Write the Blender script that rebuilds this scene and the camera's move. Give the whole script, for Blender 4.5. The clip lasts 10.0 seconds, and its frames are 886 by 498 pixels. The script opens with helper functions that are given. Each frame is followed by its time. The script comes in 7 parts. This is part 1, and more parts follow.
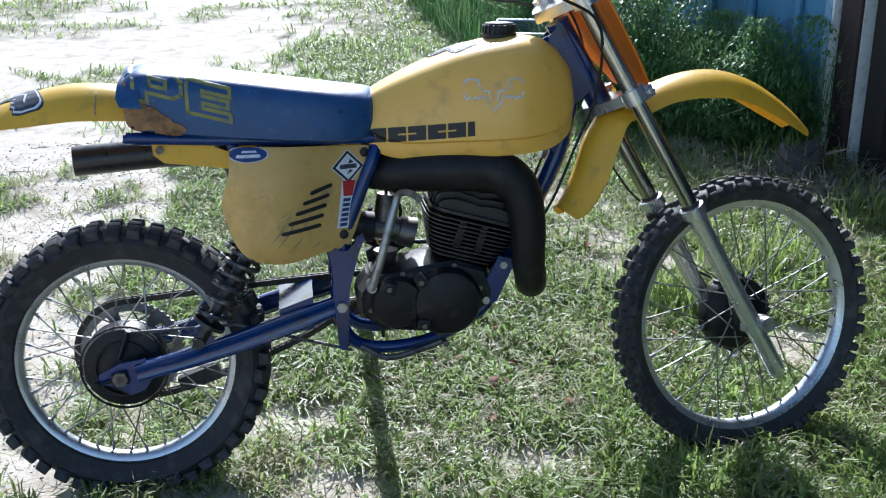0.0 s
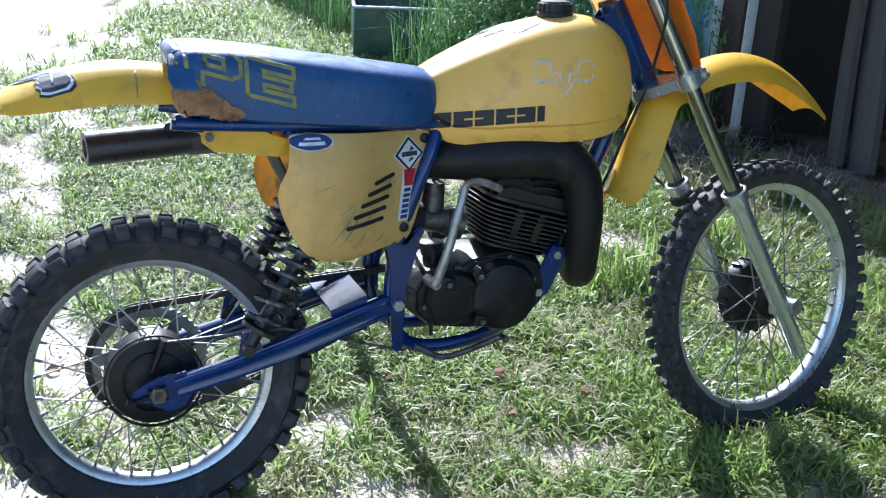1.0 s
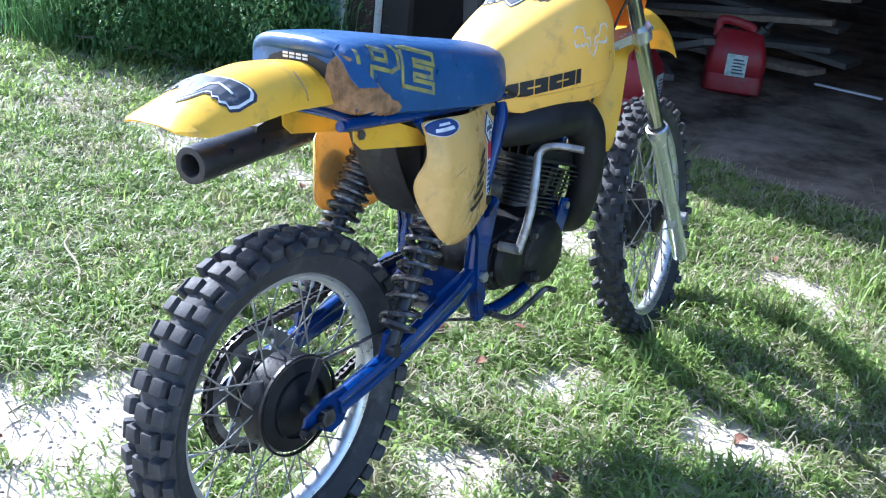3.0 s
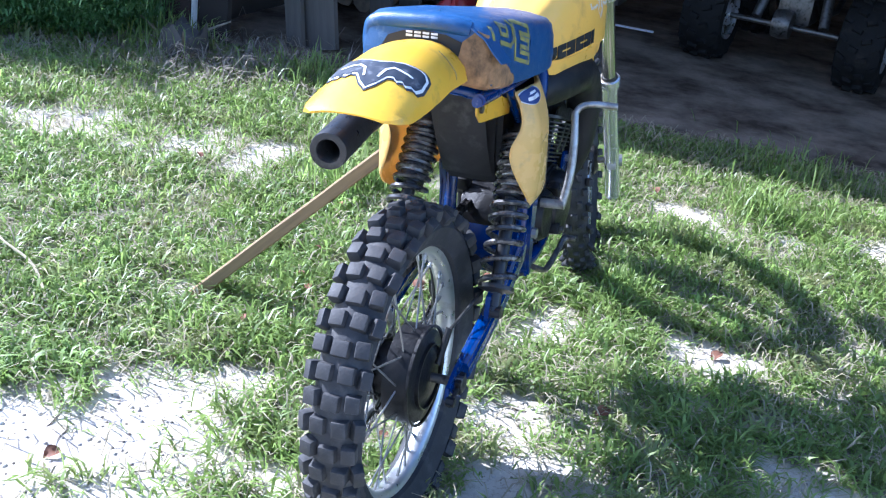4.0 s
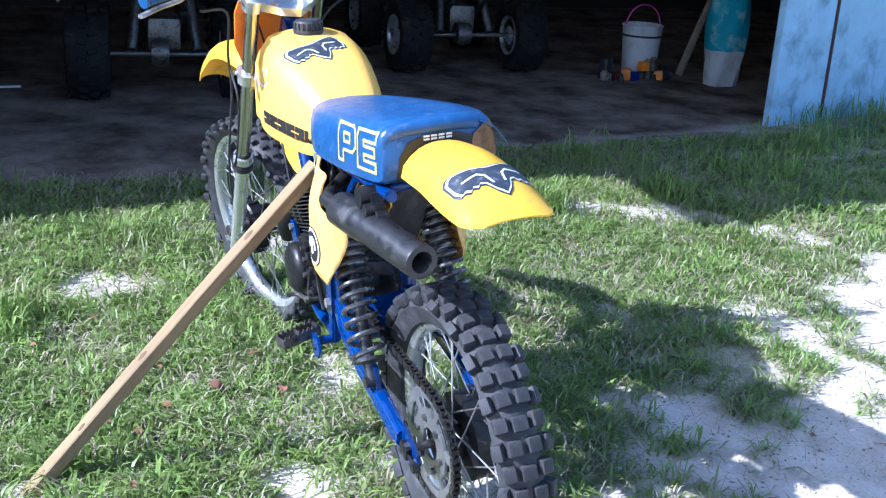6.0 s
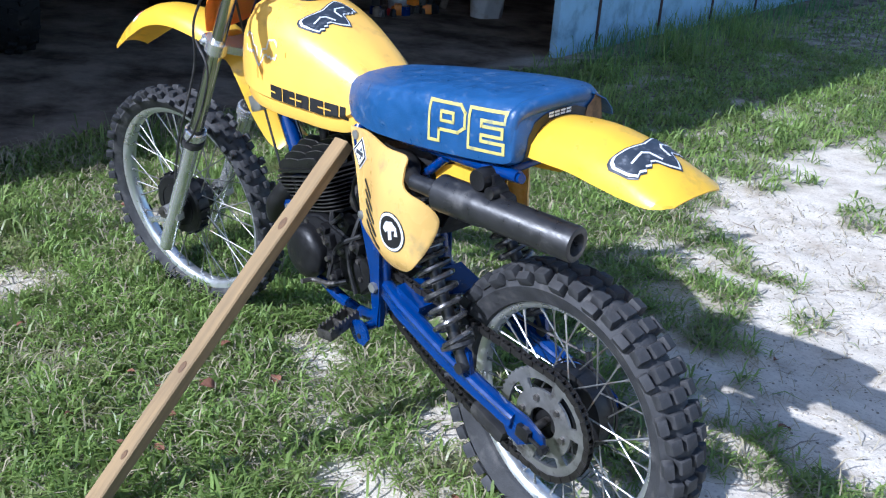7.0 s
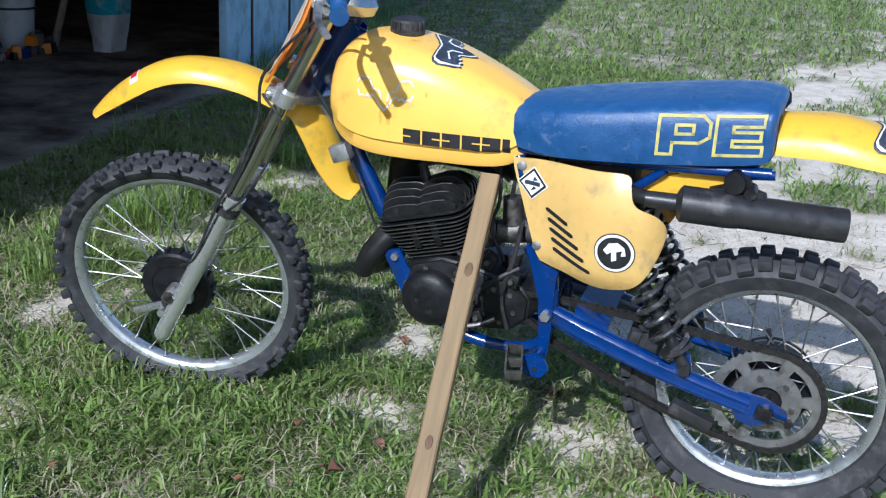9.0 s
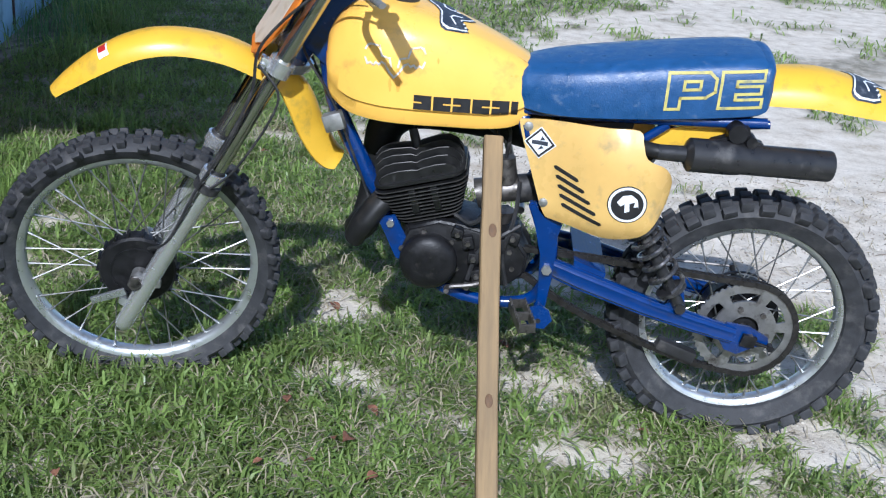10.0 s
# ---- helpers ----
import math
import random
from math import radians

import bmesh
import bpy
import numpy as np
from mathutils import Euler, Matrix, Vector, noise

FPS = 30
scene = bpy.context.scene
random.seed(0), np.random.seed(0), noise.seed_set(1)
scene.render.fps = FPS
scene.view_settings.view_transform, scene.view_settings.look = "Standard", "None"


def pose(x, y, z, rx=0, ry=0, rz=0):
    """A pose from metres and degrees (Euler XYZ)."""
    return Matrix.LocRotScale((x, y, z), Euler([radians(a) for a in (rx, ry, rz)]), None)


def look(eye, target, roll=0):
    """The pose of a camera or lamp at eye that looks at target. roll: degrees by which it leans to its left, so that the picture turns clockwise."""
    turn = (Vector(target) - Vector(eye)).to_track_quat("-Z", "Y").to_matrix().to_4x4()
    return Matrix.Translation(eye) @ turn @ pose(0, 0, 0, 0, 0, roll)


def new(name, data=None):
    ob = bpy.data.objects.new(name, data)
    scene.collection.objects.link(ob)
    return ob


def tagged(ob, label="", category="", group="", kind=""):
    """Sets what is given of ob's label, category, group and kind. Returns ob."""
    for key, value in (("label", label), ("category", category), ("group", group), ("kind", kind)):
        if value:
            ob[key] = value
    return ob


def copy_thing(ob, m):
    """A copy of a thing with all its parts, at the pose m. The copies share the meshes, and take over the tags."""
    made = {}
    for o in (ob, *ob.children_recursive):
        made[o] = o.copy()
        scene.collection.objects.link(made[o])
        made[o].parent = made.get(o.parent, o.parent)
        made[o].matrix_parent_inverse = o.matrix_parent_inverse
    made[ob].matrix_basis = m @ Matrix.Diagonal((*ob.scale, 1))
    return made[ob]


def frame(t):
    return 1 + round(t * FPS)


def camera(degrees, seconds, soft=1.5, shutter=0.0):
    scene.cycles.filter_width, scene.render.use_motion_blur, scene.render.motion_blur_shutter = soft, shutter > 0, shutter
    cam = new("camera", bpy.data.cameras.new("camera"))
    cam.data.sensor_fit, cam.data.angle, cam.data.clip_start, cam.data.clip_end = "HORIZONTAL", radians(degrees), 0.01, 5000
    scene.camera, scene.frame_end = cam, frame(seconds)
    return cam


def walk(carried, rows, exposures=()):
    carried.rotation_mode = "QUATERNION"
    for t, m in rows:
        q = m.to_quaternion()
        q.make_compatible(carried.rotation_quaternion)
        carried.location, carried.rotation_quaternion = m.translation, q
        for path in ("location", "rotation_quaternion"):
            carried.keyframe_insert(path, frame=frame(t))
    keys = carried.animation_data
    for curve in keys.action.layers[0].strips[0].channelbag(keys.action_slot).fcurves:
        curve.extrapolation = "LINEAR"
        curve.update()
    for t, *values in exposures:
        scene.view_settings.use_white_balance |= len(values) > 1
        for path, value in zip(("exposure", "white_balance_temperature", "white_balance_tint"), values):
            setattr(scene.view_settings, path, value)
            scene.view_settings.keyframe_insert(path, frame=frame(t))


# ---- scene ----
cam = camera(43.5, 10.0, soft=1.2)
PATH = [
    (0, (0.428, -2.375, 1.398), (0.658, -0.512, 0.709), -0.1),
    (0.5, (0.118, -2.26, 1.341), (0.563, -0.447, 0.622), 1.4),
    (1, (-0.147, -2.091, 1.37), (0.495, -0.341, 0.646), 3.3),
    (1.5, (-0.492, -1.988, 1.389), (0.381, -0.342, 0.664), 2.0),
    (2, (-0.719, -1.799, 1.363), (0.39, -0.3, 0.641), 3.3),
    (2.5, (-0.968, -1.548, 1.374), (0.363, -0.248, 0.639), 6.3),
    (2.7, (-1.107, -1.457, 1.362), (0.296, -0.233, 0.631), 6.0),
    (3.8, (-1.628, -0.794, 1.34), (0.076, -0.12, 0.538), 8.8),
    (4, (-1.719, -0.654, 1.338), (0.028, -0.079, 0.553), 7.9),
    (4.5, (-1.882, -0.306, 1.372), (-0.014, -0.093, 0.689), 3.4),
    (5, (-1.876, 0.085, 1.381), (-0.005, -0.075, 0.691), 2.5),
    (5.5, (-1.934, 0.511, 1.388), (-0.106, 0.055, 0.716), 2.7),
    (5.7, (-1.915, 0.655, 1.401), (-0.12, 0.074, 0.737), 3.2),
    (6.8, (-1.384, 1.374, 1.397), (0.046, 0.159, 0.705), 3.7),
    (7, (-1.274, 1.508, 1.415), (0.094, 0.246, 0.682), 4.7),
    (7.5, (-0.939, 1.726, 1.375), (0.253, 0.293, 0.651), 2.8),
    (8, (-0.639, 1.95, 1.385), (0.437, 0.407, 0.704), 3.1),
    (8.5, (-0.392, 2.22, 1.38), (0.45, 0.534, 0.712), 3.3),
    (9, (-0.027, 2.29, 1.336), (0.583, 0.5, 0.688), 3.2),
    (9.5, (0.329, 2.399, 1.334), (0.704, 0.543, 0.691), 5.0),
    (10, (0.635, 2.456, 1.329), (0.701, 0.582, 0.634), 4.6),
]
walk(cam, [(t, look(eye, target, roll)) for t, eye, target, roll in PATH],
     [(0.0, 0.78, 5650, 10), (1.0, 1.22, 5600, 10), (2.5, 1.72, 5350, 12), (4.0, 1.76, 5150, 17), (4.5, 1.64, 5050, 18), (5.5, 1.62, 5000, 18), (7.0, 0.72, 5250, 14), (8.0, 0.40, 5350, 12), (10.0, 0.30, 5400, 12)])

# ---- light ----
SUN_EL = radians(35.5)
world = bpy.data.worlds.new("sky")
scene.world = world
world.use_nodes = True
wn = world.node_tree
wn.nodes.clear()
sky = wn.nodes.new("ShaderNodeTexSky")
sky.sky_type, sky.sun_disc = "NISHITA", False
sky.sun_elevation, sky.sun_rotation = SUN_EL, radians(-3.2)
bg = wn.nodes.new("ShaderNodeBackground")
bg.inputs["Strength"].default_value = 0.115
wo = wn.nodes.new("ShaderNodeOutputWorld")
wn.links.new(sky.outputs[0], bg.inputs["Color"])
wn.links.new(bg.outputs[0], wo.inputs["Surface"])
sun = new("sun", bpy.data.lights.new("sun", "SUN"))
sun.data.energy, sun.data.angle, sun.data.color = 4.6, radians(0.55), (1.0, 0.96, 0.90)
to_sun = Vector((0.055 * math.cos(SUN_EL), math.cos(SUN_EL), math.sin(SUN_EL)))
sun.matrix_world = look(to_sun * 30, (0, 0, 0))


# ---- materials ----
def material(name, colour, rough=0.5, metal=0.0, var=0.12, scale=18.0, bump=0.0, bscale=120.0, dirt=None, coat=0.0,
             spec=0.5, island=0.0, translucent=0.0, stretch=(1, 1, 1), rvar=0.12):
    """A procedural surface: base colour varied at two scales, patchy dirt or wear, fine relief."""
    m = bpy.data.materials.new(name)
    m.use_nodes = True
    nt = m.node_tree
    n, ln = nt.nodes, nt.links
    b = n["Principled BSDF"]
    b.inputs["Metallic"].default_value = metal
    b.inputs["Specular IOR Level"].default_value = spec
    b.inputs["Coat Weight"].default_value = coat
    b.inputs["Coat Roughness"].default_value = 0.12
    tc = n.new("ShaderNodeTexCoord")
    mp = n.new("ShaderNodeMapping")
    mp.inputs["Scale"].default_value = stretch
    ln.new(tc.outputs["Object"], mp.inputs["Vector"])

    def tex(sc, detail=4.0):
        t = n.new("ShaderNodeTexNoise")
        t.inputs["Scale"].default_value, t.inputs["Detail"].default_value = sc, detail
        t.inputs["Roughness"].default_value = 0.62
        ln.new(mp.outputs[0], t.inputs["Vector"])
        return t.outputs["Fac"]

    def mapped(fac, a, z, lo=0.3, hi=0.7):
        r = n.new("ShaderNodeMapRange")
        r.inputs["From Min"].default_value, r.inputs["From Max"].default_value = lo, hi
        r.inputs["To Min"].default_value, r.inputs["To Max"].default_value = a, z
        ln.new(fac, r.inputs["Value"])
        return r.outputs["Result"]

    def mixed(fac, a, z):
        x = n.new("ShaderNodeMix")
        x.data_type = "RGBA"
        for sock, v in ((x.inputs[6], a), (x.inputs[7], z)):
            if isinstance(v, tuple):
                sock.default_value = (*v, 1)
            else:
                ln.new(v, sock)
        if isinstance(fac, float):
            x.inputs[0].default_value = fac
        else:
            ln.new(fac, x.inputs[0])
        return x.outputs[2]

    dark = tuple(max(0.0, c * (1 - var)) for c in colour)
    light = tuple(min(1.0, c * (1 + var)) for c in colour)
    fine, coarse = tex(scale), tex(scale * 0.18, 3.0)
    col = mixed(mapped(fine, 0.0, 1.0), dark, light)
    col = mixed(mapped(coarse, 0.0, 0.5), col, tuple(c * (1 - 0.8 * var) for c in colour))
    if island:
        g = n.new("ShaderNodeNewGeometry")
        oi = n.new("ShaderNodeObjectInfo")
        ad = n.new("ShaderNodeMath")
        ad.operation = "ADD"
        ln.new(g.outputs["Random Per Island"], ad.inputs[0])
        ln.new(oi.outputs["Random"], ad.inputs[1])
        fr = n.new("ShaderNodeMath")
        fr.operation = "FRACT"
        ln.new(ad.outputs[0], fr.inputs[0])
        col = mixed(mapped(fr.outputs[0], 0.0, island, 0.0, 1.0), col, tuple(c * 0.35 for c in colour))
    rough_out = mapped(fine, max(0.02, rough - rvar), min(1.0, rough + rvar))
    if dirt:
        dcol, amount, dscale = dirt
        d = mapped(tex(dscale, 6.0), 0.0, 1.0, 0.62 - 0.3 * amount, 0.80 - 0.2 * amount)
        col = mixed(d, col, dcol)
    ln.new(col, b.inputs["Base Color"])
    ln.new(rough_out, b.inputs["Roughness"])
    if bump:
        bn = n.new("ShaderNodeBump")
        bn.inputs["Strength"].default_value, bn.inputs["Distance"].default_value = 0.6, bump
        ln.new(tex(bscale, 5.0), bn.inputs["Height"])
        ln.new(bn.outputs[0], b.inputs["Normal"])
    if translucent:
        tr = n.new("ShaderNodeBsdfTranslucent")
        ln.new(col, tr.inputs["Color"])
        ms = n.new("ShaderNodeMixShader")
        ms.inputs[0].default_value = translucent
        ln.new(b.outputs[0], ms.inputs[1])
        ln.new(tr.outputs[0], ms.inputs[2])
        ln.new(ms.outputs[0], n["Material Output"].inputs["Surface"])
    return m


GREASE = (0.02, 0.017, 0.014)
DUST = (0.36, 0.30, 0.22)
M_TANK = material("yellow_tank_plastic", (0.83, 0.48, 0.08), 0.36, var=0.05, scale=9, bump=0.0005, bscale=70, dirt=((0.50, 0.28, 0.07), 0.20, 14), coat=0.28)
M_FENDER = material("yellow_fender_plastic", (0.84, 0.525, 0.04), 0.36, var=0.06, scale=11, bump=0.0004, bscale=90, dirt=((0.5, 0.33, 0.06), 0.22, 20), coat=0.1, translucent=0.25)
M_PANEL = material("faded_yellow_panel", (0.82, 0.56, 0.18), 0.30, var=0.08, scale=10, bump=0.0006, bscale=60, dirt=((0.52, 0.38, 0.17), 0.20, 16), translucent=0.32)
M_SCUFF = material("grey_brown_scuff", (0.30, 0.23, 0.13), 0.6, var=0.3, scale=80)
M_SEAT = material("blue_seat_vinyl", (0.016, 0.070, 0.19), 0.38, var=0.2, scale=34, bump=0.0012, bscale=260, dirt=((0.10, 0.15, 0.25), 0.12, 40))
M_FOAM = material("torn_brown_foam", (0.30, 0.17, 0.075), 0.95, var=0.3, scale=60, bump=0.004, bscale=90, dirt=((0.06, 0.04, 0.02), 0.45, 25))
M_BLUE = material("blue_frame_paint", (0.003, 0.028, 0.140), 0.20, var=0.15, scale=25, coat=0.25, spec=0.45, bump=0.0004, bscale=200, dirt=((0.015, 0.018, 0.03), 0.32, 16))
M_RUBBER = material("dusty_tyre_rubber", (0.034, 0.035, 0.038), 0.66, var=0.4, scale=40, bump=0.0012, bscale=220, dirt=((0.085, 0.082, 0.080), 0.34, 22), spec=0.35)
M_RUBBER_SMOOTH = material("black_rubber", (0.016, 0.016, 0.017), 0.6, var=0.2, scale=40, bump=0.0006, bscale=200, dirt=((0.08, 0.075, 0.07), 0.25, 18))
M_RIM = material("dull_alloy_rim", (0.60, 0.62, 0.64), 0.33, 0.85, var=0.08, scale=30, bump=0.0003, bscale=200, dirt=((0.34, 0.33, 0.31), 0.16, 25))
M_SPOKE = material("steel_spoke", (0.30, 0.30, 0.29), 0.42, 0.85, var=0.2, scale=60, dirt=((0.16, 0.11, 0.07), 0.3, 30))
M_FORK = material("polished_alloy_fork_leg", (0.70, 0.71, 0.70), 0.25, 0.80, var=0.03, scale=40, rvar=0.03)
M_CHROME = material("chromed_stanchion", (0.50, 0.50, 0.46), 0.16, 0.95, var=0.03, scale=50, rvar=0.04)
M_CASE = material("black_engine_paint", (0.010, 0.010, 0.011), 0.42, var=0.35, scale=45, bump=0.001, bscale=160, dirt=((0.05, 0.046, 0.042), 0.16, 24), spec=0.3)
M_FIN = material("sooty_black_fins", (0.009, 0.009, 0.009), 0.38, var=0.35, scale=60, bump=0.0008, bscale=180, dirt=((0.03, 0.028, 0.026), 0.06, 60))
# paler fin edges: worn paint together with a painted edge highlight
M_EDGE_GLINT = material("worn_fin_edge_glint", (0.075, 0.072, 0.068), 0.42, 0.4, var=0.4, scale=70, dirt=((0.015, 0.015, 0.015), 0.4, 40))
M_PIPE = material("matt_black_pipe", (0.012, 0.012, 0.012), 0.5, var=0.3, scale=35, bump=0.0006, bscale=150, dirt=((0.035, 0.032, 0.028), 0.2, 20), spec=0.3)
M_SILENCER = material("satin_black_silencer", (0.018, 0.018, 0.019), 0.36, var=0.25, scale=40, bump=0.0005, bscale=140, dirt=((0.10, 0.096, 0.09), 0.22, 14))
M_ALLOY = material("grey_cast_alloy", (0.42, 0.42, 0.41), 0.42, 0.8, var=0.2, scale=40, bump=0.0008, bscale=150, dirt=((0.08, 0.07, 0.06), 0.4, 22))
M_ARM = material("glossy_blue_arm_paint", (0.003, 0.028, 0.140), 0.14, var=0.15, scale=25, coat=0.6, spec=0.5, dirt=((0.015, 0.018, 0.03), 0.24, 16))
M_SPROCKET = material("bare_sprocket_alloy", (0.27, 0.27, 0.265), 0.42, 0.75, var=0.2, scale=50, bump=0.0004, bscale=150, dirt=((0.06, 0.05, 0.045), 0.30, 30))
M_STEEL = material("greasy_steel", (0.16, 0.15, 0.14), 0.45, 0.8, var=0.3, scale=60, dirt=(GREASE, 0.4, 40))
M_CHAIN = material("oily_dark_chain", (0.050, 0.047, 0.045), 0.42, 0.7, var=0.4, scale=120, dirt=(GREASE, 0.4, 60))
M_SPRING = material("black_spring", (0.05, 0.05, 0.052), 0.3, 0.4, var=0.2, scale=50, coat=0.3, dirt=((0.24, 0.23, 0.22), 0.34, 60))
M_ORANGE = material("orange_plate_plastic", (0.86, 0.27, 0.02), 0.45, var=0.08, scale=14, translucent=0.25, dirt=((0.5, 0.18, 0.04), 0.25, 16))
M_STAIN = material("rusty_stain", (0.74, 0.37, 0.055), 0.45, var=0.15, scale=60)
M_PALE = material("cream_plate_glare", (0.62, 0.52, 0.40), 0.5, var=0.1, scale=30, dirt=((0.42, 0.30, 0.18), 0.3, 20))
M_BLACK = material("black_print", (0.014, 0.014, 0.015), 0.5, var=0.3, scale=60)
M_CHAR = material("charcoal_print", (0.028, 0.036, 0.05), 0.5, var=0.25, scale=60, dirt=((0.16, 0.17, 0.19), 0.2, 60))
M_WHITE = material("white_print", (0.74, 0.76, 0.78), 0.5, var=0.06, scale=60, dirt=((0.5, 0.47, 0.4), 0.25, 40))
M_LILAC = material("faded_grey_print", (0.66, 0.63, 0.60), 0.5, var=0.12, scale=60, dirt=((0.72, 0.46, 0.10), 0.45, 70))
M_BLUEPRINT = material("navy_print", (0.02, 0.045, 0.16), 0.5, var=0.2, scale=60)
M_REDPRINT = material("red_print", (0.45, 0.02, 0.02), 0.5, var=0.15, scale=60)
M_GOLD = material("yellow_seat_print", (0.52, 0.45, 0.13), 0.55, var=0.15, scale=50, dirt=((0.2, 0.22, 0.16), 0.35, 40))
# worn copy of the yellow print, darkened for the side away from the sun
M_OLIVE = material("shaded_worn_seat_print", (0.26, 0.25, 0.06), 0.6, var=0.25, scale=50, dirt=((0.05, 0.09, 0.2), 0.4, 40))
M_WOOD = material("raw_pine_stick", (0.245, 0.168, 0.082), 0.8, var=0.3, scale=34, bump=0.0014, bscale=70, stretch=(1, 1, 0.10), dirt=((0.12, 0.075, 0.04), 0.36, 26))
M_KNOT = material("dark_pine_knot", (0.13, 0.075, 0.038), 0.8, var=0.3, scale=90)
M_BOARD = material("weathered_grey_board", (0.105, 0.093, 0.08), 0.9, var=0.3, scale=26, bump=0.003, bscale=60, stretch=(1, 1, 0.06), dirt=((0.08, 0.07, 0.06), 0.35, 8))
M_DARKWOOD = material("dark_peeling_timber", (0.055, 0.035, 0.03), 0.9, var=0.35, scale=30, bump=0.003, bscale=60, stretch=(1, 1, 0.1))
M_BLUEWALL = material("pale_blue_wall_paint", (0.33, 0.52, 0.68), 0.75, var=0.12, scale=8, bump=0.002, bscale=30, dirt=((0.14, 0.24, 0.34), 0.45, 5))
M_BLUEBOARD = material("deep_blue_board_paint", (0.10, 0.27, 0.43), 0.75, var=0.15, scale=8, bump=0.002, bscale=30, dirt=((0.05, 0.13, 0.20), 0.4, 5))
M_LIMB = material("firewood_log", (0.22, 0.17, 0.12), 0.95, var=0.35, scale=24, bump=0.004, bscale=50)
# near-black board colour, with the darkness inside the shed put into it
M_SHED = material("shade_dark_shed_boards", (0.035, 0.028, 0.024), 0.95, var=0.3, scale=10, bump=0.003, bscale=30, stretch=(1, 1, 0.2))
M_ROOF = material("rusty_roof_sheet", (0.20, 0.15, 0.12), 0.7, 0.3, var=0.3, scale=6)
M_CAN = material("red_polyethylene", (0.24, 0.006, 0.012), 0.5, var=0.15, scale=14, bump=0.0008, bscale=80, dirt=((0.16, 0.05, 0.04), 0.3, 10))
M_LABEL = material("printed_label", (0.5, 0.58, 0.55), 0.6, var=0.2, scale=40, dirt=((0.12, 0.3, 0.16), 0.35, 30))
M_GREENBOX = material("dark_green_sheet", (0.03, 0.085, 0.06), 0.5, var=0.25, scale=8, dirt=((0.10, 0.12, 0.07), 0.35, 6))
M_ATVTYRE = material("worn_quad_tyre", (0.010, 0.010, 0.010), 0.8, var=0.4, scale=30, dirt=((0.03, 0.026, 0.022), 0.25, 12), spec=0.2)
M_ATV = material("yellow_atv_plastic", (0.34, 0.21, 0.035), 0.5, var=0.1, scale=12, dirt=((0.2, 0.13, 0.06), 0.4, 8))
M_BUCKET = material("white_plastic_bucket", (0.45, 0.46, 0.45), 0.5, var=0.08, scale=12, dirt=((0.3, 0.25, 0.2), 0.35, 9))
M_PINK = material("magenta_cloth", (0.45, 0.05, 0.22), 0.9, var=0.2, scale=20)
M_REDLEAF = material("fallen_leaf", (0.29, 0.13, 0.075), 0.8, var=0.3, scale=40, island=0.5, translucent=0.2)
M_GRASS = material("grass_blades", (0.335, 0.47, 0.128), 0.42, var=0.42, scale=7.0, island=0.62, translucent=0.56, spec=0.5, dirt=((0.40, 0.38, 0.20), 0.26, 5))
M_STRAW = material("dry_grass_blades", (0.49, 0.43, 0.29), 0.8, var=0.25, scale=3.0, island=0.45, translucent=0.3)
M_WEED = material("tall_weed_leaves", (0.17, 0.33, 0.11), 0.5, var=0.3, scale=2.0, island=0.6, translucent=0.4)
M_PEBBLE = material("pale_pebbles", (0.55, 0.51, 0.44), 0.85, var=0.2, scale=30, island=0.6)
M_CRUMB = material("dark_soil_crumbs", (0.28, 0.24, 0.185), 0.95, var=0.3, scale=30, island=0.5)
M_SACK = material("teal_woven_sack", (0.03, 0.30, 0.36), 0.6, var=0.2, scale=20, bump=0.002, bscale=120, dirt=((0.45, 0.55, 0.55), 0.3, 6))
M_TWIG = material("grey_twigs", (0.26, 0.22, 0.17), 0.9, var=0.3, scale=20)


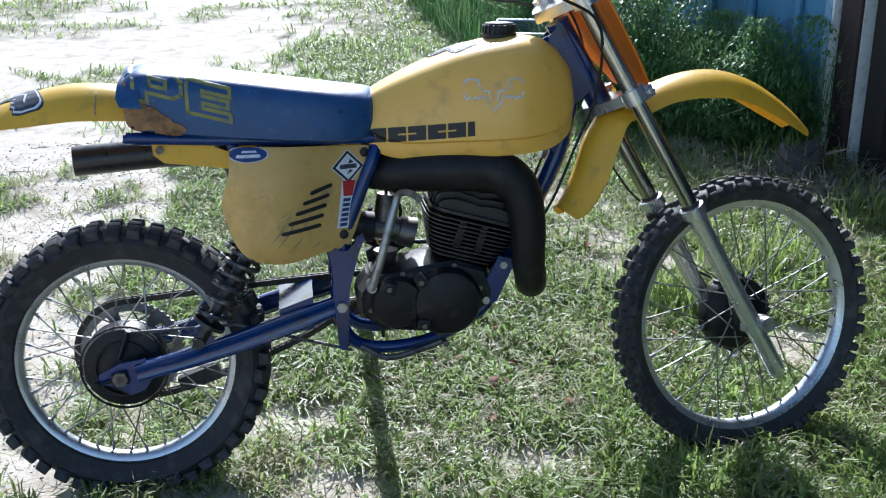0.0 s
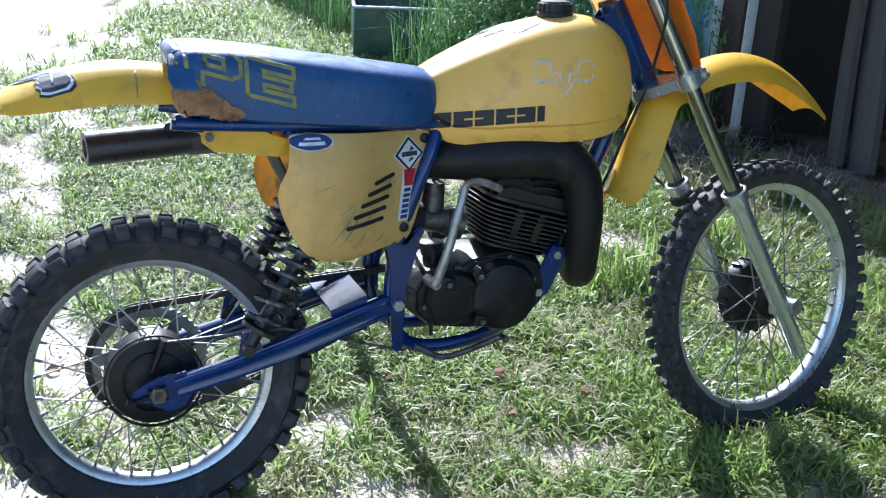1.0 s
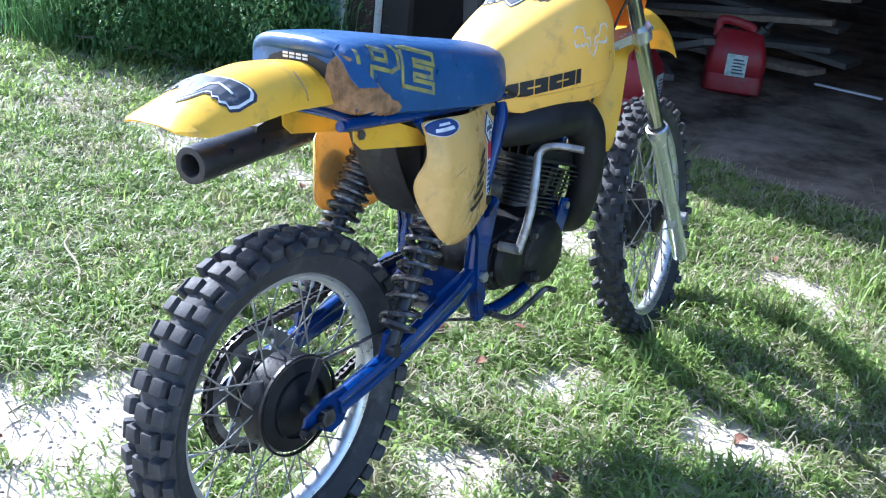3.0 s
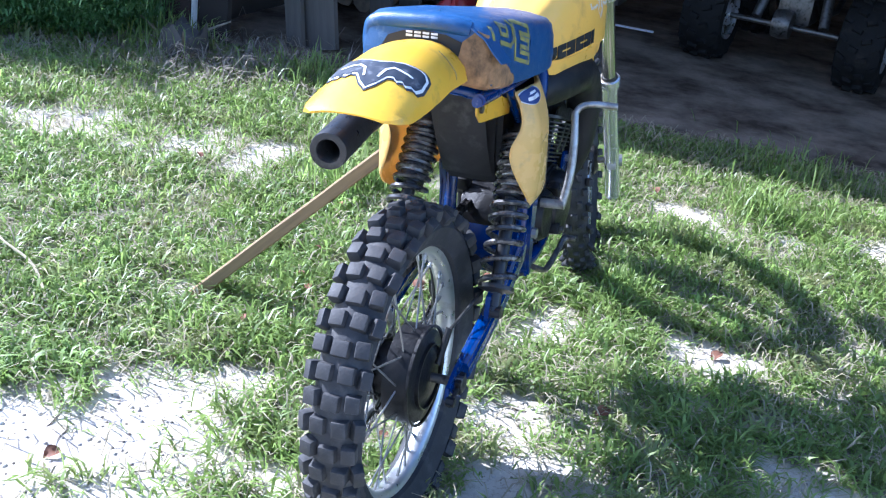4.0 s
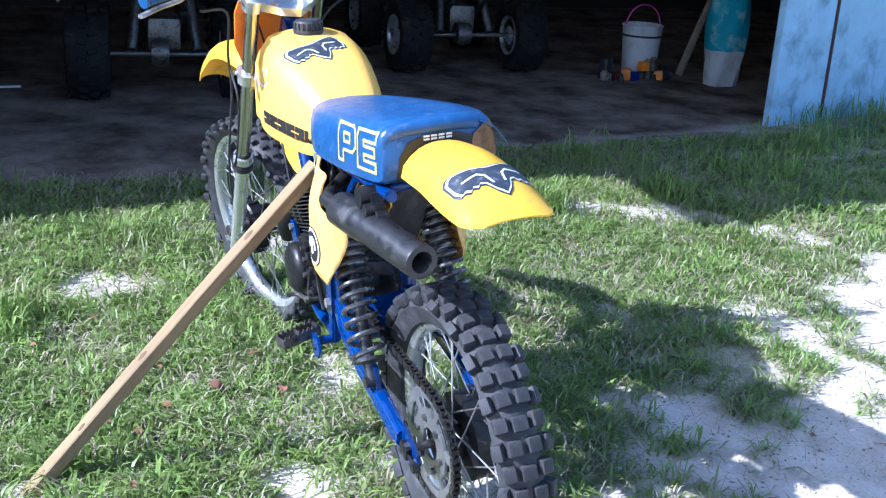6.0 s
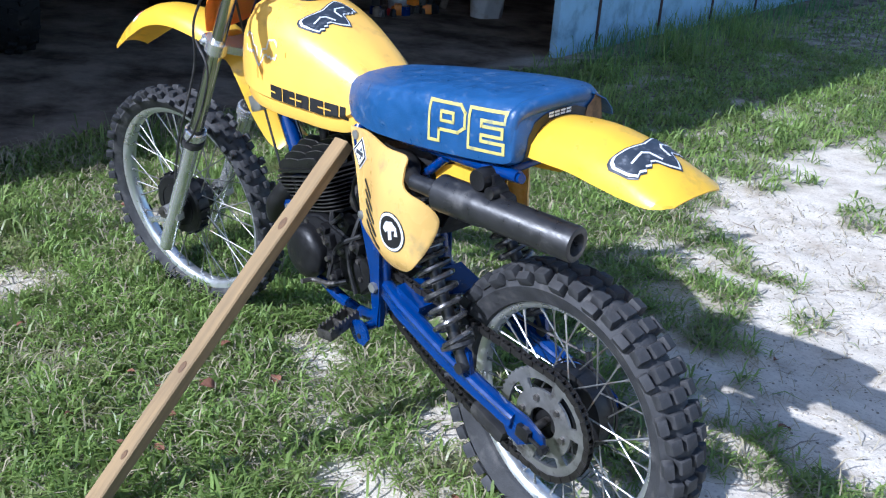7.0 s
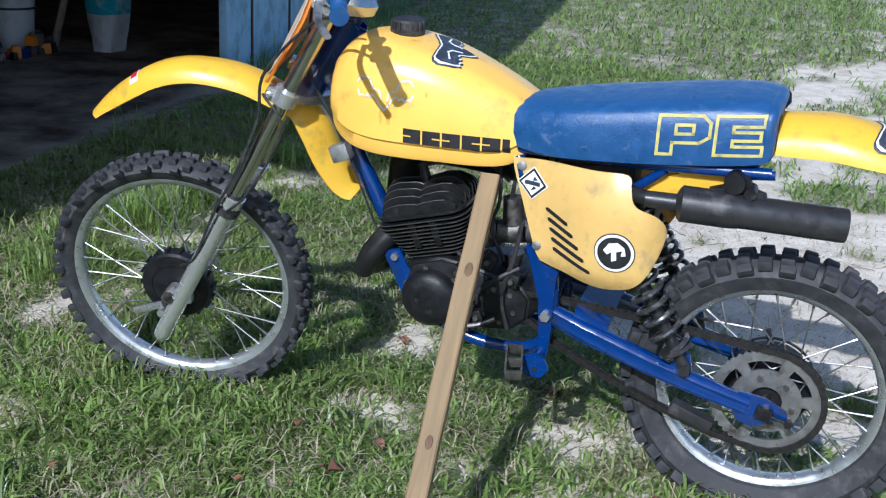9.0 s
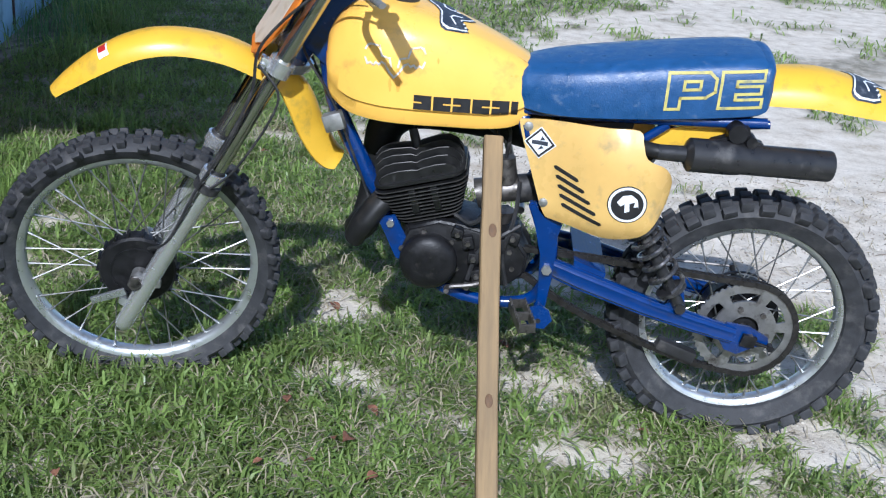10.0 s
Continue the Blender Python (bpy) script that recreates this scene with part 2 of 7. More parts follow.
def ground_material():
    m = bpy.data.materials.new("sandy_soil")
    m.use_nodes = True
    nt = m.node_tree
    n, ln = nt.nodes, nt.links
    b = n["Principled BSDF"]
    b.inputs["Roughness"].default_value, b.inputs["Specular IOR Level"].default_value = 0.95, 0.15
    tc = n.new("ShaderNodeTexCoord")

    def tex(sc, det=6.0):
        t = n.new("ShaderNodeTexNoise")
        t.inputs["Scale"].default_value, t.inputs["Detail"].default_value, t.inputs["Roughness"].default_value = sc, det, 0.65
        ln.new(tc.outputs["Object"], t.inputs["Vector"])
        return t.outputs["Fac"]

    def ramp(fac, stops):
        r = n.new("ShaderNodeValToRGB")
        e = r.color_ramp.elements
        while len(e) < len(stops):
            e.new(0.5)
        for k, (p, c) in zip(e, stops):
            k.position, k.color = p, (*c, 1)
        ln.new(fac, r.inputs[0])
        return r.outputs[0]

    def mix(fac, a, z):
        x = n.new("ShaderNodeMix")
        x.data_type = "RGBA"
        ln.new(fac, x.inputs[0])
        ln.new(a, x.inputs[6])
        ln.new(z, x.inputs[7])
        return x.outputs[2]

    sand = ramp(tex(7), [(0.30, (0.36, 0.295, 0.22)), (0.5, (0.61, 0.545, 0.45)), (0.72, (0.76, 0.70, 0.60))])
    speck = ramp(tex(90, 3), [(0.36, (0.15, 0.125, 0.095)), (0.45, (0.50, 0.455, 0.375)), (0.8, (0.66, 0.615, 0.53))])
    half = n.new("ShaderNodeMath")
    half.operation = "MULTIPLY"
    half.inputs[1].default_value = 0.62
    ln.new(tex(16), half.inputs[0])
    sand = mix(half.outputs[0], sand, speck)
    # soil below the grass, its colour darkened to stand for shade between blades
    turf = ramp(tex(22), [(0.3, (0.045, 0.045, 0.024)), (0.5, (0.12, 0.11, 0.07)), (0.72, (0.38, 0.34, 0.265))])
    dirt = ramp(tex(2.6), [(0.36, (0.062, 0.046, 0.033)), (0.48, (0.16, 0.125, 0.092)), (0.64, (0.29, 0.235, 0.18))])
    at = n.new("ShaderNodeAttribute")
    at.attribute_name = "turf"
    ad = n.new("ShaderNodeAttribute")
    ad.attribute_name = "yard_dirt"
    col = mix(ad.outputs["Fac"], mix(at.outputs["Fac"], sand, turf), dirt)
    ln.new(col, b.inputs["Base Color"])
    bn = n.new("ShaderNodeBump")
    bn.inputs["Strength"].default_value, bn.inputs["Distance"].default_value = 0.55, 0.010
    ln.new(tex(70, 8), bn.inputs["Height"])
    ln.new(bn.outputs[0], b.inputs["Normal"])
    return m


M_GROUND = ground_material()


# ---- builders ----
def tag_mesh(me, mat, angle=38):
    me.materials.append(mat)
    me.shade_smooth()
    me.set_sharp_from_angle(angle=radians(angle))
    return me


def part(name, bm, mat, parent=None, label="", angle=38, fix=True):
    """Links a bmesh as one mesh object under a thing or a part."""
    if fix:
        bmesh.ops.recalc_face_normals(bm, faces=bm.faces)
    me = bpy.data.meshes.new(name)
    bm.to_mesh(me)
    bm.free()
    ob = new(name, tag_mesh(me, mat, angle))
    if parent:
        ob.parent = parent
    if label:
        ob["label"] = label
    return ob


def thing(name, label, category, m=None, group="", kind=""):
    ob = new(name)
    ob.empty_display_size = 0.1
    if m:
        ob.matrix_world = m
    return tagged(ob, label, category, group, kind)


def loft(bm, rings, closed=True, caps=True):
    vs = [[bm.verts.new(p) for p in r] for r in rings]
    k = len(vs[0])
    for a, b in zip(vs, vs[1:]):
        for i in range(k if closed else k - 1):
            j = (i + 1) % k
            bm.faces.new((a[i], a[j], b[j], b[i]))
    if caps and closed:
        bm.faces.new(vs[0])
        bm.faces.new(vs[-1])
    return vs


def spline(pts, n):
    """Points along a smooth line through pts (each a tuple of any length)."""
    P = np.array(pts, float)
    if len(P) < 3:
        return [tuple(P[0] + (P[-1] - P[0]) * t) for t in np.linspace(0, 1, n)]
    ext = np.vstack([2 * P[0] - P[1], P, 2 * P[-1] - P[-2]])
    out = []
    for u in np.linspace(0, len(P) - 1 - 1e-9, n):
        i = int(u)
        t = u - i
        a, b, c, d = ext[i:i + 4]
        out.append(tuple(0.5 * (2 * b + (c - a) * t + (2 * a - 5 * b + 4 * c - d) * t * t + (3 * b - a - 3 * c + d) * t ** 3)))
    return out


def tube(bm, pts, r, seg=12, caps=True, flat=1.0, up=None):
    """A round bar along pts; r a number or one per point; flat squeezes it along the second axis."""
    pts = [Vector(p[:3]) for p in pts]
    rs = [r] * len(pts) if isinstance(r, (int, float)) else list(r)
    rings, side = [], None
    for i, p in enumerate(pts):
        d = (pts[min(i + 1, len(pts) - 1)] - pts[max(i - 1, 0)]).normalized()
        if side is None:
            ref = Vector(up) if up else (Vector((0, 1, 0)) if abs(d.y) < 0.8 else Vector((0, 0, 1)))
            side = (ref - d * ref.dot(d)).normalized()
        else:
            side = (side - d * side.dot(d)).normalized()
        o = d.cross(side)
        rings.append([p + side * (rs[i] * math.cos(a)) + o * (rs[i] * flat * math.sin(a)) for a in (2 * math.pi * k / seg for k in range(seg))])
    loft(bm, rings, True, caps)


def box(bm, size, m=None, bevel=0.0, taper=1.0):
    x, y, z = (s / 2 for s in size)
    co = [(-x, -y, -z), (x, -y, -z), (x, y, -z), (-x, y, -z), (-x * taper, -y * taper, z), (x * taper, -y * taper, z), (x * taper, y * taper, z), (-x * taper, y * taper, z)]
    m = m or Matrix()
    v = [bm.verts.new(m @ Vector(c)) for c in co]
    f = [bm.faces.new([v[i] for i in q]) for q in ((3, 2, 1, 0), (4, 5, 6, 7), (0, 1, 5, 4), (1, 2, 6, 5), (2, 3, 7, 6), (3, 0, 4, 7))]
    if bevel:
        es = list({e for g in f for e in g.edges})
        bmesh.ops.bevel(bm, geom=es, offset=bevel, segments=2, affect="EDGES", profile=0.6)


def lathe(bm, profile, m=None, seg=40, closed=False):
    """profile: (radius, along) turned round the local y axis."""
    m = m or Matrix()
    rings = [[m @ Vector((r * math.cos(a), y, r * math.sin(a))) for r, y in profile] for a in (2 * math.pi * k / seg for k in range(seg))]
    vs = [[bm.verts.new(p) for p in r] for r in rings]
    k = len(profile)
    for i in range(seg):
        a, b = vs[i], vs[(i + 1) % seg]
        for j in range(k if closed else k - 1):
            bm.faces.new((a[j], a[(j + 1) % k], b[(j + 1) % k], b[j]))
    if not closed:
        for j in (0, k - 1):
            if profile[j][0] > 1e-5:
                bm.faces.new([v[j] for v in vs])
    return vs


def plate(bm, outline, thick, m=None, holes=()):
    """A flat plate from a 2D outline (x, z), with thickness along y, centred."""
    m = m or Matrix()
    a = [bm.verts.new(m @ Vector((x, -thick / 2, z))) for x, z in outline]
    b = [bm.verts.new(m @ Vector((x, thick / 2, z))) for x, z in outline]
    bm.faces.new(a)
    bm.faces.new(b[::-1])
    n = len(a)
    for i in range(n):
        bm.faces.new((a[i], b[i], b[(i + 1) % n], a[(i + 1) % n]))


def mesh_np(name, verts, tris, mat, smooth=False):
    me = bpy.data.meshes.new(name)
    me.vertices.add(len(verts))
    me.vertices.foreach_set("co", np.ascontiguousarray(verts, np.float32).ravel())
    me.loops.add(tris.size)
    me.loops.foreach_set("vertex_index", np.ascontiguousarray(tris, np.int32).ravel())
    me.polygons.add(len(tris))
    me.polygons.foreach_set("loop_start", np.arange(0, tris.size, 3, dtype=np.int32))
    me.polygons.foreach_set("loop_total", np.full(len(tris), 3, np.int32))
    me.materials.append(mat)
    me.update()
    me.validate()
    if smooth:
        me.shade_smooth()
    return me


# ---- ground ----
RNG = np.random.default_rng(7)
LATTICE = RNG.random((256, 256))


def vnoise(x, y, scale, seed=0):
    x, y = np.asarray(x) * scale + 37.3 * seed + 500, np.asarray(y) * scale + 11.9 * seed + 500
    i, j = np.floor(x).astype(int), np.floor(y).astype(int)
    u, v = x - i, y - j
    u, v = u * u * (3 - 2 * u), v * v * (3 - 2 * v)
    g = lambda a, b: LATTICE[a % 256, b % 256]
    return (g(i, j) * (1 - u) + g(i + 1, j) * u) * (1 - v) + (g(i, j + 1) * (1 - u) + g(i + 1, j + 1) * u) * v


def fbm(x, y, scale, seed=0):
    return (vnoise(x, y, scale, seed) * 0.5 + vnoise(x, y, scale * 2.1, seed + 1) * 0.3 + vnoise(x, y, scale * 4.3, seed + 2) * 0.2)


def step(v, a, b):
    t = np.clip((v - a) / (b - a), 0, 1)
    return t * t * (3 - 2 * t)


def facade(y):
    """The line of the shed front: x at y."""
    return 2.83 + (2.45 - y) * 0.11


# bare patches: x, y, half length along x and y
BARE = ((1.47, 1.90, 0.24, 0.44), (1.62, 1.23, 0.24, 0.36), (0.54, 0.78, 0.065, 0.05), (1.82, 0.42, 0.17, 0.22), (2.02, -0.45, 0.20, 0.30), (2.18, -0.98, 0.20, 0.34), (2.22, -1.55, 0.18, 0.36),
        (2.05, -2.05, 0.16, 0.28), (0.12, 0.56, 0.18, 0.12), (0.27, 0.40, 0.10, 0.10), (0.69, -1.30, 0.12, 0.12), (1.00, -0.53, 0.14, 0.13), (0.47, -0.14, 0.16, 0.09), (0.95, -0.10, 0.12, 0.10), (0.92, -1.62, 0.22, 0.22),
        (0.30, 0.22, 0.14, 0.13), (0.12, -0.92, 0.26, 0.24), (0.62, 0.10, 0.10, 0.08), (1.75, -2.3, 0.3, 0.15))


def cover(x, y):
    """How thickly grass grows: 1 turf, 0 bare sand."""
    s = np.interp(y, [-14, -8, -6, -5, -3.5, -2.2, -1.2, 0.0, 0.6, 1.5, 2.7, 4.2, 5.6, 7.7, 14], [-1.0, -0.6, 0.4, 0.85, 1.25, 1.15, 0.36, 0.05, -0.12, -0.15, -0.22, -0.15, 0.45, 0.75, 1.0])
    n = fbm(x, y, 2.3, 3)
    d = step((x - s) + (n - 0.5) * 1.2 + (fbm(x, y, 6.5, 4) - 0.5) * 1.5, -0.20, 0.24)
    d = np.maximum(d, 0.7 * step(fbm(x, y, 2.0, 9), 0.60, 0.72) * step(x, -4, -0.4))
    d = np.maximum(d, 0.8 * step(fbm(x, y, 1.1, 19), 0.5, 0.6) * step(-x, 1.0, 1.8))
    for px, py, a, b in BARE:
        r = ((x - px) / a) ** 2 + ((y - py) / b) ** 2
        d = d * (1 - 0.88 * step(0.95 - r + 3.2 * (fbm(x, y, 8, 5) - 0.5), -0.3, 0.7))
    d = d * (1 - 0.55 * step(fbm(x, y, 5.0, 14), 0.60, 0.75)) * (1 - 0.5 * step(fbm(x, y, 11.0, 16), 0.50, 0.70))
    return d * step(facade(y) + 0.12 - x - 0.3 * (fbm(x, y, 1.6, 8) - 0.5), 0.0, 0.2)


def rise(x, y):
    z = 0.02 * (fbm(x, y, 1.1, 21) - 0.5) + 0.022 * (fbm(x, y, 6, 23) - 0.5)
    return z + 0.012 * (cover(x, y) - 0.4)


def build_ground():
    xs = np.concatenate([[-400, -120, -40, -20], np.arange(-14, -2.7, 0.2), np.arange(-2.6, 3.8, 0.035), np.arange(3.85, 9.2, 0.12), [11, 16, 40, 120, 400]])
    ys = np.concatenate([[-400, -120, -40, -18, -16, -14, -12, -11], np.arange(-10, -2.6, 0.12), np.arange(-2.6, 3.0, 0.035), np.arange(3.0, 10, 0.12), [11, 12, 14, 16, 18, 40, 120, 400]])
    X, Y = np.meshgrid(xs, ys, indexing="ij")
    near = step(X, -13, -9) * step(Y, -17, -13) * step(-Y, -17, -13)
    Z = rise(X, Y) * near
    c = cover(X, Y) * near + 0.45 * (1 - near)
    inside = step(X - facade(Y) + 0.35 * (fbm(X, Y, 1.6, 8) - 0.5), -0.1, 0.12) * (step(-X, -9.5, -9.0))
    nx, ny = X.shape
    idx = np.arange(nx * ny).reshape(nx, ny)
    q = np.stack([idx[:-1, :-1], idx[1:, :-1], idx[1:, 1:], idx[:-1, 1:]], -1).reshape(-1, 4)
    tris = np.concatenate([q[:, [0, 1, 2]], q[:, [0, 2, 3]]])
    me = mesh_np("ground", np.stack([X, Y, Z], -1).reshape(-1, 3), tris, M_GROUND, True)
    me.attributes.new("turf", "FLOAT", "POINT").data.foreach_set("value", (c * 0.9).ravel().astype(np.float32))
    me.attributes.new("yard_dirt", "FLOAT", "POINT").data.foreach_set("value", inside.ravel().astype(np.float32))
    tagged(new("ground", me), "pale sandy yard with patchy short turf and bare dirt", "ground", kind="structure")


def blades(px, py, length, width, lean, base_z=None, rng=RNG):
    """Many bent blades as one triangle mesh: five points and three triangles each."""
    n = len(px)
    z0 = rise(px, py) - 0.004 if base_z is None else base_z
    a = rng.random(n) * 2 * np.pi
    dx, dy = np.cos(a), np.sin(a)
    tw = a + np.pi / 2 + rng.normal(0, 0.5, n)
    wx, wy = np.cos(tw) * width / 2, np.sin(tw) * width / 2
    out1, out2 = length * np.sin(lean) * 0.42, length * np.sin(lean)
    h1, h2 = length * np.cos(lean * 0.75) * 0.55, length * np.cos(lean) * (0.82 - 0.25 * rng.random(n))
    V = np.empty((n, 5, 3))
    V[:, 0] = np.stack([px - wx * 0.7, py - wy * 0.7, z0], -1)
    V[:, 1] = np.stack([px + wx * 0.7, py + wy * 0.7, z0], -1)
    V[:, 2] = np.stack([px + dx * out1 - wx, py + dy * out1 - wy, z0 + h1], -1)
    V[:, 3] = np.stack([px + dx * out1 + wx, py + dy * out1 + wy, z0 + h1], -1)
    V[:, 4] = np.stack([px + dx * out2, py + dy * out2, z0 + h2], -1)
    b = (np.arange(n) * 5)[:, None]
    T = np.concatenate([b + [0, 1, 3], b + [0, 3, 2], b + [2, 3, 4]], 1).reshape(-1, 3)
    return V.reshape(-1, 3), T


def scatter(n, x0, x1, y0, y1, thin=1.0):
    x, y = RNG.uniform(x0, x1, n), RNG.uniform(y0, y1, n)
    k = RNG.random(n) < cover(x, y) ** 1.2 * thin
    return x[k], y[k]


def build_grass():
    sets = [(300000, -1.2, 3.25, -2.4, 2.6, 1.0), (60000, -1.5, 3.3, -6.0, -2.4, 1.0), (60000, -2.2, 3.3, 2.6, 6.0, 1.0),
            (45000, -4.0, 6.0, -13.0, -6.0, 1.0), (45000, -4.0, 5.0, 6.0, 14.0, 1.0)]
    for k, (n, x0, x1, y0, y1, thin) in enumerate(sets):
        x, y = scatter(n, x0, x1, y0, y1, thin)
        far = 1.0 if k == 0 else 1.35 if k < 3 else 2.0
        shade = step(x, 2.3, 2.8)
        L = RNG.uniform(0.035, 0.105, len(x)) * (1 - 0.25 * shade) * far ** 0.6 * (0.35 + 1.15 * fbm(x, y, 3.5, 31))
        V, T = blades(x, y, L, RNG.uniform(0.0036, 0.0086, len(x)) * far, np.clip(RNG.normal(1.05, 0.36, len(x)), 0.1, 1.5))
        tagged(new("grass", mesh_np("grass", V, T, M_GRASS)), "short sunlit green turf grass on sandy soil", "grass", kind="stuff")
    x, y = RNG.uniform(-1.0, 3.2, 95000), RNG.uniform(-2.6, 2.8, 95000)
    c = cover(x, y)
    k = RNG.random(len(x)) < 0.07 + 1.2 * c * (1 - c) + 0.40 * c
    x, y = x[k], y[k]
    V, T = blades(x, y, RNG.uniform(0.035, 0.10, len(x)), RNG.uniform(0.0022, 0.005, len(x)), np.clip(RNG.normal(1.2, 0.25, len(x)), 0.4, 1.52), rise(x, y) + 0.012 * cover(x, y) * RNG.random(len(x)))
    tagged(new("dry_grass", mesh_np("dry_grass", V, T, M_STRAW)), "dry straw-coloured grass litter lying on sand", "grass", kind="stuff")


# tufts that stand up from the turf: x, y, height, spread, blades
TUFTS = ((2.22, -0.52, 0.17, 0.15, 300), (2.30, -1.12, 0.22, 0.15, 420), (2.24, -1.46, 0.22, 0.15, 420), (2.30, -2.15, 0.17, 0.15, 240), (1.55, 0.80, 0.22, 0.20, 300), (2.0, 1.0, 0.2, 0.2, 260),
         (2.20, 0.30, 0.17, 0.16, 220), (1.75, -0.30, 0.13, 0.12, 140), (2.6, 1.5, 0.2, 0.25, 260), (2.6, 2.2, 0.25, 0.25, 260), (1.3, -0.25, 0.12, 0.12, 120),
         (1.62, 0.05, 0.13, 0.10, 120), (1.25, 0.12, 0.11, 0.10, 100), (2.5, -2.9, 0.2, 0.3, 240), (2.95, 0.9, 0.2, 0.3, 220), (2.9, -0.6, 0.16, 0.4, 240),
         (2.9, -2.2, 0.18, 0.4, 240), (3.0, -3.6, 0.22, 0.4, 260), (3.2, -4.6, 0.35, 0.35, 320), (3.4, -5.6, 0.35, 0.4, 320))


def build_tufts():
    xs, ys, ls, ws, le = [], [], [], [], []
    for x, y, h, s, n in TUFTS:
        xs.append(RNG.normal(x, s * 0.45, n))
        ys.append(RNG.normal(y, s * 0.45, n))
        ls.append(RNG.uniform(0.45, 1.15, n) * h)
        ws.append(RNG.uniform(0.004, 0.008, n))
        le.append(np.clip(np.abs(RNG.normal(0.5, 0.35, n)), 0.05, 1.3))
    V, T = blades(np.concatenate(xs), np.concatenate(ys), np.concatenate(ls), np.concatenate(ws), np.concatenate(le))
    tagged(new("grass_tufts", mesh_np("grass_tufts", V, T, M_GRASS)), "taller green grass tufts in the turf", "grass", kind="stuff")
    # tall weeds against the blue wall
    n = 24000
    x, y = RNG.uniform(1.4, 2.9, n), np.where(np.arange(n) < 15000, RNG.uniform(2.5, 8.8, n), RNG.uniform(2.35, 3.8, n))
    out = facade(y) - x
    keep = (out > 0.04) & (out < 0.42 + 0.55 * np.clip(y - 2.6, 0, 1) + 0.5 * (fbm(x, y, 1.5, 44) - 0.5)) & ~((x < 2.42) & (y > 3.95) & (y < 4.95))
    x, y = x[keep], y[keep]
    L = RNG.uniform(0.15, 0.85, len(x)) * (0.5 + 0.7 * fbm(x, y, 1.2, 40))
    V, T = blades(x, y, L, RNG.uniform(0.003, 0.007, len(x)), np.clip(np.abs(RNG.normal(0.35, 0.3, len(x))), 0.02, 1.2))
    tagged(new("tall_weeds", mesh_np("tall_weeds", V, T, M_WEED)), "tall dark green weeds growing against the blue wall", "weeds", kind="stuff")
    n = 2600
    x, y = RNG.uniform(3.05, 4.2, n), RNG.uniform(-8.5, -3.8, n)
    keep = np.abs(x - (3.30 - 0.22 * (y + 3.7))) < 0.3
    x, y = x[keep], y[keep]
    V, T = blades(x, y, RNG.uniform(0.08, 0.30, len(x)), RNG.uniform(0.004, 0.008, len(x)), np.clip(np.abs(RNG.normal(0.35, 0.3, len(x))), 0.02, 1.2))
    tagged(new("wall_weeds", mesh_np("wall_weeds", V, T, M_WEED)), "green weeds at the foot of the blue wall", "weeds", kind="stuff")


def build_bushes():
    """Leafy weeds at the wall's foot: clouds of small leaves on thin stems."""
    rng = np.random.default_rng(77)
    xs, ys, zs = [], [], []
    for k in range(100):
        y0 = rng.uniform(2.75, 8.4) if k < 66 else rng.uniform(2.45, 3.7)
        x0 = facade(y0) - rng.uniform(0.12, 0.75 if y0 > 2.9 else 0.40)
        if x0 < 2.5 and 3.85 < y0 < 5.05:
            continue
        h, n = rng.uniform(0.25, 0.95 if y0 > 3.0 else 0.62), 900
        t = rng.random(n) ** 0.7
        r = (0.06 + 0.20 * np.sin(np.pi * np.clip(t, 0.05, 0.98))) * np.sqrt(rng.random(n))
        a = rng.random(n) * 6.28
        xs.append(x0 + r * np.cos(a))
        ys.append(y0 + r * np.sin(a))
        zs.append(0.03 + h * t)
    x, y, z = np.concatenate(xs), np.concatenate(ys), np.concatenate(zs)
    V, T = blades(x, y, rng.uniform(0.02, 0.055, len(x)), rng.uniform(0.004, 0.012, len(x)), rng.uniform(0.3, 1.5, len(x)), z, rng)
    tagged(new("leafy_weeds", mesh_np("leafy_weeds", V, T, M_WEED)), "leafy green weeds crowding the foot of the blue wall", "weeds", kind="stuff")


build_ground()
build_grass()
build_bushes()
build_tufts()


# ---- shed ----
def wall(name, p, q, z0, z1, thick, mat, label, category="wall"):
    """An upright wall from p to q (x, y)."""
    a, b = Vector((*p, 0)), Vector((*q, 0))
    d = b - a
    bm = bmesh.new()
    box(bm, (d.length, thick, z1 - z0), Matrix.Translation(((a + b) / 2) + Vector((0, 0, (z0 + z1) / 2))) @ Matrix.Rotation(math.atan2(d.y, d.x), 4, "Z"), 0.004)
    return tagged(part(name, bm, mat), label, category, kind="structure")


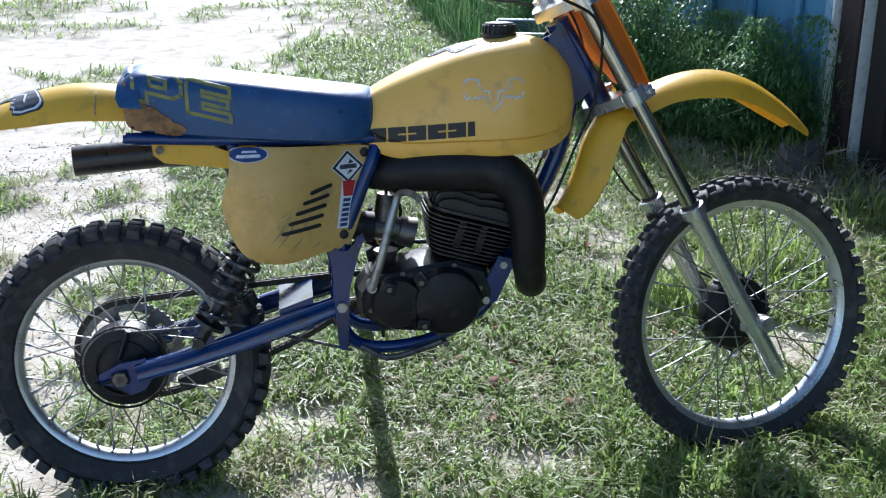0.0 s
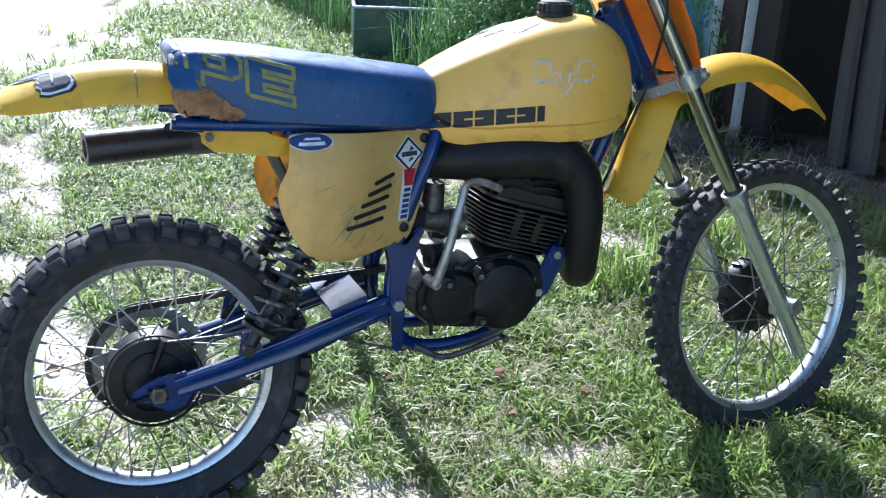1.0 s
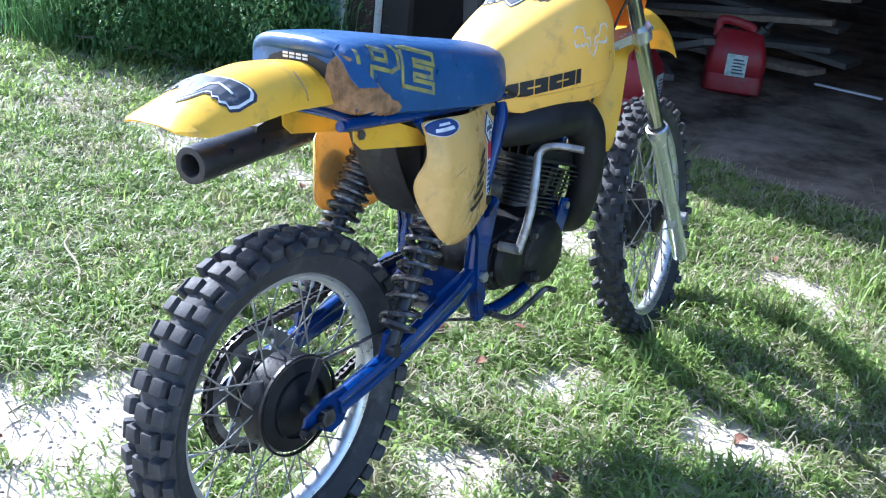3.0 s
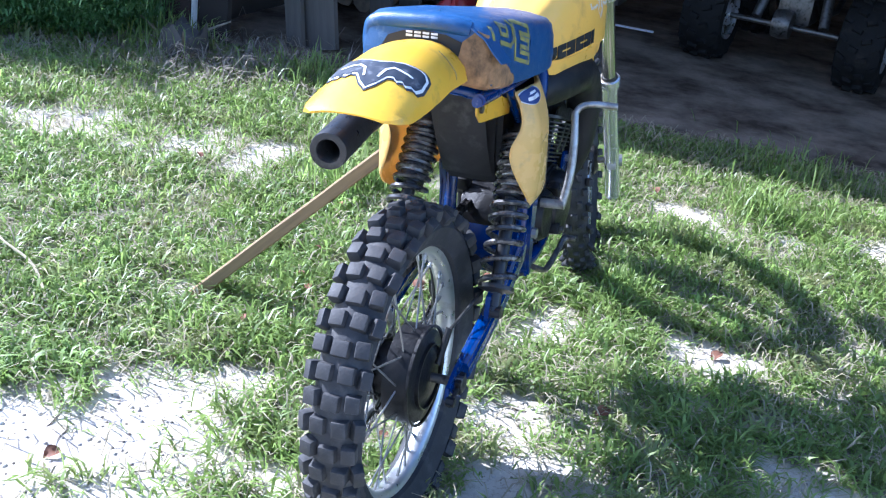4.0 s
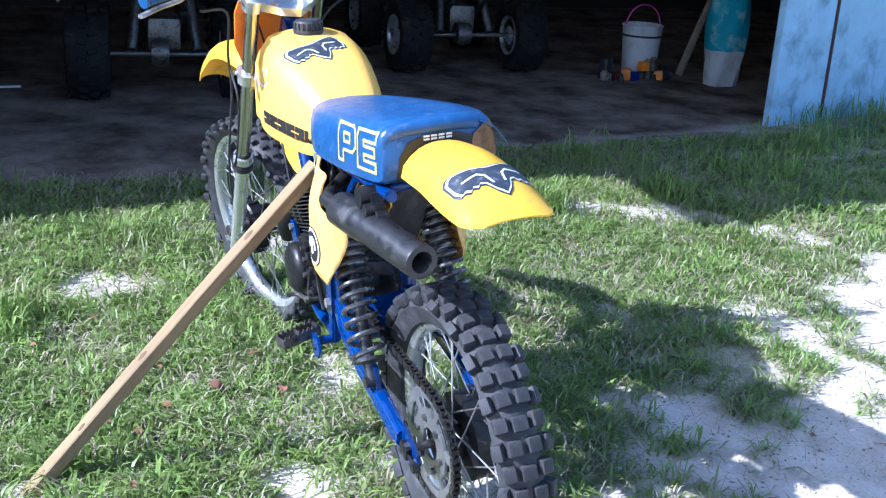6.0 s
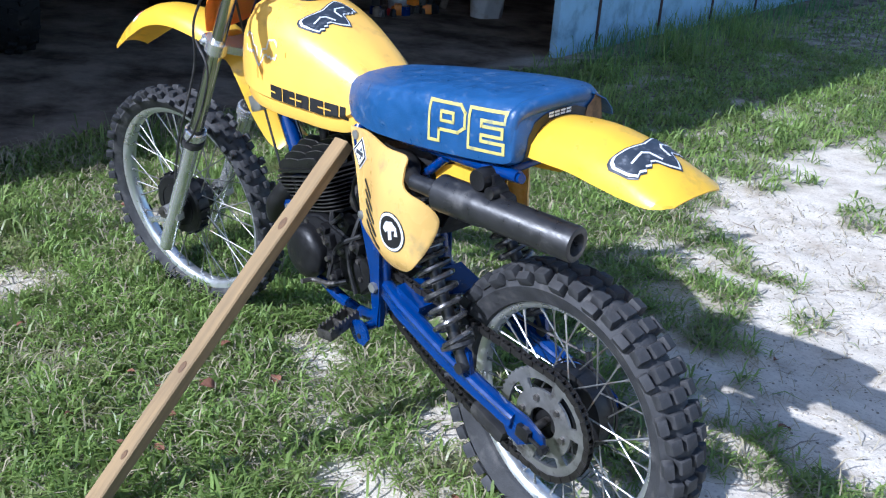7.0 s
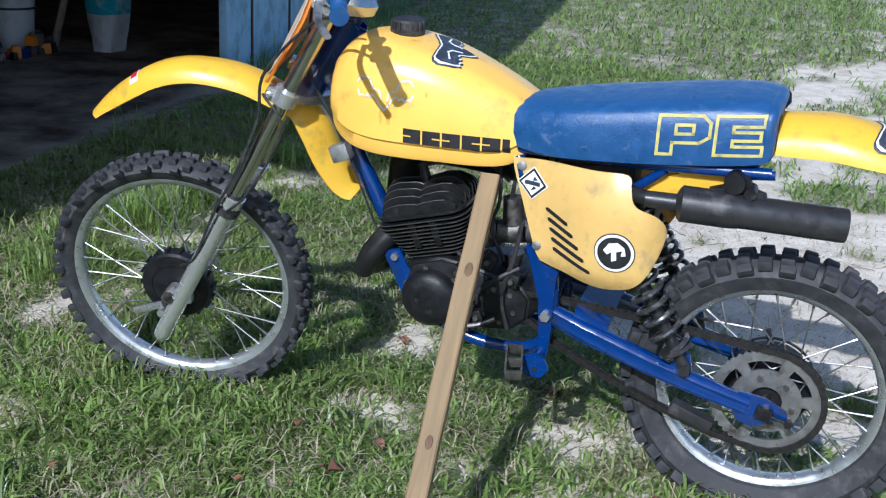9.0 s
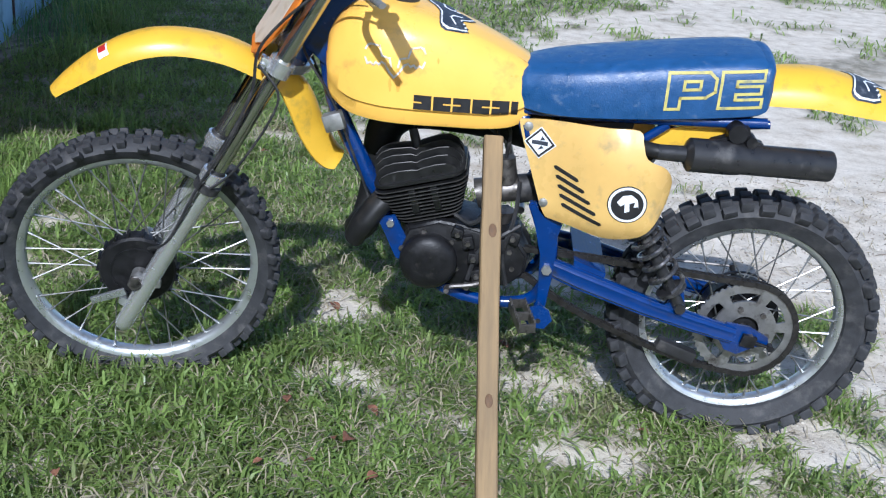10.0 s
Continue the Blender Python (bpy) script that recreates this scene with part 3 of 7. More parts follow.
def build_shed():
    w = wall("wall_front_left", (2.845, 2.50), (facade(9.0) + 0.02, 9.0), -0.05, 1.95, 0.05, M_BLUEBOARD, "pale blue painted board wall of the shed")
    for k in range(14):
        y = 2.75 + 0.45 * k
        bm = bmesh.new()
        box(bm, (0.018, 0.05, 1.9), Matrix.Translation((facade(y) - 0.022, y, 0.98)) @ Matrix.Rotation(0.11, 4, "Z"), 0.003)
        part("batten", bm, M_BLUEBOARD, w)
    w = wall("wall_front_right", (3.52, -3.72), (4.75, -9.5), 0.0, 2.35, 0.05, M_BLUEWALL, "pale blue sheet wall of the shed, weeds at its foot")
    d = Vector((4.75 - 3.52, -9.5 + 3.72, 0)).normalized()
    for k in range(6):
        p = Vector((3.52, -3.72, 1.16)) + d * (0.5 + k * 0.92) + Vector((d.y, -d.x, 0)) * 0.03
        bm = bmesh.new()
        box(bm, (0.012, 0.02, 2.28), Matrix.Translation(p), 0.002)
        part("seam", bm, M_DARKWOOD, w)
    # inner walls carry the shed's gloom in their near-black colour
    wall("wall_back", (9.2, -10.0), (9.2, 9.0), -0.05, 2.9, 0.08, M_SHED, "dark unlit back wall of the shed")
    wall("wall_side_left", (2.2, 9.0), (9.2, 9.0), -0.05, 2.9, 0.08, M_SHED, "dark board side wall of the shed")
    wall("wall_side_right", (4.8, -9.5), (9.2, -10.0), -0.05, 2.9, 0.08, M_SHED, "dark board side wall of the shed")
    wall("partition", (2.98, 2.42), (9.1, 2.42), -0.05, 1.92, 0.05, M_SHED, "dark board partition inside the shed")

    def roof(name, eave, back, z0, z1, label):
        bm = bmesh.new()
        pts = [Vector((*eave[0], z0)), Vector((*eave[1], z0)), Vector((*back[1], z1)), Vector((*back[0], z1))]
        loft(bm, [[q for q in pts], [q + Vector((0, 0, 0.05)) for q in pts]])
        tagged(part(name, bm, M_ROOF), label, "roof", kind="structure")
    roof("roof_main", ((2.05 - 0.135 * (1.62 - 1.25), 1.62), (2.05 + 0.135 * 12.25, -11.0)), ((9.5, 1.62), (9.5, -11.0)), 2.60, 3.1, "rusty sheet roof with a deep front eave")
    roof("roof_left", ((facade(9.4) - 0.03, 9.4), (facade(1.58) - 0.03, 1.58)), ((9.5, 9.4), (9.5, 1.58)), 1.96, 2.95, "rusty sheet roof over the blue wall")
    bm = bmesh.new()
    plate(bm, [(2.80, 1.92), (9.4, 2.6), (9.4, 3.09), (2.80, 2.65)], 0.04, Matrix.Translation((0, 1.57, 0)))
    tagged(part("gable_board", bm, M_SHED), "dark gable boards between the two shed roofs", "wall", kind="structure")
    # post and peeling trim at the opening
    post = thing("door_post", "dark timber door post with peeling white trim", "post", pose(2.88, 2.36, 0, 0, 0, 6.3), kind="structure")
    for nm, mt, y, wd, dp, x in (("post_timber", M_DARKWOOD, 0.0, 0.15, 0.12, 0.02), ("trim_board", M_WHITE, 0.095, 0.018, 0.10, -0.02), ("edge_board", M_BLUEWALL, 0.135, 0.055, 0.05, -0.045),
                                 ("trim_strip", M_WHITE, -0.085, 0.005, 0.06, 0.0), ("jamb_board", M_SHED, -0.17, 0.15, 0.05, 0.05)):
        bm = bmesh.new()
        box(bm, (dp, wd, 1.98), Matrix.Translation((x, y, 0.95)), 0.004)
        part(nm, bm, mt, post)


build_shed()


def leaning_board(foot, head, width, thick, mat, label):
    a, b = Vector(foot), Vector(head)
    d = (b - a).normalized()
    s = Vector((0.15, 1, 0))
    s = (s - d * s.dot(d)).normalized()
    m = Matrix((s, d.cross(s), d)).transposed().to_4x4()
    m.translation = a
    bm = bmesh.new()
    L = (b - a).length
    rings = []
    for k in range(9):
        z = L * k / 8
        j = 0.004 * math.sin(k * 2.1 + foot[1] * 9)
        w = width / 2 + 0.003 * math.sin(k * 1.3)
        rings.append([(-w + j, -thick / 2, z), (w + j, -thick / 2, z), (w + j, thick / 2, z), (-w + j, thick / 2, z)])
    loft(bm, rings)
    bmesh.ops.bevel(bm, geom=[e for e in bm.edges if len(e.link_faces) == 2 and e.calc_face_angle() > 1.0], offset=0.003, segments=1, affect="EDGES")
    ob = part("plank", bm, mat)
    ob.matrix_world = m
    return tagged(ob, label, "plank", "planks leaning in the shed opening")


for f, h, w in (((3.15, 1.854, 0.0), (3.370, 2.214, 1.9), 0.09), ((3.196, 1.73, 0.0), (3.416, 2.170, 1.9), 0.18), ((3.668, 1.617, 0.0), (3.888, 1.977, 1.9), 0.12), ((4.275, 1.709, 0.0), (4.495, 2.069, 1.9), 0.13)):
    leaning_board(f, h, w, 0.032, M_BOARD, "weathered grey plank leaning by the shed post")


def firewood():
    rnd = random.Random(4)
    for r in range(6):
        for c in range(3):
            bm = bmesh.new()
            rad = rnd.uniform(0.055, 0.075)
            rings = [[Vector((x, rad * (1 + 0.14 * math.sin(3 * a + r + c)) * math.cos(a), rad * (1 + 0.12 * math.sin(2 * a + c)) * math.sin(a))) for a in (2 * math.pi * k / 9 for k in range(9))] for x in (-0.2, 0.2)]
            loft(bm, rings)
            ob = part("log", bm, M_LIMB)
            ob.matrix_world = pose(4.42 + rnd.uniform(-0.03, 0.03), 2.26 - 0.14 * c + (r % 2) * 0.03, 0.065 + r * 0.118, rnd.uniform(0, 90), 0, rnd.uniform(-5, 5))
            tagged(ob, "split firewood log with a pale cut end", "log", "stacked firewood logs")


firewood()


def lumber():
    rnd = random.Random(9)
    k = 0
    for x, y, z, L, yaw, tilt, w in ((5.3, 1.75, 0.06, 1.9, 78, 3, 0.20), (5.35, 1.7, 0.13, 1.7, 95, 5, 0.18), (5.5, 1.72, 0.21, 2.0, 86, -4, 0.22), (5.2, 1.6, 0.29, 1.5, 102, 6, 0.16), (5.5, 1.8, 0.37, 1.9, 90, -3, 0.2),
                                     (5.0, 1.65, 0.34, 1.1, 70, 9, 0.10), (5.4, 1.6, 0.45, 1.6, 94, 4, 0.24), (4.6, 1.62, 0.05, 0.9, 35, 2, 0.14), (4.35, 1.42, 0.2, 0.8, 60, 18, 0.07)):
        bm = bmesh.new()
        box(bm, (L, w, 0.035), None, 0.004)
        ob = part("timber", bm, M_BOARD if k % 3 else M_LIMB)
        ob.matrix_world = pose(x, y, z, rnd.uniform(-4, 4), tilt, yaw)
        tagged(ob, "rough grey timber offcut piled in the shed", "timber", "timber pile in the shed")
        k += 1
    bm = bmesh.new()
    box(bm, (0.22, 0.16, 0.03), None, 0.006)
    ob = part("white_box", bm, M_WHITE)
    ob.matrix_world = pose(5.05, 1.42, 0.50, 4, 5, 20)
    tagged(ob, "small flat white box lying on the timber", "box")


lumber()


def gas_can(m):
    can = thing("gas_can", "red plastic fuel can with black spout, standing on dirt", "gas can", m, "red fuel cans")
    bm = bmesh.new()
    prof = [(0.0, 0.150, 0.112), (0.012, 0.162, 0.124), (0.09, 0.164, 0.126), (0.105, 0.157, 0.119), (0.12, 0.164, 0.126), (0.20, 0.160, 0.122), (0.25, 0.148, 0.108), (0.29, 0.132, 0.078), (0.325, 0.120, 0.045), (0.335, 0.112, 0.030)]
    rings = []
    for z, a, b in prof:
        rings.append([Vector((a * math.copysign(abs(math.cos(t)) ** 0.35, math.cos(t)), b * math.copysign(abs(math.sin(t)) ** 0.35, math.sin(t)), z)) for t in (2 * math.pi * k / 32 for k in range(32))])
    loft(bm, rings)
    body = part("body", bm, M_CAN, can)
    bm = bmesh.new()
    tube(bm, spline([(-0.125, 0, 0.29), (-0.12, 0, 0.365), (-0.09, 0, 0.382), (-0.01, 0, 0.372), (0.055, 0, 0.352), (0.07, 0, 0.31)], 24), 0.019, 10, flat=1.3)
    part("handle", bm, M_CAN, can)
    bm = bmesh.new()
    lathe(bm, [(0.0, 0.0), (0.034, 0.0), (0.034, 0.05), (0.028, 0.055), (0.013, 0.06), (0.011, 0.10), (0.0, 0.10)], Matrix.Translation((0.095, 0, 0.315)) @ Matrix.Rotation(radians(90), 4, "X") @ Matrix.Rotation(radians(-35), 4, "Z"), 18)
    part("spout", bm, M_RUBBER_SMOOTH, can, "black spout and cap")
    bm = bmesh.new()
    plate(bm, [(-0.055, 0.10), (0.055, 0.10), (0.055, 0.22), (-0.055, 0.22)], 0.003, Matrix.Translation((-0.0, -0.1275, 0)))
    lab = part("paper_label", bm, M_LABEL, can, "scuffed green and white paper label")
    for k in range(5):
        bm = bmesh.new()
        plate(bm, [(-0.02, 0.115 + 0.018 * k), (0.045 - 0.008 * (k % 3), 0.115 + 0.018 * k), (0.045 - 0.008 * (k % 3), 0.123 + 0.018 * k), (-0.02, 0.123 + 0.018 * k)], 0.001, Matrix.Translation((0, -0.1300, 0)))
        part("print_bar", bm, M_CHAR, lab)
    return can


gas_can(pose(3.60, 1.20, 0.0, 0, 0, 12))
gas_can(pose(4.64, 1.13, 0.0, 0, 0, -64))


def atv(m):
    a = thing("quad_bike", "dusty yellow quad bike parked in the dark shed", "quad bike", m, "parked quad bikes")
    for sx in (0, 1.15):
        for sy in (-0.44, 0.44):
            R, W = (0.265, 0.25) if sx == 0 else (0.27, 0.2)
            mw = Matrix.Translation((sx, sy, R - 0.005))
            bm = bmesh.new()
            lathe(bm, [(0.14, -W / 2 + 0.02), (0.20, -W / 2), (R - 0.03, -W / 2 + 0.01), (R - 0.012, -W / 2 + 0.05), (R - 0.012, W / 2 - 0.05), (R - 0.03, W / 2 - 0.01), (0.20, W / 2), (0.14, W / 2 - 0.02)], mw, 36, True)
            w = part("wheel", bm, M_ATVTYRE, a, "black quad tyre")
            bm = bmesh.new()
            for k in range(16):
                for j, (off, ln, yaw) in enumerate(((-0.088, 0.060, 28), (-0.030, 0.062, 18), (0.030, 0.062, -18), (0.088, 0.060, -28))):
                    t = 2 * math.pi * (k + 0.5 * (j % 2)) / 16
                    box(bm, (0.030, ln, 0.032), mw @ Matrix.Rotation(t, 4, "Y") @ Matrix.Translation((0, off, R - 0.006 - 2.2 * off * off)) @ Matrix.Rotation(radians(yaw), 4, "Z"), 0, 0.74)
            part("tread", bm, M_ATVTYRE, w)["kind"] = "stuff"
            bm = bmesh.new()
            s = 1 if sy > 0 else -1
            lathe(bm, [(0.0, 0.03 * s), (0.05, 0.03 * s), (0.06, 0.0), (0.115, -0.03 * s), (0.135, 0.055 * s), (0.147, 0.06 * s), (0.147, -0.06 * s), (0.0, -0.06 * s)], mw @ Matrix.Translation((0, -0.04 * s, 0)), 28)
            part("hub", bm, M_CHROME, w, "dished chrome wheel hub")
            bm = bmesh.new()
            for f in (-1, 1):
                bm = bmesh.new()
                e = f * (W / 2 - 0.008)
                lathe(bm, [(0.015, e - 0.01 * f), (0.05, e), (0.065, e - 0.015 * f), (0.105, e - 0.04 * f), (0.132, e), (0.142, e), (0.138, e - 0.06 * f), (0.015, e - 0.06 * f)], mw, 28, True)
                part("rim", bm, M_RIM, w, "bright metal rim")
    bm = bmesh.new()
    tube(bm, [(0, -0.36, 0.26), (0, 0.36, 0.26)], 0.016, 10)
    part("axle", bm, M_STEEL, a)
    bm = bmesh.new()
    box(bm, (0.26, 0.2, 0.2), Matrix.Translation((0.22, 0, 0.36)), 0.03)
    lathe(bm, [(0.0, -0.05), (0.075, -0.05), (0.085, 0.0), (0.075, 0.05), (0, 0.05)], Matrix.Translation((0.0, 0.03, 0.27)), 24)
    part("engine", bm, M_STEEL, a, "grey engine and axle housing")
    for sy in (-0.12, 0.12):
        bm = bmesh.new()
        tube(bm, [(-0.02, sy, 0.50), (0.3, sy, 0.30), (0.8, sy, 0.28), (1.15, sy, 0.45), (1.1, sy, 0.75)], 0.018, 8)
        part("frame_tube", bm, M_CASE, a)
        bm = bmesh.new()
        tube(bm, [(0.03, sy * 1.6, 0.28), (0.2, sy * 1.2, 0.62)], 0.03, 10)
        part("shock_absorber", bm, M_STEEL, a)
    for sy in (-1, 1):
        for x0, x1 in ((-0.35, 0.35), (0.85, 1.5)):
            bm = bmesh.new()
            rings = []
            for k in range(9):
                t = k / 8
                x = x0 + (x1 - x0) * t
                z = 0.67 + 0.13 * math.sin(math.pi * t)
                rings.append([Vector((x, sy * y, z + dz)) for y, dz in ((0.18, 0.02), (0.34, 0.02), (0.54, -0.02), (0.58, -0.07), (0.575, -0.08), (0.53, -0.035), (0.34, 0.0), (0.18, 0.0))])
            loft(bm, rings)
            part("fender", bm, M_ATV, a, "scuffed yellow plastic fender")
    bm = bmesh.new()
    tube(bm, spline([(-0.1, 0, 0.76, 0.12), (0.3, 0, 0.78, 0.14), (0.6, 0, 0.80, 0.14), (0.9, 0, 0.88, 0.13), (1.1, 0, 0.82, 0.08)], 16), [0.12] * 4 + [0.14] * 8 + [0.1] * 4, 14, flat=0.6)
    part("seat", bm, M_RUBBER_SMOOTH, a)
    bm = bmesh.new()
    tube(bm, spline([(0.85, -0.38, 1.02), (0.95, -0.15, 1.0), (0.98, 0, 0.98), (0.95, 0.15, 1.0), (0.85, 0.38, 1.02)], 20), 0.012, 8)
    part("handlebar", bm, M_STEEL, a)
    return a


quad = atv(pose(4.90, -0.33, 0, 0, 0, -8))
copy_thing(quad, pose(5.55, -2.60, 0, 0, 0, -4))


def bucket():
    b = thing("bucket", "dirty white plastic bucket with wire handle", "bucket", pose(5.26, -3.92, 0.0))
    bm = bmesh.new()
    lathe(bm, [(0.0, 0.0), (0.125, 0.0), (0.148, 0.36), (0.155, 0.36), (0.155, 0.375), (0.140, 0.375), (0.118, 0.01), (0.0, 0.01)], Matrix.Rotation(radians(90), 4, "X"), 32)
    part("body", bm, M_BUCKET, b)
    bm = bmesh.new()
    lathe(bm, [(0.150, 0.29), (0.158, 0.29), (0.158, 0.305), (0.150, 0.305)], Matrix.Rotation(radians(90), 4, "X"), 32, True)
    part("rim_band", bm, M_BLACK, b)
    bm = bmesh.new()
    tube(bm, [(0, 0.15 * math.cos(t), 0.36 + 0.16 * math.sin(t)) for t in (math.pi * k / 14 for k in range(15))], 0.006, 6)
    part("handle", bm, M_PINK, b, "magenta handle wrap")
    rnd = random.Random(14)
    kinds = (M_REDPRINT, M_CASE, M_ORANGE, M_STEEL, M_BLUE, M_CASE, M_LIMB, M_STEEL, M_GREENBOX)
    for k in range(30):
        t = rnd.random()
        x, y, mt, r = 5.0 + 0.16 * rnd.random(), -4.12 + 0.62 * t, kinds[k % 9], rnd.uniform(0.022, 0.055)
        bm = bmesh.new()
        if k % 3 == 0:
            lathe(bm, [(0, -r), (r * 0.7, -r), (r * 0.75, r * 0.5), (r * 0.4, r * 0.75), (r * 0.4, r), (0, r)], Matrix.Rotation(radians(90), 4, "X"), 14)
        else:
            box(bm, (r * rnd.uniform(1.2, 2), r * rnd.uniform(1.4, 2.6), r * 1.7), None, r * 0.25, rnd.uniform(0.7, 0.95))
        ob = part("oddment", bm, mt)
        ob.matrix_world = pose(x, y, r * 0.84 + (0.075 if k % 4 == 3 else 0.0), 0, 0, 25 * k)
        tagged(ob, "small coloured oddment beside the bucket on the shed floor", "oddment", "oddments by the bucket")


bucket()


def green_trough():
    t = thing("green_trough", "dark green sheet box with pale metal rim", "box", pose(2.02, 4.48, 0, 0, 0, -13))
    for nm, size, c in (("side", (0.82, 0.012, 0.30), (0, -0.27, 0.15)), ("side", (0.82, 0.012, 0.30), (0, 0.27, 0.15)), ("end", (0.012, 0.53, 0.30), (-0.405, 0, 0.15)), ("end", (0.012, 0.53, 0.30), (0.405, 0, 0.15)), ("base", (0.80, 0.52, 0.012), (0, 0, 0.012))):
        bm = bmesh.new()
        box(bm, size, Matrix.Translation(c), 0.002)
        part(nm, bm, M_GREENBOX, t)
    for a, b in (((-0.41, -0.28), (0.41, -0.28)), ((-0.41, 0.28), (0.41, 0.28)), ((-0.41, -0.28), (-0.41, 0.28)), ((0.41, -0.28), (0.41, 0.28))):
        bm = bmesh.new()
        tube(bm, [(*a, 0.303), (*b, 0.303)], 0.011, 8)
        part("rim_rail", bm, M_RIM, t, "pale metal rim rail")


green_trough()


def prop_stick():
    bm = bmesh.new()
    a, b = Vector((0.562, 0.772, -0.012)), Vector((0.628, 0.076, 0.715))
    d = (b - a).normalized()
    s = (Vector((1, 0.12, 0)) - d * Vector((1, 0.12, 0)).dot(d)).normalized()
    o = d.cross(s)
    L = (b - a).length
    rings = []
    for k in range(13):
        z = L * k / 12
        w, h = 0.0205 + 0.0006 * math.sin(k * 2.3), 0.0155 + 0.0005 * math.cos(k * 1.7)
        c = 0.003
        bend = 0.004 * math.sin(math.pi * k / 12)
        rings.append([Vector((x + bend, y, z)) for x, y in ((-w + c, -h), (w - c, -h), (w, -h + c), (w, h - c), (w - c, h), (-w + c, h), (-w, h - c), (-w, -h + c))])
    loft(bm, rings)
    ob = part("prop_stick", bm, M_WOOD)
    m = Matrix((s, o, d)).transposed().to_4x4()
    m.translation = a
    ob.matrix_world = m
    for z, fx, fy, r in ((0.30, 0.004, -1, 0.009), (0.52, -0.006, -1, 0.012), (0.41, 0.002, 1, 0.010), (0.66, 0.005, -1, 0.007), (0.20, -0.004, 1, 0.008), (0.78, 0.0, 1, 0.011)):
        bm = bmesh.new()
        lathe(bm, [(0, -0.0008), (r, -0.0008), (r * 0.8, 0.0009), (0, 0.0012)], Matrix.Translation((fx, 0.0160 * fy, z)) @ Matrix.Diagonal((0.8, fy, 1.5, 1)), 14)
        part("knot", bm, M_KNOT, ob, "dark oval knot")
    tagged(ob, "square raw pine stick propping up the motorcycle from grass", "stick")


prop_stick()


# ---- motorcycle ----
from mathutils.bvhtree import BVHTree

bike = thing("motorcycle", "old yellow and blue dirt motorcycle leaning on a wooden stick", "motorcycle", pose(0, -0.065, 0, -5.0, 0, 0.7))
UPD = Vector((-0.4886, 0, 0.8725))          # along the fork, upwards
HEAD = Vector((1.072, 0, 0.865))          # on the steering axis
STEER = Matrix.Translation(HEAD) @ Matrix.Rotation(radians(12), 4, UPD) @ Matrix.Translation(-HEAD)
REAR, FRONT = Vector((0.0, 0.0, 0.303)), Vector((1.452, 0.0, 0.322))


def moved(bm, m):
    bmesh.ops.transform(bm, matrix=m, verts=bm.verts)
    return bm


def wheel(name, at, R, half, rim_r, m, rows, pattern, spokes, hub, kb, label):
    """A spoked wheel: the rim with tyre, tread, spokes, nipples and hub below it."""
    base = m @ Matrix.Translation(at)
    bm = bmesh.new()
    lathe(bm, [(rim_r - 0.004, -0.019), (rim_r + 0.006, -0.023), (rim_r + 0.008, -0.019), (rim_r - 0.004, -0.014), (rim_r - 0.012, -0.008), (rim_r - 0.012, 0.008), (rim_r - 0.004, 0.014),
               (rim_r + 0.008, 0.019), (rim_r + 0.006, 0.023), (rim_r - 0.003, 0.020), (rim_r - 0.010, 0.017), (rim_r - 0.016, 0.009), (rim_r - 0.016, -0.009), (rim_r - 0.010, -0.017)], base, 72, True)
    w = part(name, bm, M_RIM, bike, "dull alloy spoked rim")
    # tyre
    bm = bmesh.new()
    Rc = R - kb
    prof = []
    for k in range(15):
        t = math.pi * k / 14
        y = -half * math.cos(t)
        e = math.sin(t) ** 0.75
        prof.append((rim_r + 0.004 + (Rc - rim_r - 0.004) * e, y * (0.55 + 0.45 * min(1, math.sin(t) * 2.2))))
    prof += [(rim_r - 0.002, 0.016), (rim_r - 0.002, -0.016)]
    lathe(bm, prof, base, 88, True)
    part("tyre", bm, M_RUBBER, w, "dusty black knobbly off-road tyre", 30)
    rnd = random.Random(int(R * 1000))
    block = {}
    for i in range(rows):
        for y, wd, ln, off, tilt in pattern[i % len(pattern)]:
            if (wd, ln) not in block:
                bm = bmesh.new()
                box(bm, (ln, wd, kb * 2.1), Matrix.Rotation(radians(90), 4, "Y"), 0.0040, 0.88)
                me = bpy.data.meshes.new("tread_block")
                bm.to_mesh(me)
                bm.free()
                block[wd, ln] = tag_mesh(me, M_RUBBER, 30)
            a = 2 * math.pi * (i + off) / rows
            r = Rc - (half * 0.9) * (1 - math.cos(radians(tilt))) * 1.1
            ob = new("tread_block", block[wd, ln])
            ob.parent = w
            ob.matrix_local = base @ Matrix.Rotation(-a, 4, "Y") @ Matrix.Translation((r - 0.002, y, 0)) @ Matrix.Rotation(radians(tilt) * (1 if y > 0 else -1), 4, "Z") @ Matrix.Rotation(radians(rnd.uniform(-4, 4)), 4, "X")
    # spokes share one mesh per side and lean
    hr, hw = hub
    kinds = []
    for s in (-1, 1):
        for ln in (-1, 1):
            bm = bmesh.new()
            a = Vector((hr * math.cos(ln * 1.05), s * hw, hr * math.sin(ln * 1.05)))
            b = Vector((rim_r - 0.014, s * 0.004, 0))
            tube(bm, [a, b], 0.0019, 5)
            tube(bm, [b + (a - b).normalized() * 0.016, b], 0.0034, 6)
            bmesh.ops.recalc_face_normals(bm, faces=bm.faces)
            me = bpy.data.meshes.new("spoke")
            bm.to_mesh(me)
            bm.free()
            kinds.append(tag_mesh(me, M_SPOKE))
    for k in range(spokes):
        ob = new("spoke", kinds[k % 4])
        ob.parent = w
        ob.matrix_local = base @ Matrix.Rotation(2 * math.pi * (k + 0.3) / spokes, 4, "Y")
    return w, base


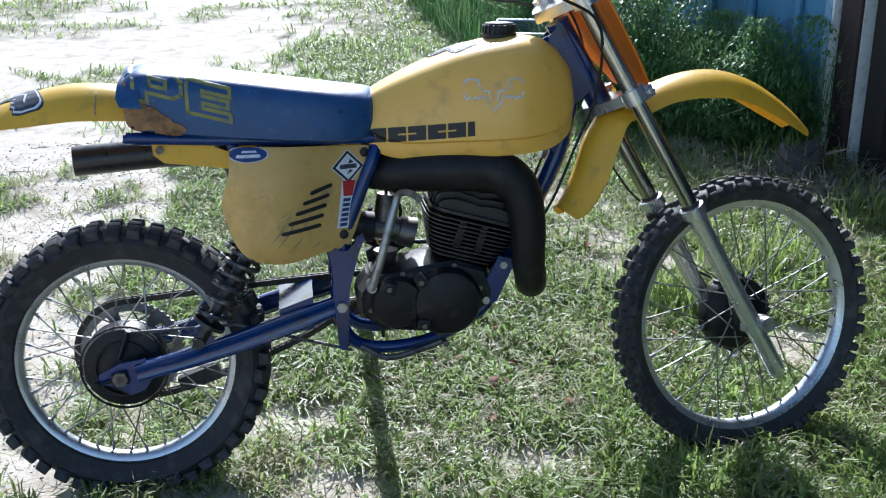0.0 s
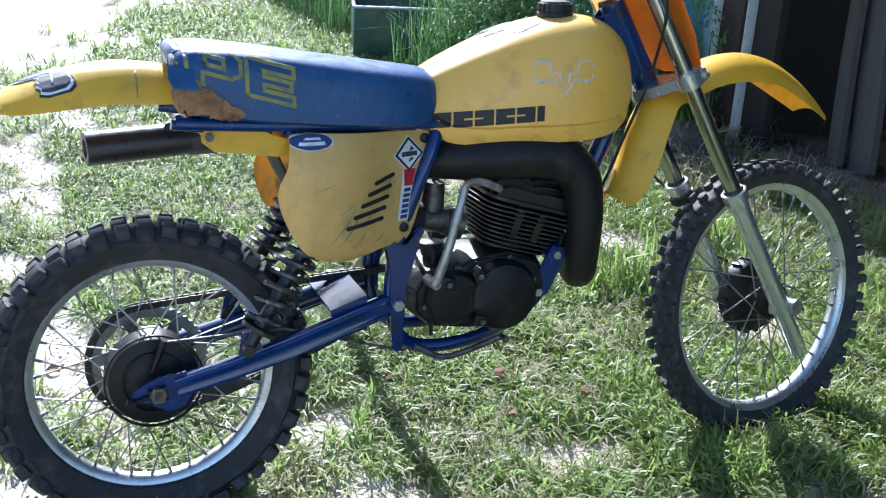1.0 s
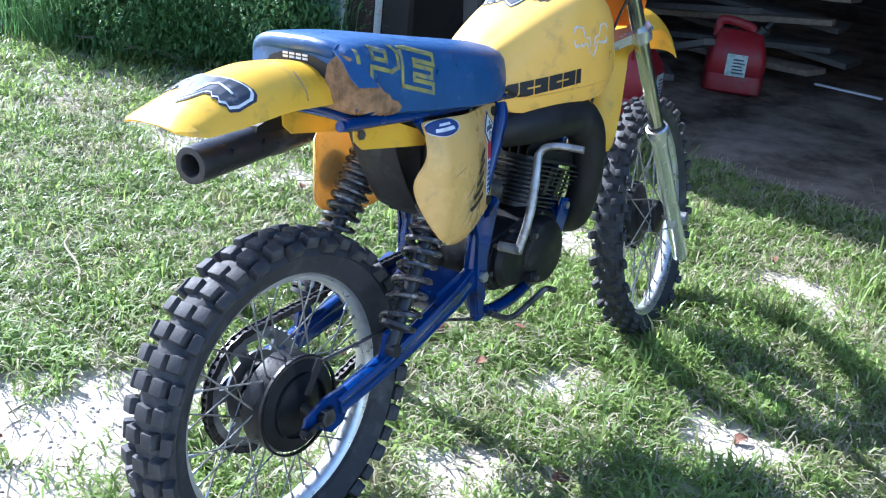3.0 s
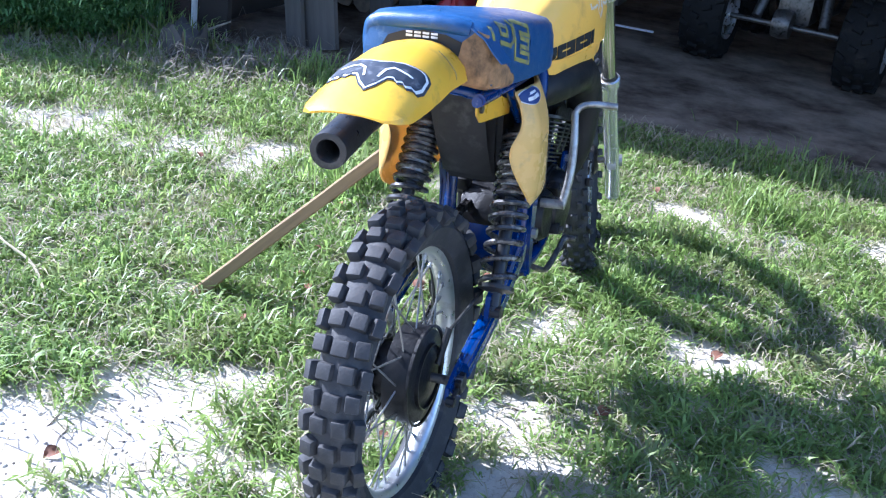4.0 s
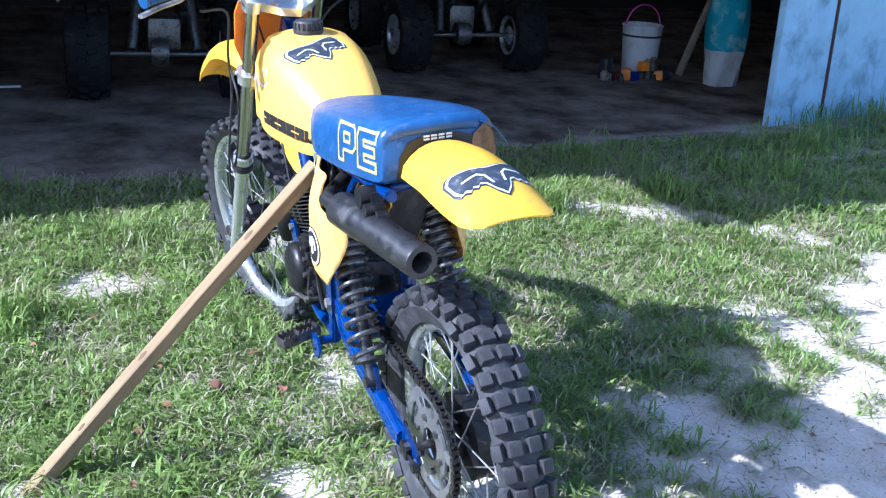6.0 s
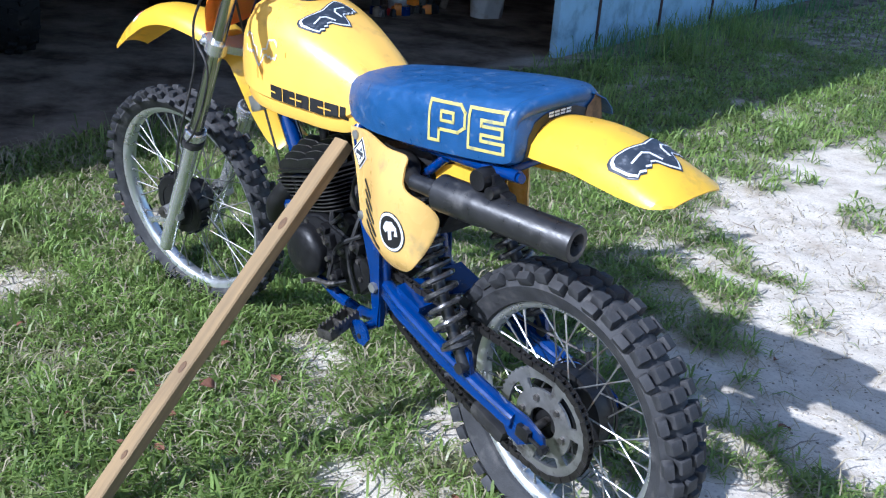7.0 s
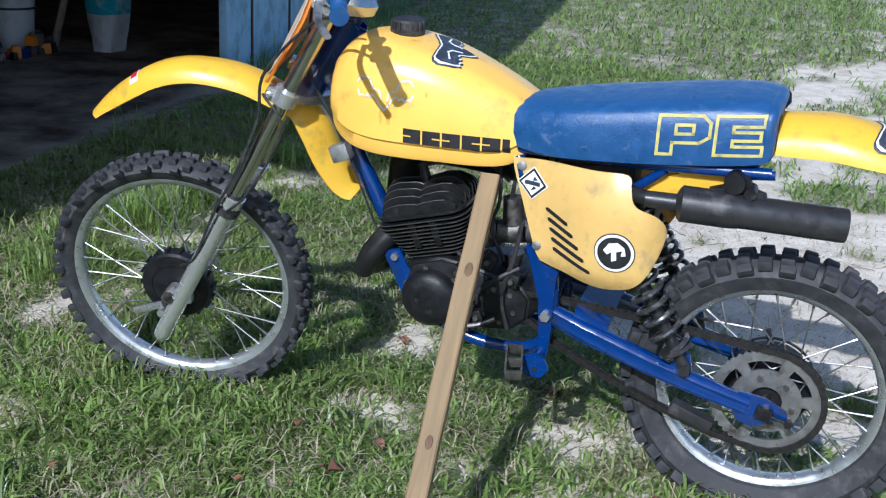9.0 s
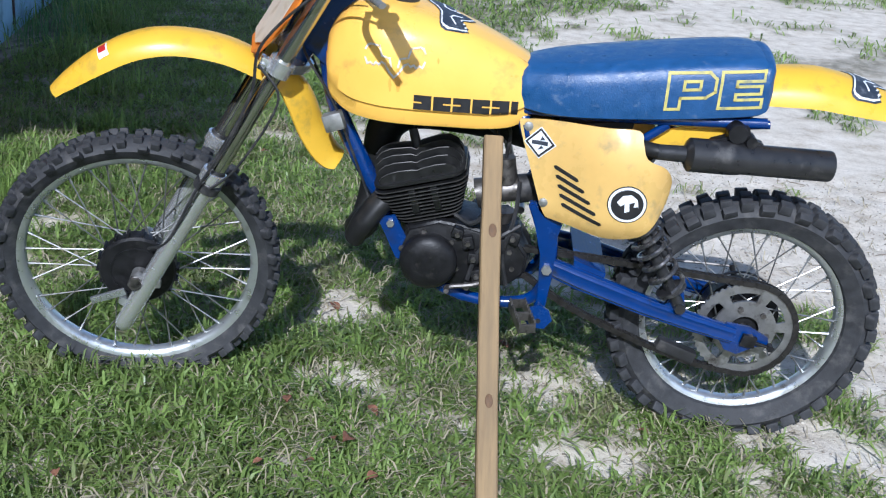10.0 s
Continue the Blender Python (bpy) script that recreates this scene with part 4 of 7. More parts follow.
REAR_ROWS = [[(-0.036, 0.028, 0.031, 0, 16), (0, 0.034, 0.031, 0.08, 0), (0.036, 0.028, 0.031, 0, 16)],
             [(-0.019, 0.030, 0.031, 0, 5), (0.019, 0.030, 0.031, 0, 5), (-0.047, 0.022, 0.035, 0.06, 38), (0.047, 0.022, 0.035, 0.06, 38)]]
FRONT_ROWS = [[(-0.016, 0.017, 0.022, 0, 4), (0.016, 0.017, 0.022, 0, 4), (-0.042, 0.015, 0.024, 0.35, 38), (0.042, 0.015, 0.024, 0.35, 38)],
              [(0, 0.020, 0.022, 0, 0), (-0.030, 0.016, 0.022, 0.05, 20), (0.030, 0.016, 0.022, 0.05, 20)]]
rear_wheel, RB = wheel("rear_wheel", REAR, 0.322, 0.053, 0.240, Matrix(), 44, REAR_ROWS, 36, (0.055, 0.036), 0.0110, "")
front_wheel, FB = wheel("front_wheel", FRONT, 0.338, 0.043, 0.279, STEER, 54, FRONT_ROWS, 36, (0.05, 0.034), 0.0105, "")

# hubs
bm = bmesh.new()
lathe(bm, [(0.0, -0.062), (0.035, -0.062), (0.05, -0.055), (0.088, -0.05), (0.092, -0.04), (0.094, 0.0), (0.066, 0.008), (0.05, 0.014), (0.05, 0.036), (0.064, 0.036), (0.064, 0.044), (0.03, 0.05), (0, 0.05)], RB, 40)
hub = part("hub", bm, M_CASE, rear_wheel, "black drum brake hub")
bm = bmesh.new()
lathe(bm, [(0.093, -0.052), (0.097, -0.052), (0.097, -0.046), (0.093, -0.046)], RB, 40, True)
lathe(bm, [(0.060, -0.060), (0.064, -0.060), (0.064, -0.053), (0.060, -0.053)], RB, 36, True)
part("drum_ring", bm, M_CASE, rear_wheel)
bm = bmesh.new()
lathe(bm, [(0.0, -0.05), (0.03, -0.05), (0.045, -0.042), (0.046, -0.02), (0.05, 0.0), (0.086, 0.012), (0.09, 0.02), (0.09, 0.05), (0.085, 0.056), (0.03, 0.06), (0, 0.06)], FB, 40)
part("hub", bm, M_CASE, front_wheel, "black drum brake hub")
for k in range(18):
    bm = bmesh.new()
    box(bm, (0.008, 0.03, 0.006), FB @ Matrix.Rotation(2 * math.pi * k / 18, 4, "Y") @ Matrix.Translation((0.092, 0.034, 0)), 0)
    part("drum_rib", bm, M_CASE, front_wheel)
bm = bmesh.new()
lathe(bm, [(0.060, 0.0565), (0.064, 0.0565), (0.064, 0.060), (0.060, 0.060)], FB, 36, True)
part("drum_ring", bm, M_CASE, front_wheel)
for b, y0, y1, rr in ((RB, -0.126, 0.122, 0.009), (FB, -0.115, 0.115, 0.010)):
    bm = bmesh.new()
    tube(bm, [(0, y0, 0), (0, y1, 0)], rr, 12)
    for y in (y0 + 0.008, y1 - 0.008):
        lathe(bm, [(0, y - 0.008), (0.017, y - 0.008), (0.017, y + 0.008), (0, y + 0.008)], None, 6)
    part("axle", moved(bm, b), M_STEEL, rear_wheel if b is RB else front_wheel)

# rear sprocket, slotted
def sprocket(bm, m, teeth, r_out, r_in, slots, thick):
    """A toothed ring with slots cut through it."""
    n = teeth * 4
    radii = [r_in, r_out * 0.62, r_out * 0.80, r_out - 0.008]
    def pt(r, k, y):
        a = 2 * math.pi * k / n
        return m @ Vector((r * math.cos(a), y, r * math.sin(a)))
    grid = {}
    for s, y in enumerate((-thick / 2, thick / 2)):
        for j, r in enumerate(radii + [None]):
            for k in range(n):
                rr = r if r else (r_out if k % 4 in (1, 2) else r_out - 0.004)
                grid[s, j, k] = bm.verts.new(pt(rr, k, y))
    period = n / slots
    def cut(j, k):
        return j == 1 and (k % period) / period < 0.70
    for j in range(4):
        for k in range(n):
            k2 = (k + 1) % n
            if cut(j, k):
                bm.faces.new([grid[0, 1, k], grid[0, 1, k2], grid[1, 1, k2], grid[1, 1, k]])
                bm.faces.new([grid[0, 2, k], grid[1, 2, k], grid[1, 2, k2], grid[0, 2, k2]])
                if not cut(j, (k - 1) % n):
                    bm.faces.new([grid[0, 1, k], grid[1, 1, k], grid[1, 2, k], grid[0, 2, k]])
                if not cut(j, k2):
                    bm.faces.new([grid[0, 1, k2], grid[0, 2, k2], grid[1, 2, k2], grid[1, 1, k2]])
                continue
            bm.faces.new([grid[0, j, k], grid[0, j, k2], grid[0, j + 1, k2], grid[0, j + 1, k]])
            bm.faces.new([grid[1, j, k], grid[1, j + 1, k], grid[1, j + 1, k2], grid[1, j, k2]])
    for k in range(n):
        k2 = (k + 1) % n
        bm.faces.new([grid[0, 4, k], grid[0, 4, k2], grid[1, 4, k2], grid[1, 4, k]])
        bm.faces.new([grid[0, 0, k], grid[1, 0, k], grid[1, 0, k2], grid[0, 0, k2]])
bm = bmesh.new()
sprocket(bm, RB @ Matrix.Translation((0, 0.062, 0)), 48, 0.120, 0.034, 6, 0.006)
part("sprocket", bm, M_SPROCKET, rear_wheel, "slotted grey alloy sprocket")
for k in range(6):
    bm = bmesh.new()
    lathe(bm, [(0, 0.065), (0.007, 0.065), (0.007, 0.072), (0, 0.072)], RB @ Matrix.Rotation(2 * math.pi * (k + 0.8) / 6, 4, "Y") @ Matrix.Translation((0.056, 0, 0)), 6)
    part("bolt", bm, M_STEEL, rear_wheel)


def bar(name, pts, r, mat=None, label="", n=0, flat=1.0, seg=12, both=False, parent=None, m=None):
    """One bent tube part, or a mirrored pair of parts."""
    made = []
    for s in ((1, -1) if both else (1,)):
        bm = bmesh.new()
        p = [(x, y * s, z) for x, y, z in pts]
        tube(bm, spline(p, n) if n else p, r, seg, flat=flat)
        made.append(part(name, moved(bm, m) if m else bm, mat or M_BLUE, parent or bike, label))
    return made


# frame
frame_main = bar("down_tube", [(1.012, 0, 0.875), (0.985, 0, 0.74), (0.915, 0, 0.60), (0.862, 0, 0.515)], 0.021, label="blue painted frame tube", n=12)[0]
bar("backbone", [(0.985, 0, 0.99), (0.85, 0, 0.93), (0.62, 0, 0.83), (0.54, 0, 0.79)], 0.02, n=12)
bar("cradle_tube", [(0.872, 0.018, 0.53), (0.845, 0.05, 0.475), (0.80, 0.07, 0.405), (0.70, 0.075, 0.345), (0.60, 0.075, 0.325), (0.515, 0.075, 0.338), (0.478, 0.08, 0.40), (0.476, 0.085, 0.50), (0.505, 0.085, 0.62), (0.562, 0.08, 0.76), (0.57, 0.05, 0.80)], 0.0145, n=44, both=True)
bar("seat_rail", [(0.57, 0.075, 0.80), (0.40, 0.095, 0.805), (0.22, 0.10, 0.812), (0.055, 0.105, 0.822)], 0.012, n=14, both=True)
bar("seat_stay", [(0.49, 0.085, 0.56), (0.40, 0.09, 0.68), (0.26, 0.098, 0.80)], 0.010, n=10, both=True)
bar("rail_loop", [(0.10, 0.10, 0.818), (0.085, 0.05, 0.83), (0.085, -0.05, 0.83), (0.10, -0.10, 0.818)], 0.011, n=12)
bm = bmesh.new()
tube(bm, [HEAD + UPD * 0.19, HEAD - UPD * 0.01], 0.028, 16)
part("head_tube", bm, M_BLUE, bike)
for s in (-1, 1):
    bm = bmesh.new()
    plate(bm, [(1.075, 0.90), (1.02, 0.985), (0.985, 1.03), (0.955, 1.00), (0.97, 0.93), (0.965, 0.87), (0.955, 0.76), (0.975, 0.74), (1.005, 0.84)], 0.005, Matrix.Translation((0, 0.024 * s, 0)))
    part("gusset", bm, M_BLUE, bike)
    # pivot plates
    bm = bmesh.new()
    plate(bm, [(0.540, 0.590), (0.512, 0.535), (0.500, 0.47), (0.496, 0.40), (0.496, 0.335), (0.474, 0.33), (0.468, 0.40), (0.466, 0.46), (0.470, 0.52), (0.446, 0.578), (0.456, 0.588), (0.482, 0.556), (0.502, 0.556), (0.524, 0.598)], 0.022, Matrix.Translation((0, 0.096 * s, 0)))
    bmesh.ops.bevel(bm, geom=[e for e in bm.edges], offset=0.005, segments=2, affect="EDGES")
    part("pivot_plate", bm, M_BLUE, bike)
    peg_y = 0.144 if s > 0 else 0.112
    bm = bmesh.new()
    plate(bm, [(0.515, 0.352), (0.488, 0.362), (0.468, 0.35), (0.458, 0.325), (0.475, 0.302), (0.505, 0.302), (0.525, 0.325)], 0.006, Matrix.Translation((0, peg_y * s, 0)))
    tube(bm, [(0.490, 0.10 * s, 0.338), (0.490, peg_y * s, 0.338)], 0.011, 10)
    if s > 0:
        br = part("peg_bracket", bm, M_BLUE, bike)
    bm = bmesh.new()
    lathe(bm, [(0, 0), (0.006, 0), (0.006, 0.002 * s), (0, 0.002 * s)], Matrix.Translation((0.490, (peg_y + 0.0032) * s, 0.322)), 12)
    if s > 0:
        part("hole", bm, M_BLACK, br)
    bm = bmesh.new()
    lathe(bm, [(0, 0), (0.012, 0), (0.012, 0.010 * s), (0, 0.010 * s)], Matrix.Translation((0.482, 0.107 * s, 0.435)), 6)
    part("pivot_bolt", bm, M_ALLOY, bike)
    if s < 0:
        continue
    # folding foot peg with saw teeth
    bm = bmesh.new()
    mp = Matrix.Translation((0.545, 0.112 * s, 0.352)) @ Matrix.Rotation(radians(14 * s), 4, "Z") @ Matrix.Rotation(radians(-6 * s), 4, "X")
    for dx in (-0.017, 0.017):
        box(bm, (0.005, 0.10, 0.024), mp @ Matrix.Translation((dx, 0.065 * s, 0)), 0.001)
        for k in range(8):
            box(bm, (0.005, 0.007, 0.008), mp @ Matrix.Translation((dx, (0.02 + 0.0125 * k) * s, 0.015)), 0, 0.5)
    for yy in (0.015, 0.065, 0.113):
        box(bm, (0.036, 0.006, 0.022), mp @ Matrix.Translation((0, yy * s, 0)), 0.001)
    part("foot_peg", bm, M_STEEL, bike, "toothed steel foot peg")
bm = bmesh.new()
for z in (0.535, 0.445):
    box(bm, (0.07, 0.11, 0.012), Matrix.Translation((0.83 if z > 0.5 else 0.80, 0, z - 0.02)) @ Matrix.Rotation(radians(60), 4, "Y"), 0.002)
part("engine_mount", bm, M_BLUE, bike)
for s in (-1, 1):
    bm = bmesh.new()
    plate(bm, [(0.875, 0.515), (0.835, 0.525), (0.79, 0.44), (0.80, 0.405), (0.83, 0.42)], 0.006, Matrix.Translation((0, 0.078 * s, 0)))
    part("mount_plate", bm, M_BLUE, bike)
    for x, z in ((0.845, 0.505), (0.805, 0.425)):
        bm = bmesh.new()
        lathe(bm, [(0, 0), (0.009, 0), (0.009, 0.008 * s), (0, 0.008 * s)], Matrix.Translation((x, 0.081 * s, z)), 6)
        part("bolt", bm, M_ALLOY, bike)

# swingarm
def boxbeam(bm, stations):
    """A rectangular beam with eased edges through stations (x, y, z, half height, half width)."""
    rings = []
    for i, (x, y, z, h, w) in enumerate(stations):
        c = min(h, w) * 0.5
        x0, z0 = stations[max(i - 1, 0)][0], stations[max(i - 1, 0)][2]
        x1, z1 = stations[min(i + 1, len(stations) - 1)][0], stations[min(i + 1, len(stations) - 1)][2]
        d = Vector((x1 - x0, 0, z1 - z0)).normalized()
        up = Vector((-d.z, 0, d.x))
        rings.append([Vector((x, y, z)) + up * u + Vector((0, v, 0)) for u, v in ((h * math.copysign(abs(math.cos(q)) ** 0.55, math.cos(q)), w * (1 + 0.10 * math.cos(10 * q)) * math.copysign(abs(math.sin(q)) ** 0.75, math.sin(q))) for q in (2 * math.pi * j / 40 for j in range(40)))])
    loft(bm, rings)


for s in (-1, 1):
    bm = bmesh.new()
    boxbeam(bm, [(0.485, 0.082 * s, 0.436, 0.022, 0.014), (0.40, 0.098 * s, 0.412, 0.025, 0.0155), (0.25, 0.106 * s, 0.366, 0.024, 0.0155), (0.14, 0.108 * s, 0.336, 0.022, 0.0155), (0.055, 0.109 * s, 0.316, 0.021, 0.015), (0.035, 0.109 * s, 0.311, 0.020, 0.014)])
    arm = part("swingarm_beam", bm, M_ARM, bike, "scuffed blue box-section swingarm beam")
    bm = bmesh.new()
    plate(bm, [(0.055, 0.342), (0.0, 0.335), (-0.045, 0.312), (-0.05, 0.29), (-0.02, 0.285), (0.02, 0.262), (0.05, 0.272), (0.065, 0.295)], 0.007, Matrix.Translation((0, 0.109 * s, 0)))
    part("axle_plate", bm, M_BLUE, bike)
    bm = bmesh.new()
    box(bm, (0.034, 0.012, 0.028), Matrix.Translation((0.0, 0.119 * s, 0.303)) @ Matrix.Rotation(radians(-12), 4, "Y"), 0.002)
    tube(bm, [(-0.015, 0.119 * s, 0.300), (-0.062, 0.119 * s, 0.287)], 0.004, 8)
    lathe(bm, [(0, -0.008), (0.009, -0.008), (0.009, 0.008), (0, 0.008)], Matrix.Translation((-0.052, 0.119 * s, 0.29)), 6)
    part("chain_adjuster", bm, M_CASE, bike)
    bm = bmesh.new()
    plate(bm, [(0.205, 0.375), (0.185, 0.415), (0.165, 0.41), (0.155, 0.36)], 0.010, Matrix.Translation((0, 0.112 * s, 0)))
    part("shock_bracket", bm, M_BLUE, bike)
bm = bmesh.new()
rings = []
for y in (-0.095, 0.095):
    rings.append([(0.42, y, 0.458), (0.345, y, 0.432), (0.345, y, 0.425), (0.37, y, 0.375), (0.42, y, 0.385)])
loft(bm, rings)
part("swingarm_bridge", bm, M_BLUE, bike)

# shocks
for s in (-1, 1):
    top, bot = Vector((0.392, 0.098 * s, 0.735)), Vector((0.172, 0.120 * s, 0.378))
    d = (bot - top).normalized()
    L = (bot - top).length
    bm = bmesh.new()
    tube(bm, [top, top + d * 0.05, top + d * 0.05, top + d * 0.19], [0.017, 0.019, 0.027, 0.027], 16)
    tube(bm, [top + d * 0.19, bot], 0.014, 12)
    tube(bm, [bot - d * 0.052, bot - d * 0.050, bot - d * 0.042, bot - d * 0.036, bot], [0.020, 0.036, 0.036, 0.013, 0.012], 20)
    for p in (top, bot):
        tube(bm, [p + Vector((0, -0.018, 0)), p + Vector((0, 0.018, 0))], 0.0125, 14)
    shock = part("shock_absorber", bm, M_SILENCER, bike, "rear shock with black coil spring")
    bm = bmesh.new()
    side = Vector((0, 1, 0))
    side = (side - d * side.dot(d)).normalized()
    o = d.cross(side)
    pts, N = [], 13
    for k in range(N * 14 + 1):
        t = k / (N * 14)
        a = 2 * math.pi * N * (0.55 * t + 0.45 * (1 - (1 - t) ** 2))
        pts.append(top + d * (0.055 + (L - 0.107) * t) + side * 0.0345 * math.cos(a) + o * 0.0345 * math.sin(a))
    tube(bm, pts, 0.0060, 7)
    part("coil_spring", bm, M_SPRING, shock, "glossy black coil spring")
    for k in range(6):
        bm = bmesh.new()
        q = top + d * (0.07 + 0.019 * k)
        tube(bm, [q, q + d * 0.005], 0.0325, 18)
        part("cooling_ring", bm, M_ALLOY, shock)


# ---- engine ----
CT = Matrix.Translation((0.735, 0, 0.44)) @ Matrix.Rotation(radians(16), 4, "Y")       # cylinder axis leans forward
bm = bmesh.new()
rings = []
for y, k in ((-0.085, 0.82), (-0.08, 0.93), (-0.03, 1.0), (0.03, 1.0), (0.08, 0.93), (0.085, 0.82)):
    o = [(0.835, 0.445), (0.815, 0.50), (0.74, 0.525), (0.66, 0.515), (0.60, 0.50), (0.545, 0.49), (0.515, 0.45), (0.52, 0.40), (0.56, 0.365), (0.66, 0.352), (0.76, 0.362), (0.815, 0.395)]
    c = (0.68, 0.43)
    rings.append([(c[0] + (x - c[0]) * k, y, c[1] + (z - c[1]) * k) for x, z in o])
loft(bm, rings)
bmesh.ops.bevel(bm, geom=[e for e in bm.edges if e.calc_length() > 0.03], offset=0.006, segments=2, affect="EDGES")
engine = part("crankcase", bm, M_CASE, bike, "greasy black crankcase")
for s, prof, c in ((1, [(0, 0.0), (0.064, 0.0), (0.067, 0.024), (0.064, 0.034), (0.052, 0.043), (0.03, 0.048), (0.0, 0.049)], (0.752, 0.078, 0.426)),
                   (-1, [(0, 0.0), (0.076, 0.0), (0.078, 0.022), (0.070, 0.038), (0.05, 0.044), (0.0, 0.046)], (0.715, -0.078, 0.432)),
                   (-1, [(0, 0.0), (0.058, 0.0), (0.060, 0.018), (0.052, 0.03), (0.0, 0.034)], (0.605, -0.078, 0.435)),
                   (1, [(0, 0.0), (0.040, 0.0), (0.040, 0.008), (0.03, 0.012), (0.0, 0.014)], (0.60, 0.078, 0.43))):
    bm = bmesh.new()
    lathe(bm, [(r, y * s) for r, y in prof], Matrix.Translation(c), 36)
    cov = part("side_cover", bm, M_CASE, engine, "round black engine cover")
    for k in range(6):
        bm = bmesh.new()
        a = 2 * math.pi * k / 6 + 0.3
        lathe(bm, [(0, 0), (0.006, 0), (0.006, 0.008 * s), (0, 0.008 * s)], Matrix.Translation((c[0] + prof[1][0] * 1.06 * math.cos(a), c[1] + 0.004 * s, c[2] + prof[1][0] * 1.06 * math.sin(a))), 8)
        part("screw", bm, M_STEEL, engine)
# finned barrel and head
def fin_ring(hx, hy, z, t, corner=0.02, n=7):
    pts = []
    for cx, cy, a0 in ((hx - corner, hy - corner, 0), (-hx + corner, hy - corner, 90), (-hx + corner, -hy + corner, 180), (hx - corner, -hy + corner, 270)):
        for k in range(n):
            a = radians(a0 + 90 * k / (n - 1))
            pts.append((cx + corner * math.cos(a), cy + corner * math.sin(a)))
    return [[(x, y, z) for x, y in pts], [(x, y, z + t) for x, y in pts]]


bm = bmesh.new()
lathe(bm, [(0, 0.07), (0.058, 0.07), (0.058, 0.18), (0, 0.18)], CT @ Matrix.Rotation(radians(90), 4, "X"), 30)
barrel = part("cylinder_barrel", bm, M_FIN, engine, "sooty black finned cylinder")
for k in range(10):
    bm = bmesh.new()
    g = 0.066 + 0.0040 * min(k, 8)
    loft(bm, [[CT @ Vector(p) for p in r] for r in fin_ring(g + 0.008, g + 0.004, 0.080 + 0.0100 * k, 0.0036, 0.035)])
    part("fin", bm, M_FIN, barrel)
    # thin pale rim, the sun's highlight on the worn fin edge put in as colour
    bm = bmesh.new()
    edge = [CT @ Vector((x, y, z + 0.0018)) for x, y, z in fin_ring(g + 0.008, g + 0.004, 0.080 + 0.0100 * k, 0.0036, 0.035)[0]]
    tube(bm, edge + edge[:1], 0.0013, 5)
    part("fin_edge", bm, M_EDGE_GLINT, barrel)
bm = bmesh.new()
loft(bm, [[CT @ Vector(p) for p in r] for r in fin_ring(0.106, 0.098, 0.181, 0.007, 0.04)])
head = part("cylinder_head", bm, M_FIN, engine, "black cylinder head with upright fins")
for k in range(9):
    bm = bmesh.new()
    y = -0.084 + 0.021 * k
    e = abs(k - 4) / 4
    hgt, ln = 0.066 - 0.040 * e ** 1.4, 0.102 - 0.014 * e ** 2
    o = [(-ln, 0.222), (ln, 0.222), (ln + 0.002, 0.224 + hgt * 0.35), (ln - 0.006, 0.222 + hgt * 0.72), (ln - 0.022, 0.222 + hgt * 0.93), (ln - 0.045, 0.222 + hgt), (0.012, 0.222 + hgt * 0.92), (0.0, 0.222 + hgt * 0.80), (-0.012, 0.222 + hgt * 0.92),
         (-ln + 0.045, 0.222 + hgt), (-ln + 0.022, 0.222 + hgt * 0.93), (-ln + 0.006, 0.222 + hgt * 0.72), (-ln - 0.002, 0.224 + hgt * 0.35)]
    plate(bm, o, 0.0045, CT @ Matrix.Translation((0, y, -0.036)))
    part("head_fin", bm, M_FIN, head)
    # same painted highlight and wear along the top of each head fin
    bm = bmesh.new()
    tube(bm, [CT @ Vector((x, y, z - 0.036)) for x, z in o[3:-2]], 0.0013, 5)
    part("fin_edge", bm, M_EDGE_GLINT, head)
for s in (-1, 1):
    for x in (-0.028, 0.022):
        bm = bmesh.new()
        box(bm, (0.016, 0.012, 0.065), CT @ Matrix.Translation((x, 0.086 * s, 0.14)) @ Matrix.Rotation(radians(-9 * s), 4, "X"), 0.002)
        part("fin_damper", bm, M_FIN, barrel)
bm = bmesh.new()
tube(bm, [CT @ Vector((0, 0, 0.235)), CT @ Vector((0, 0, 0.28))], [0.012, 0.010], 12)
tube(bm, spline([CT @ Vector((0, 0, 0.28)), (0.78, 0.02, 0.77), (0.68, 0.03, 0.76), (0.60, 0.02, 0.70)], 14), 0.004, 6)
part("spark_plug", bm, M_RUBBER_SMOOTH, head)
# carburettor and intake
bm = bmesh.new()
tube(bm, [(0.655, 0.005, 0.565), (0.62, 0.005, 0.575)], [0.036, 0.032], 18)
tube(bm, [(0.62, 0.005, 0.575), (0.56, 0.005, 0.585)], 0.028, 18)
tube(bm, [(0.59, 0.005, 0.53), (0.59, 0.005, 0.50)], [0.028, 0.02], 14)
tube(bm, [(0.59, 0.005, 0.60), (0.595, 0.005, 0.66)], [0.027, 0.022], 14)
part("carburettor", bm, M_STEEL, engine, "grimy grey carburettor")
bm = bmesh.new()
tube(bm, [(0.56, 0.005, 0.585), (0.53, 0.0, 0.59), (0.50, 0, 0.60), (0.46, 0, 0.61)], [0.034, 0.033, 0.036, 0.045], 18)
part("intake_boot", bm, M_RUBBER_SMOOTH, bike)
for p in ([(0.62, 0.03, 0.74), (0.615, 0.045, 0.66), (0.63, 0.05, 0.60), (0.60, 0.04, 0.52)], [(0.595, 0.01, 0.66), (0.60, 0.02, 0.74), (0.72, 0.03, 0.78)], [(0.585, -0.03, 0.52), (0.57, -0.05, 0.43), (0.575, -0.05, 0.34)]):
    bar("hose", p, 0.0045, M_RUBBER_SMOOTH, n=14, seg=6)
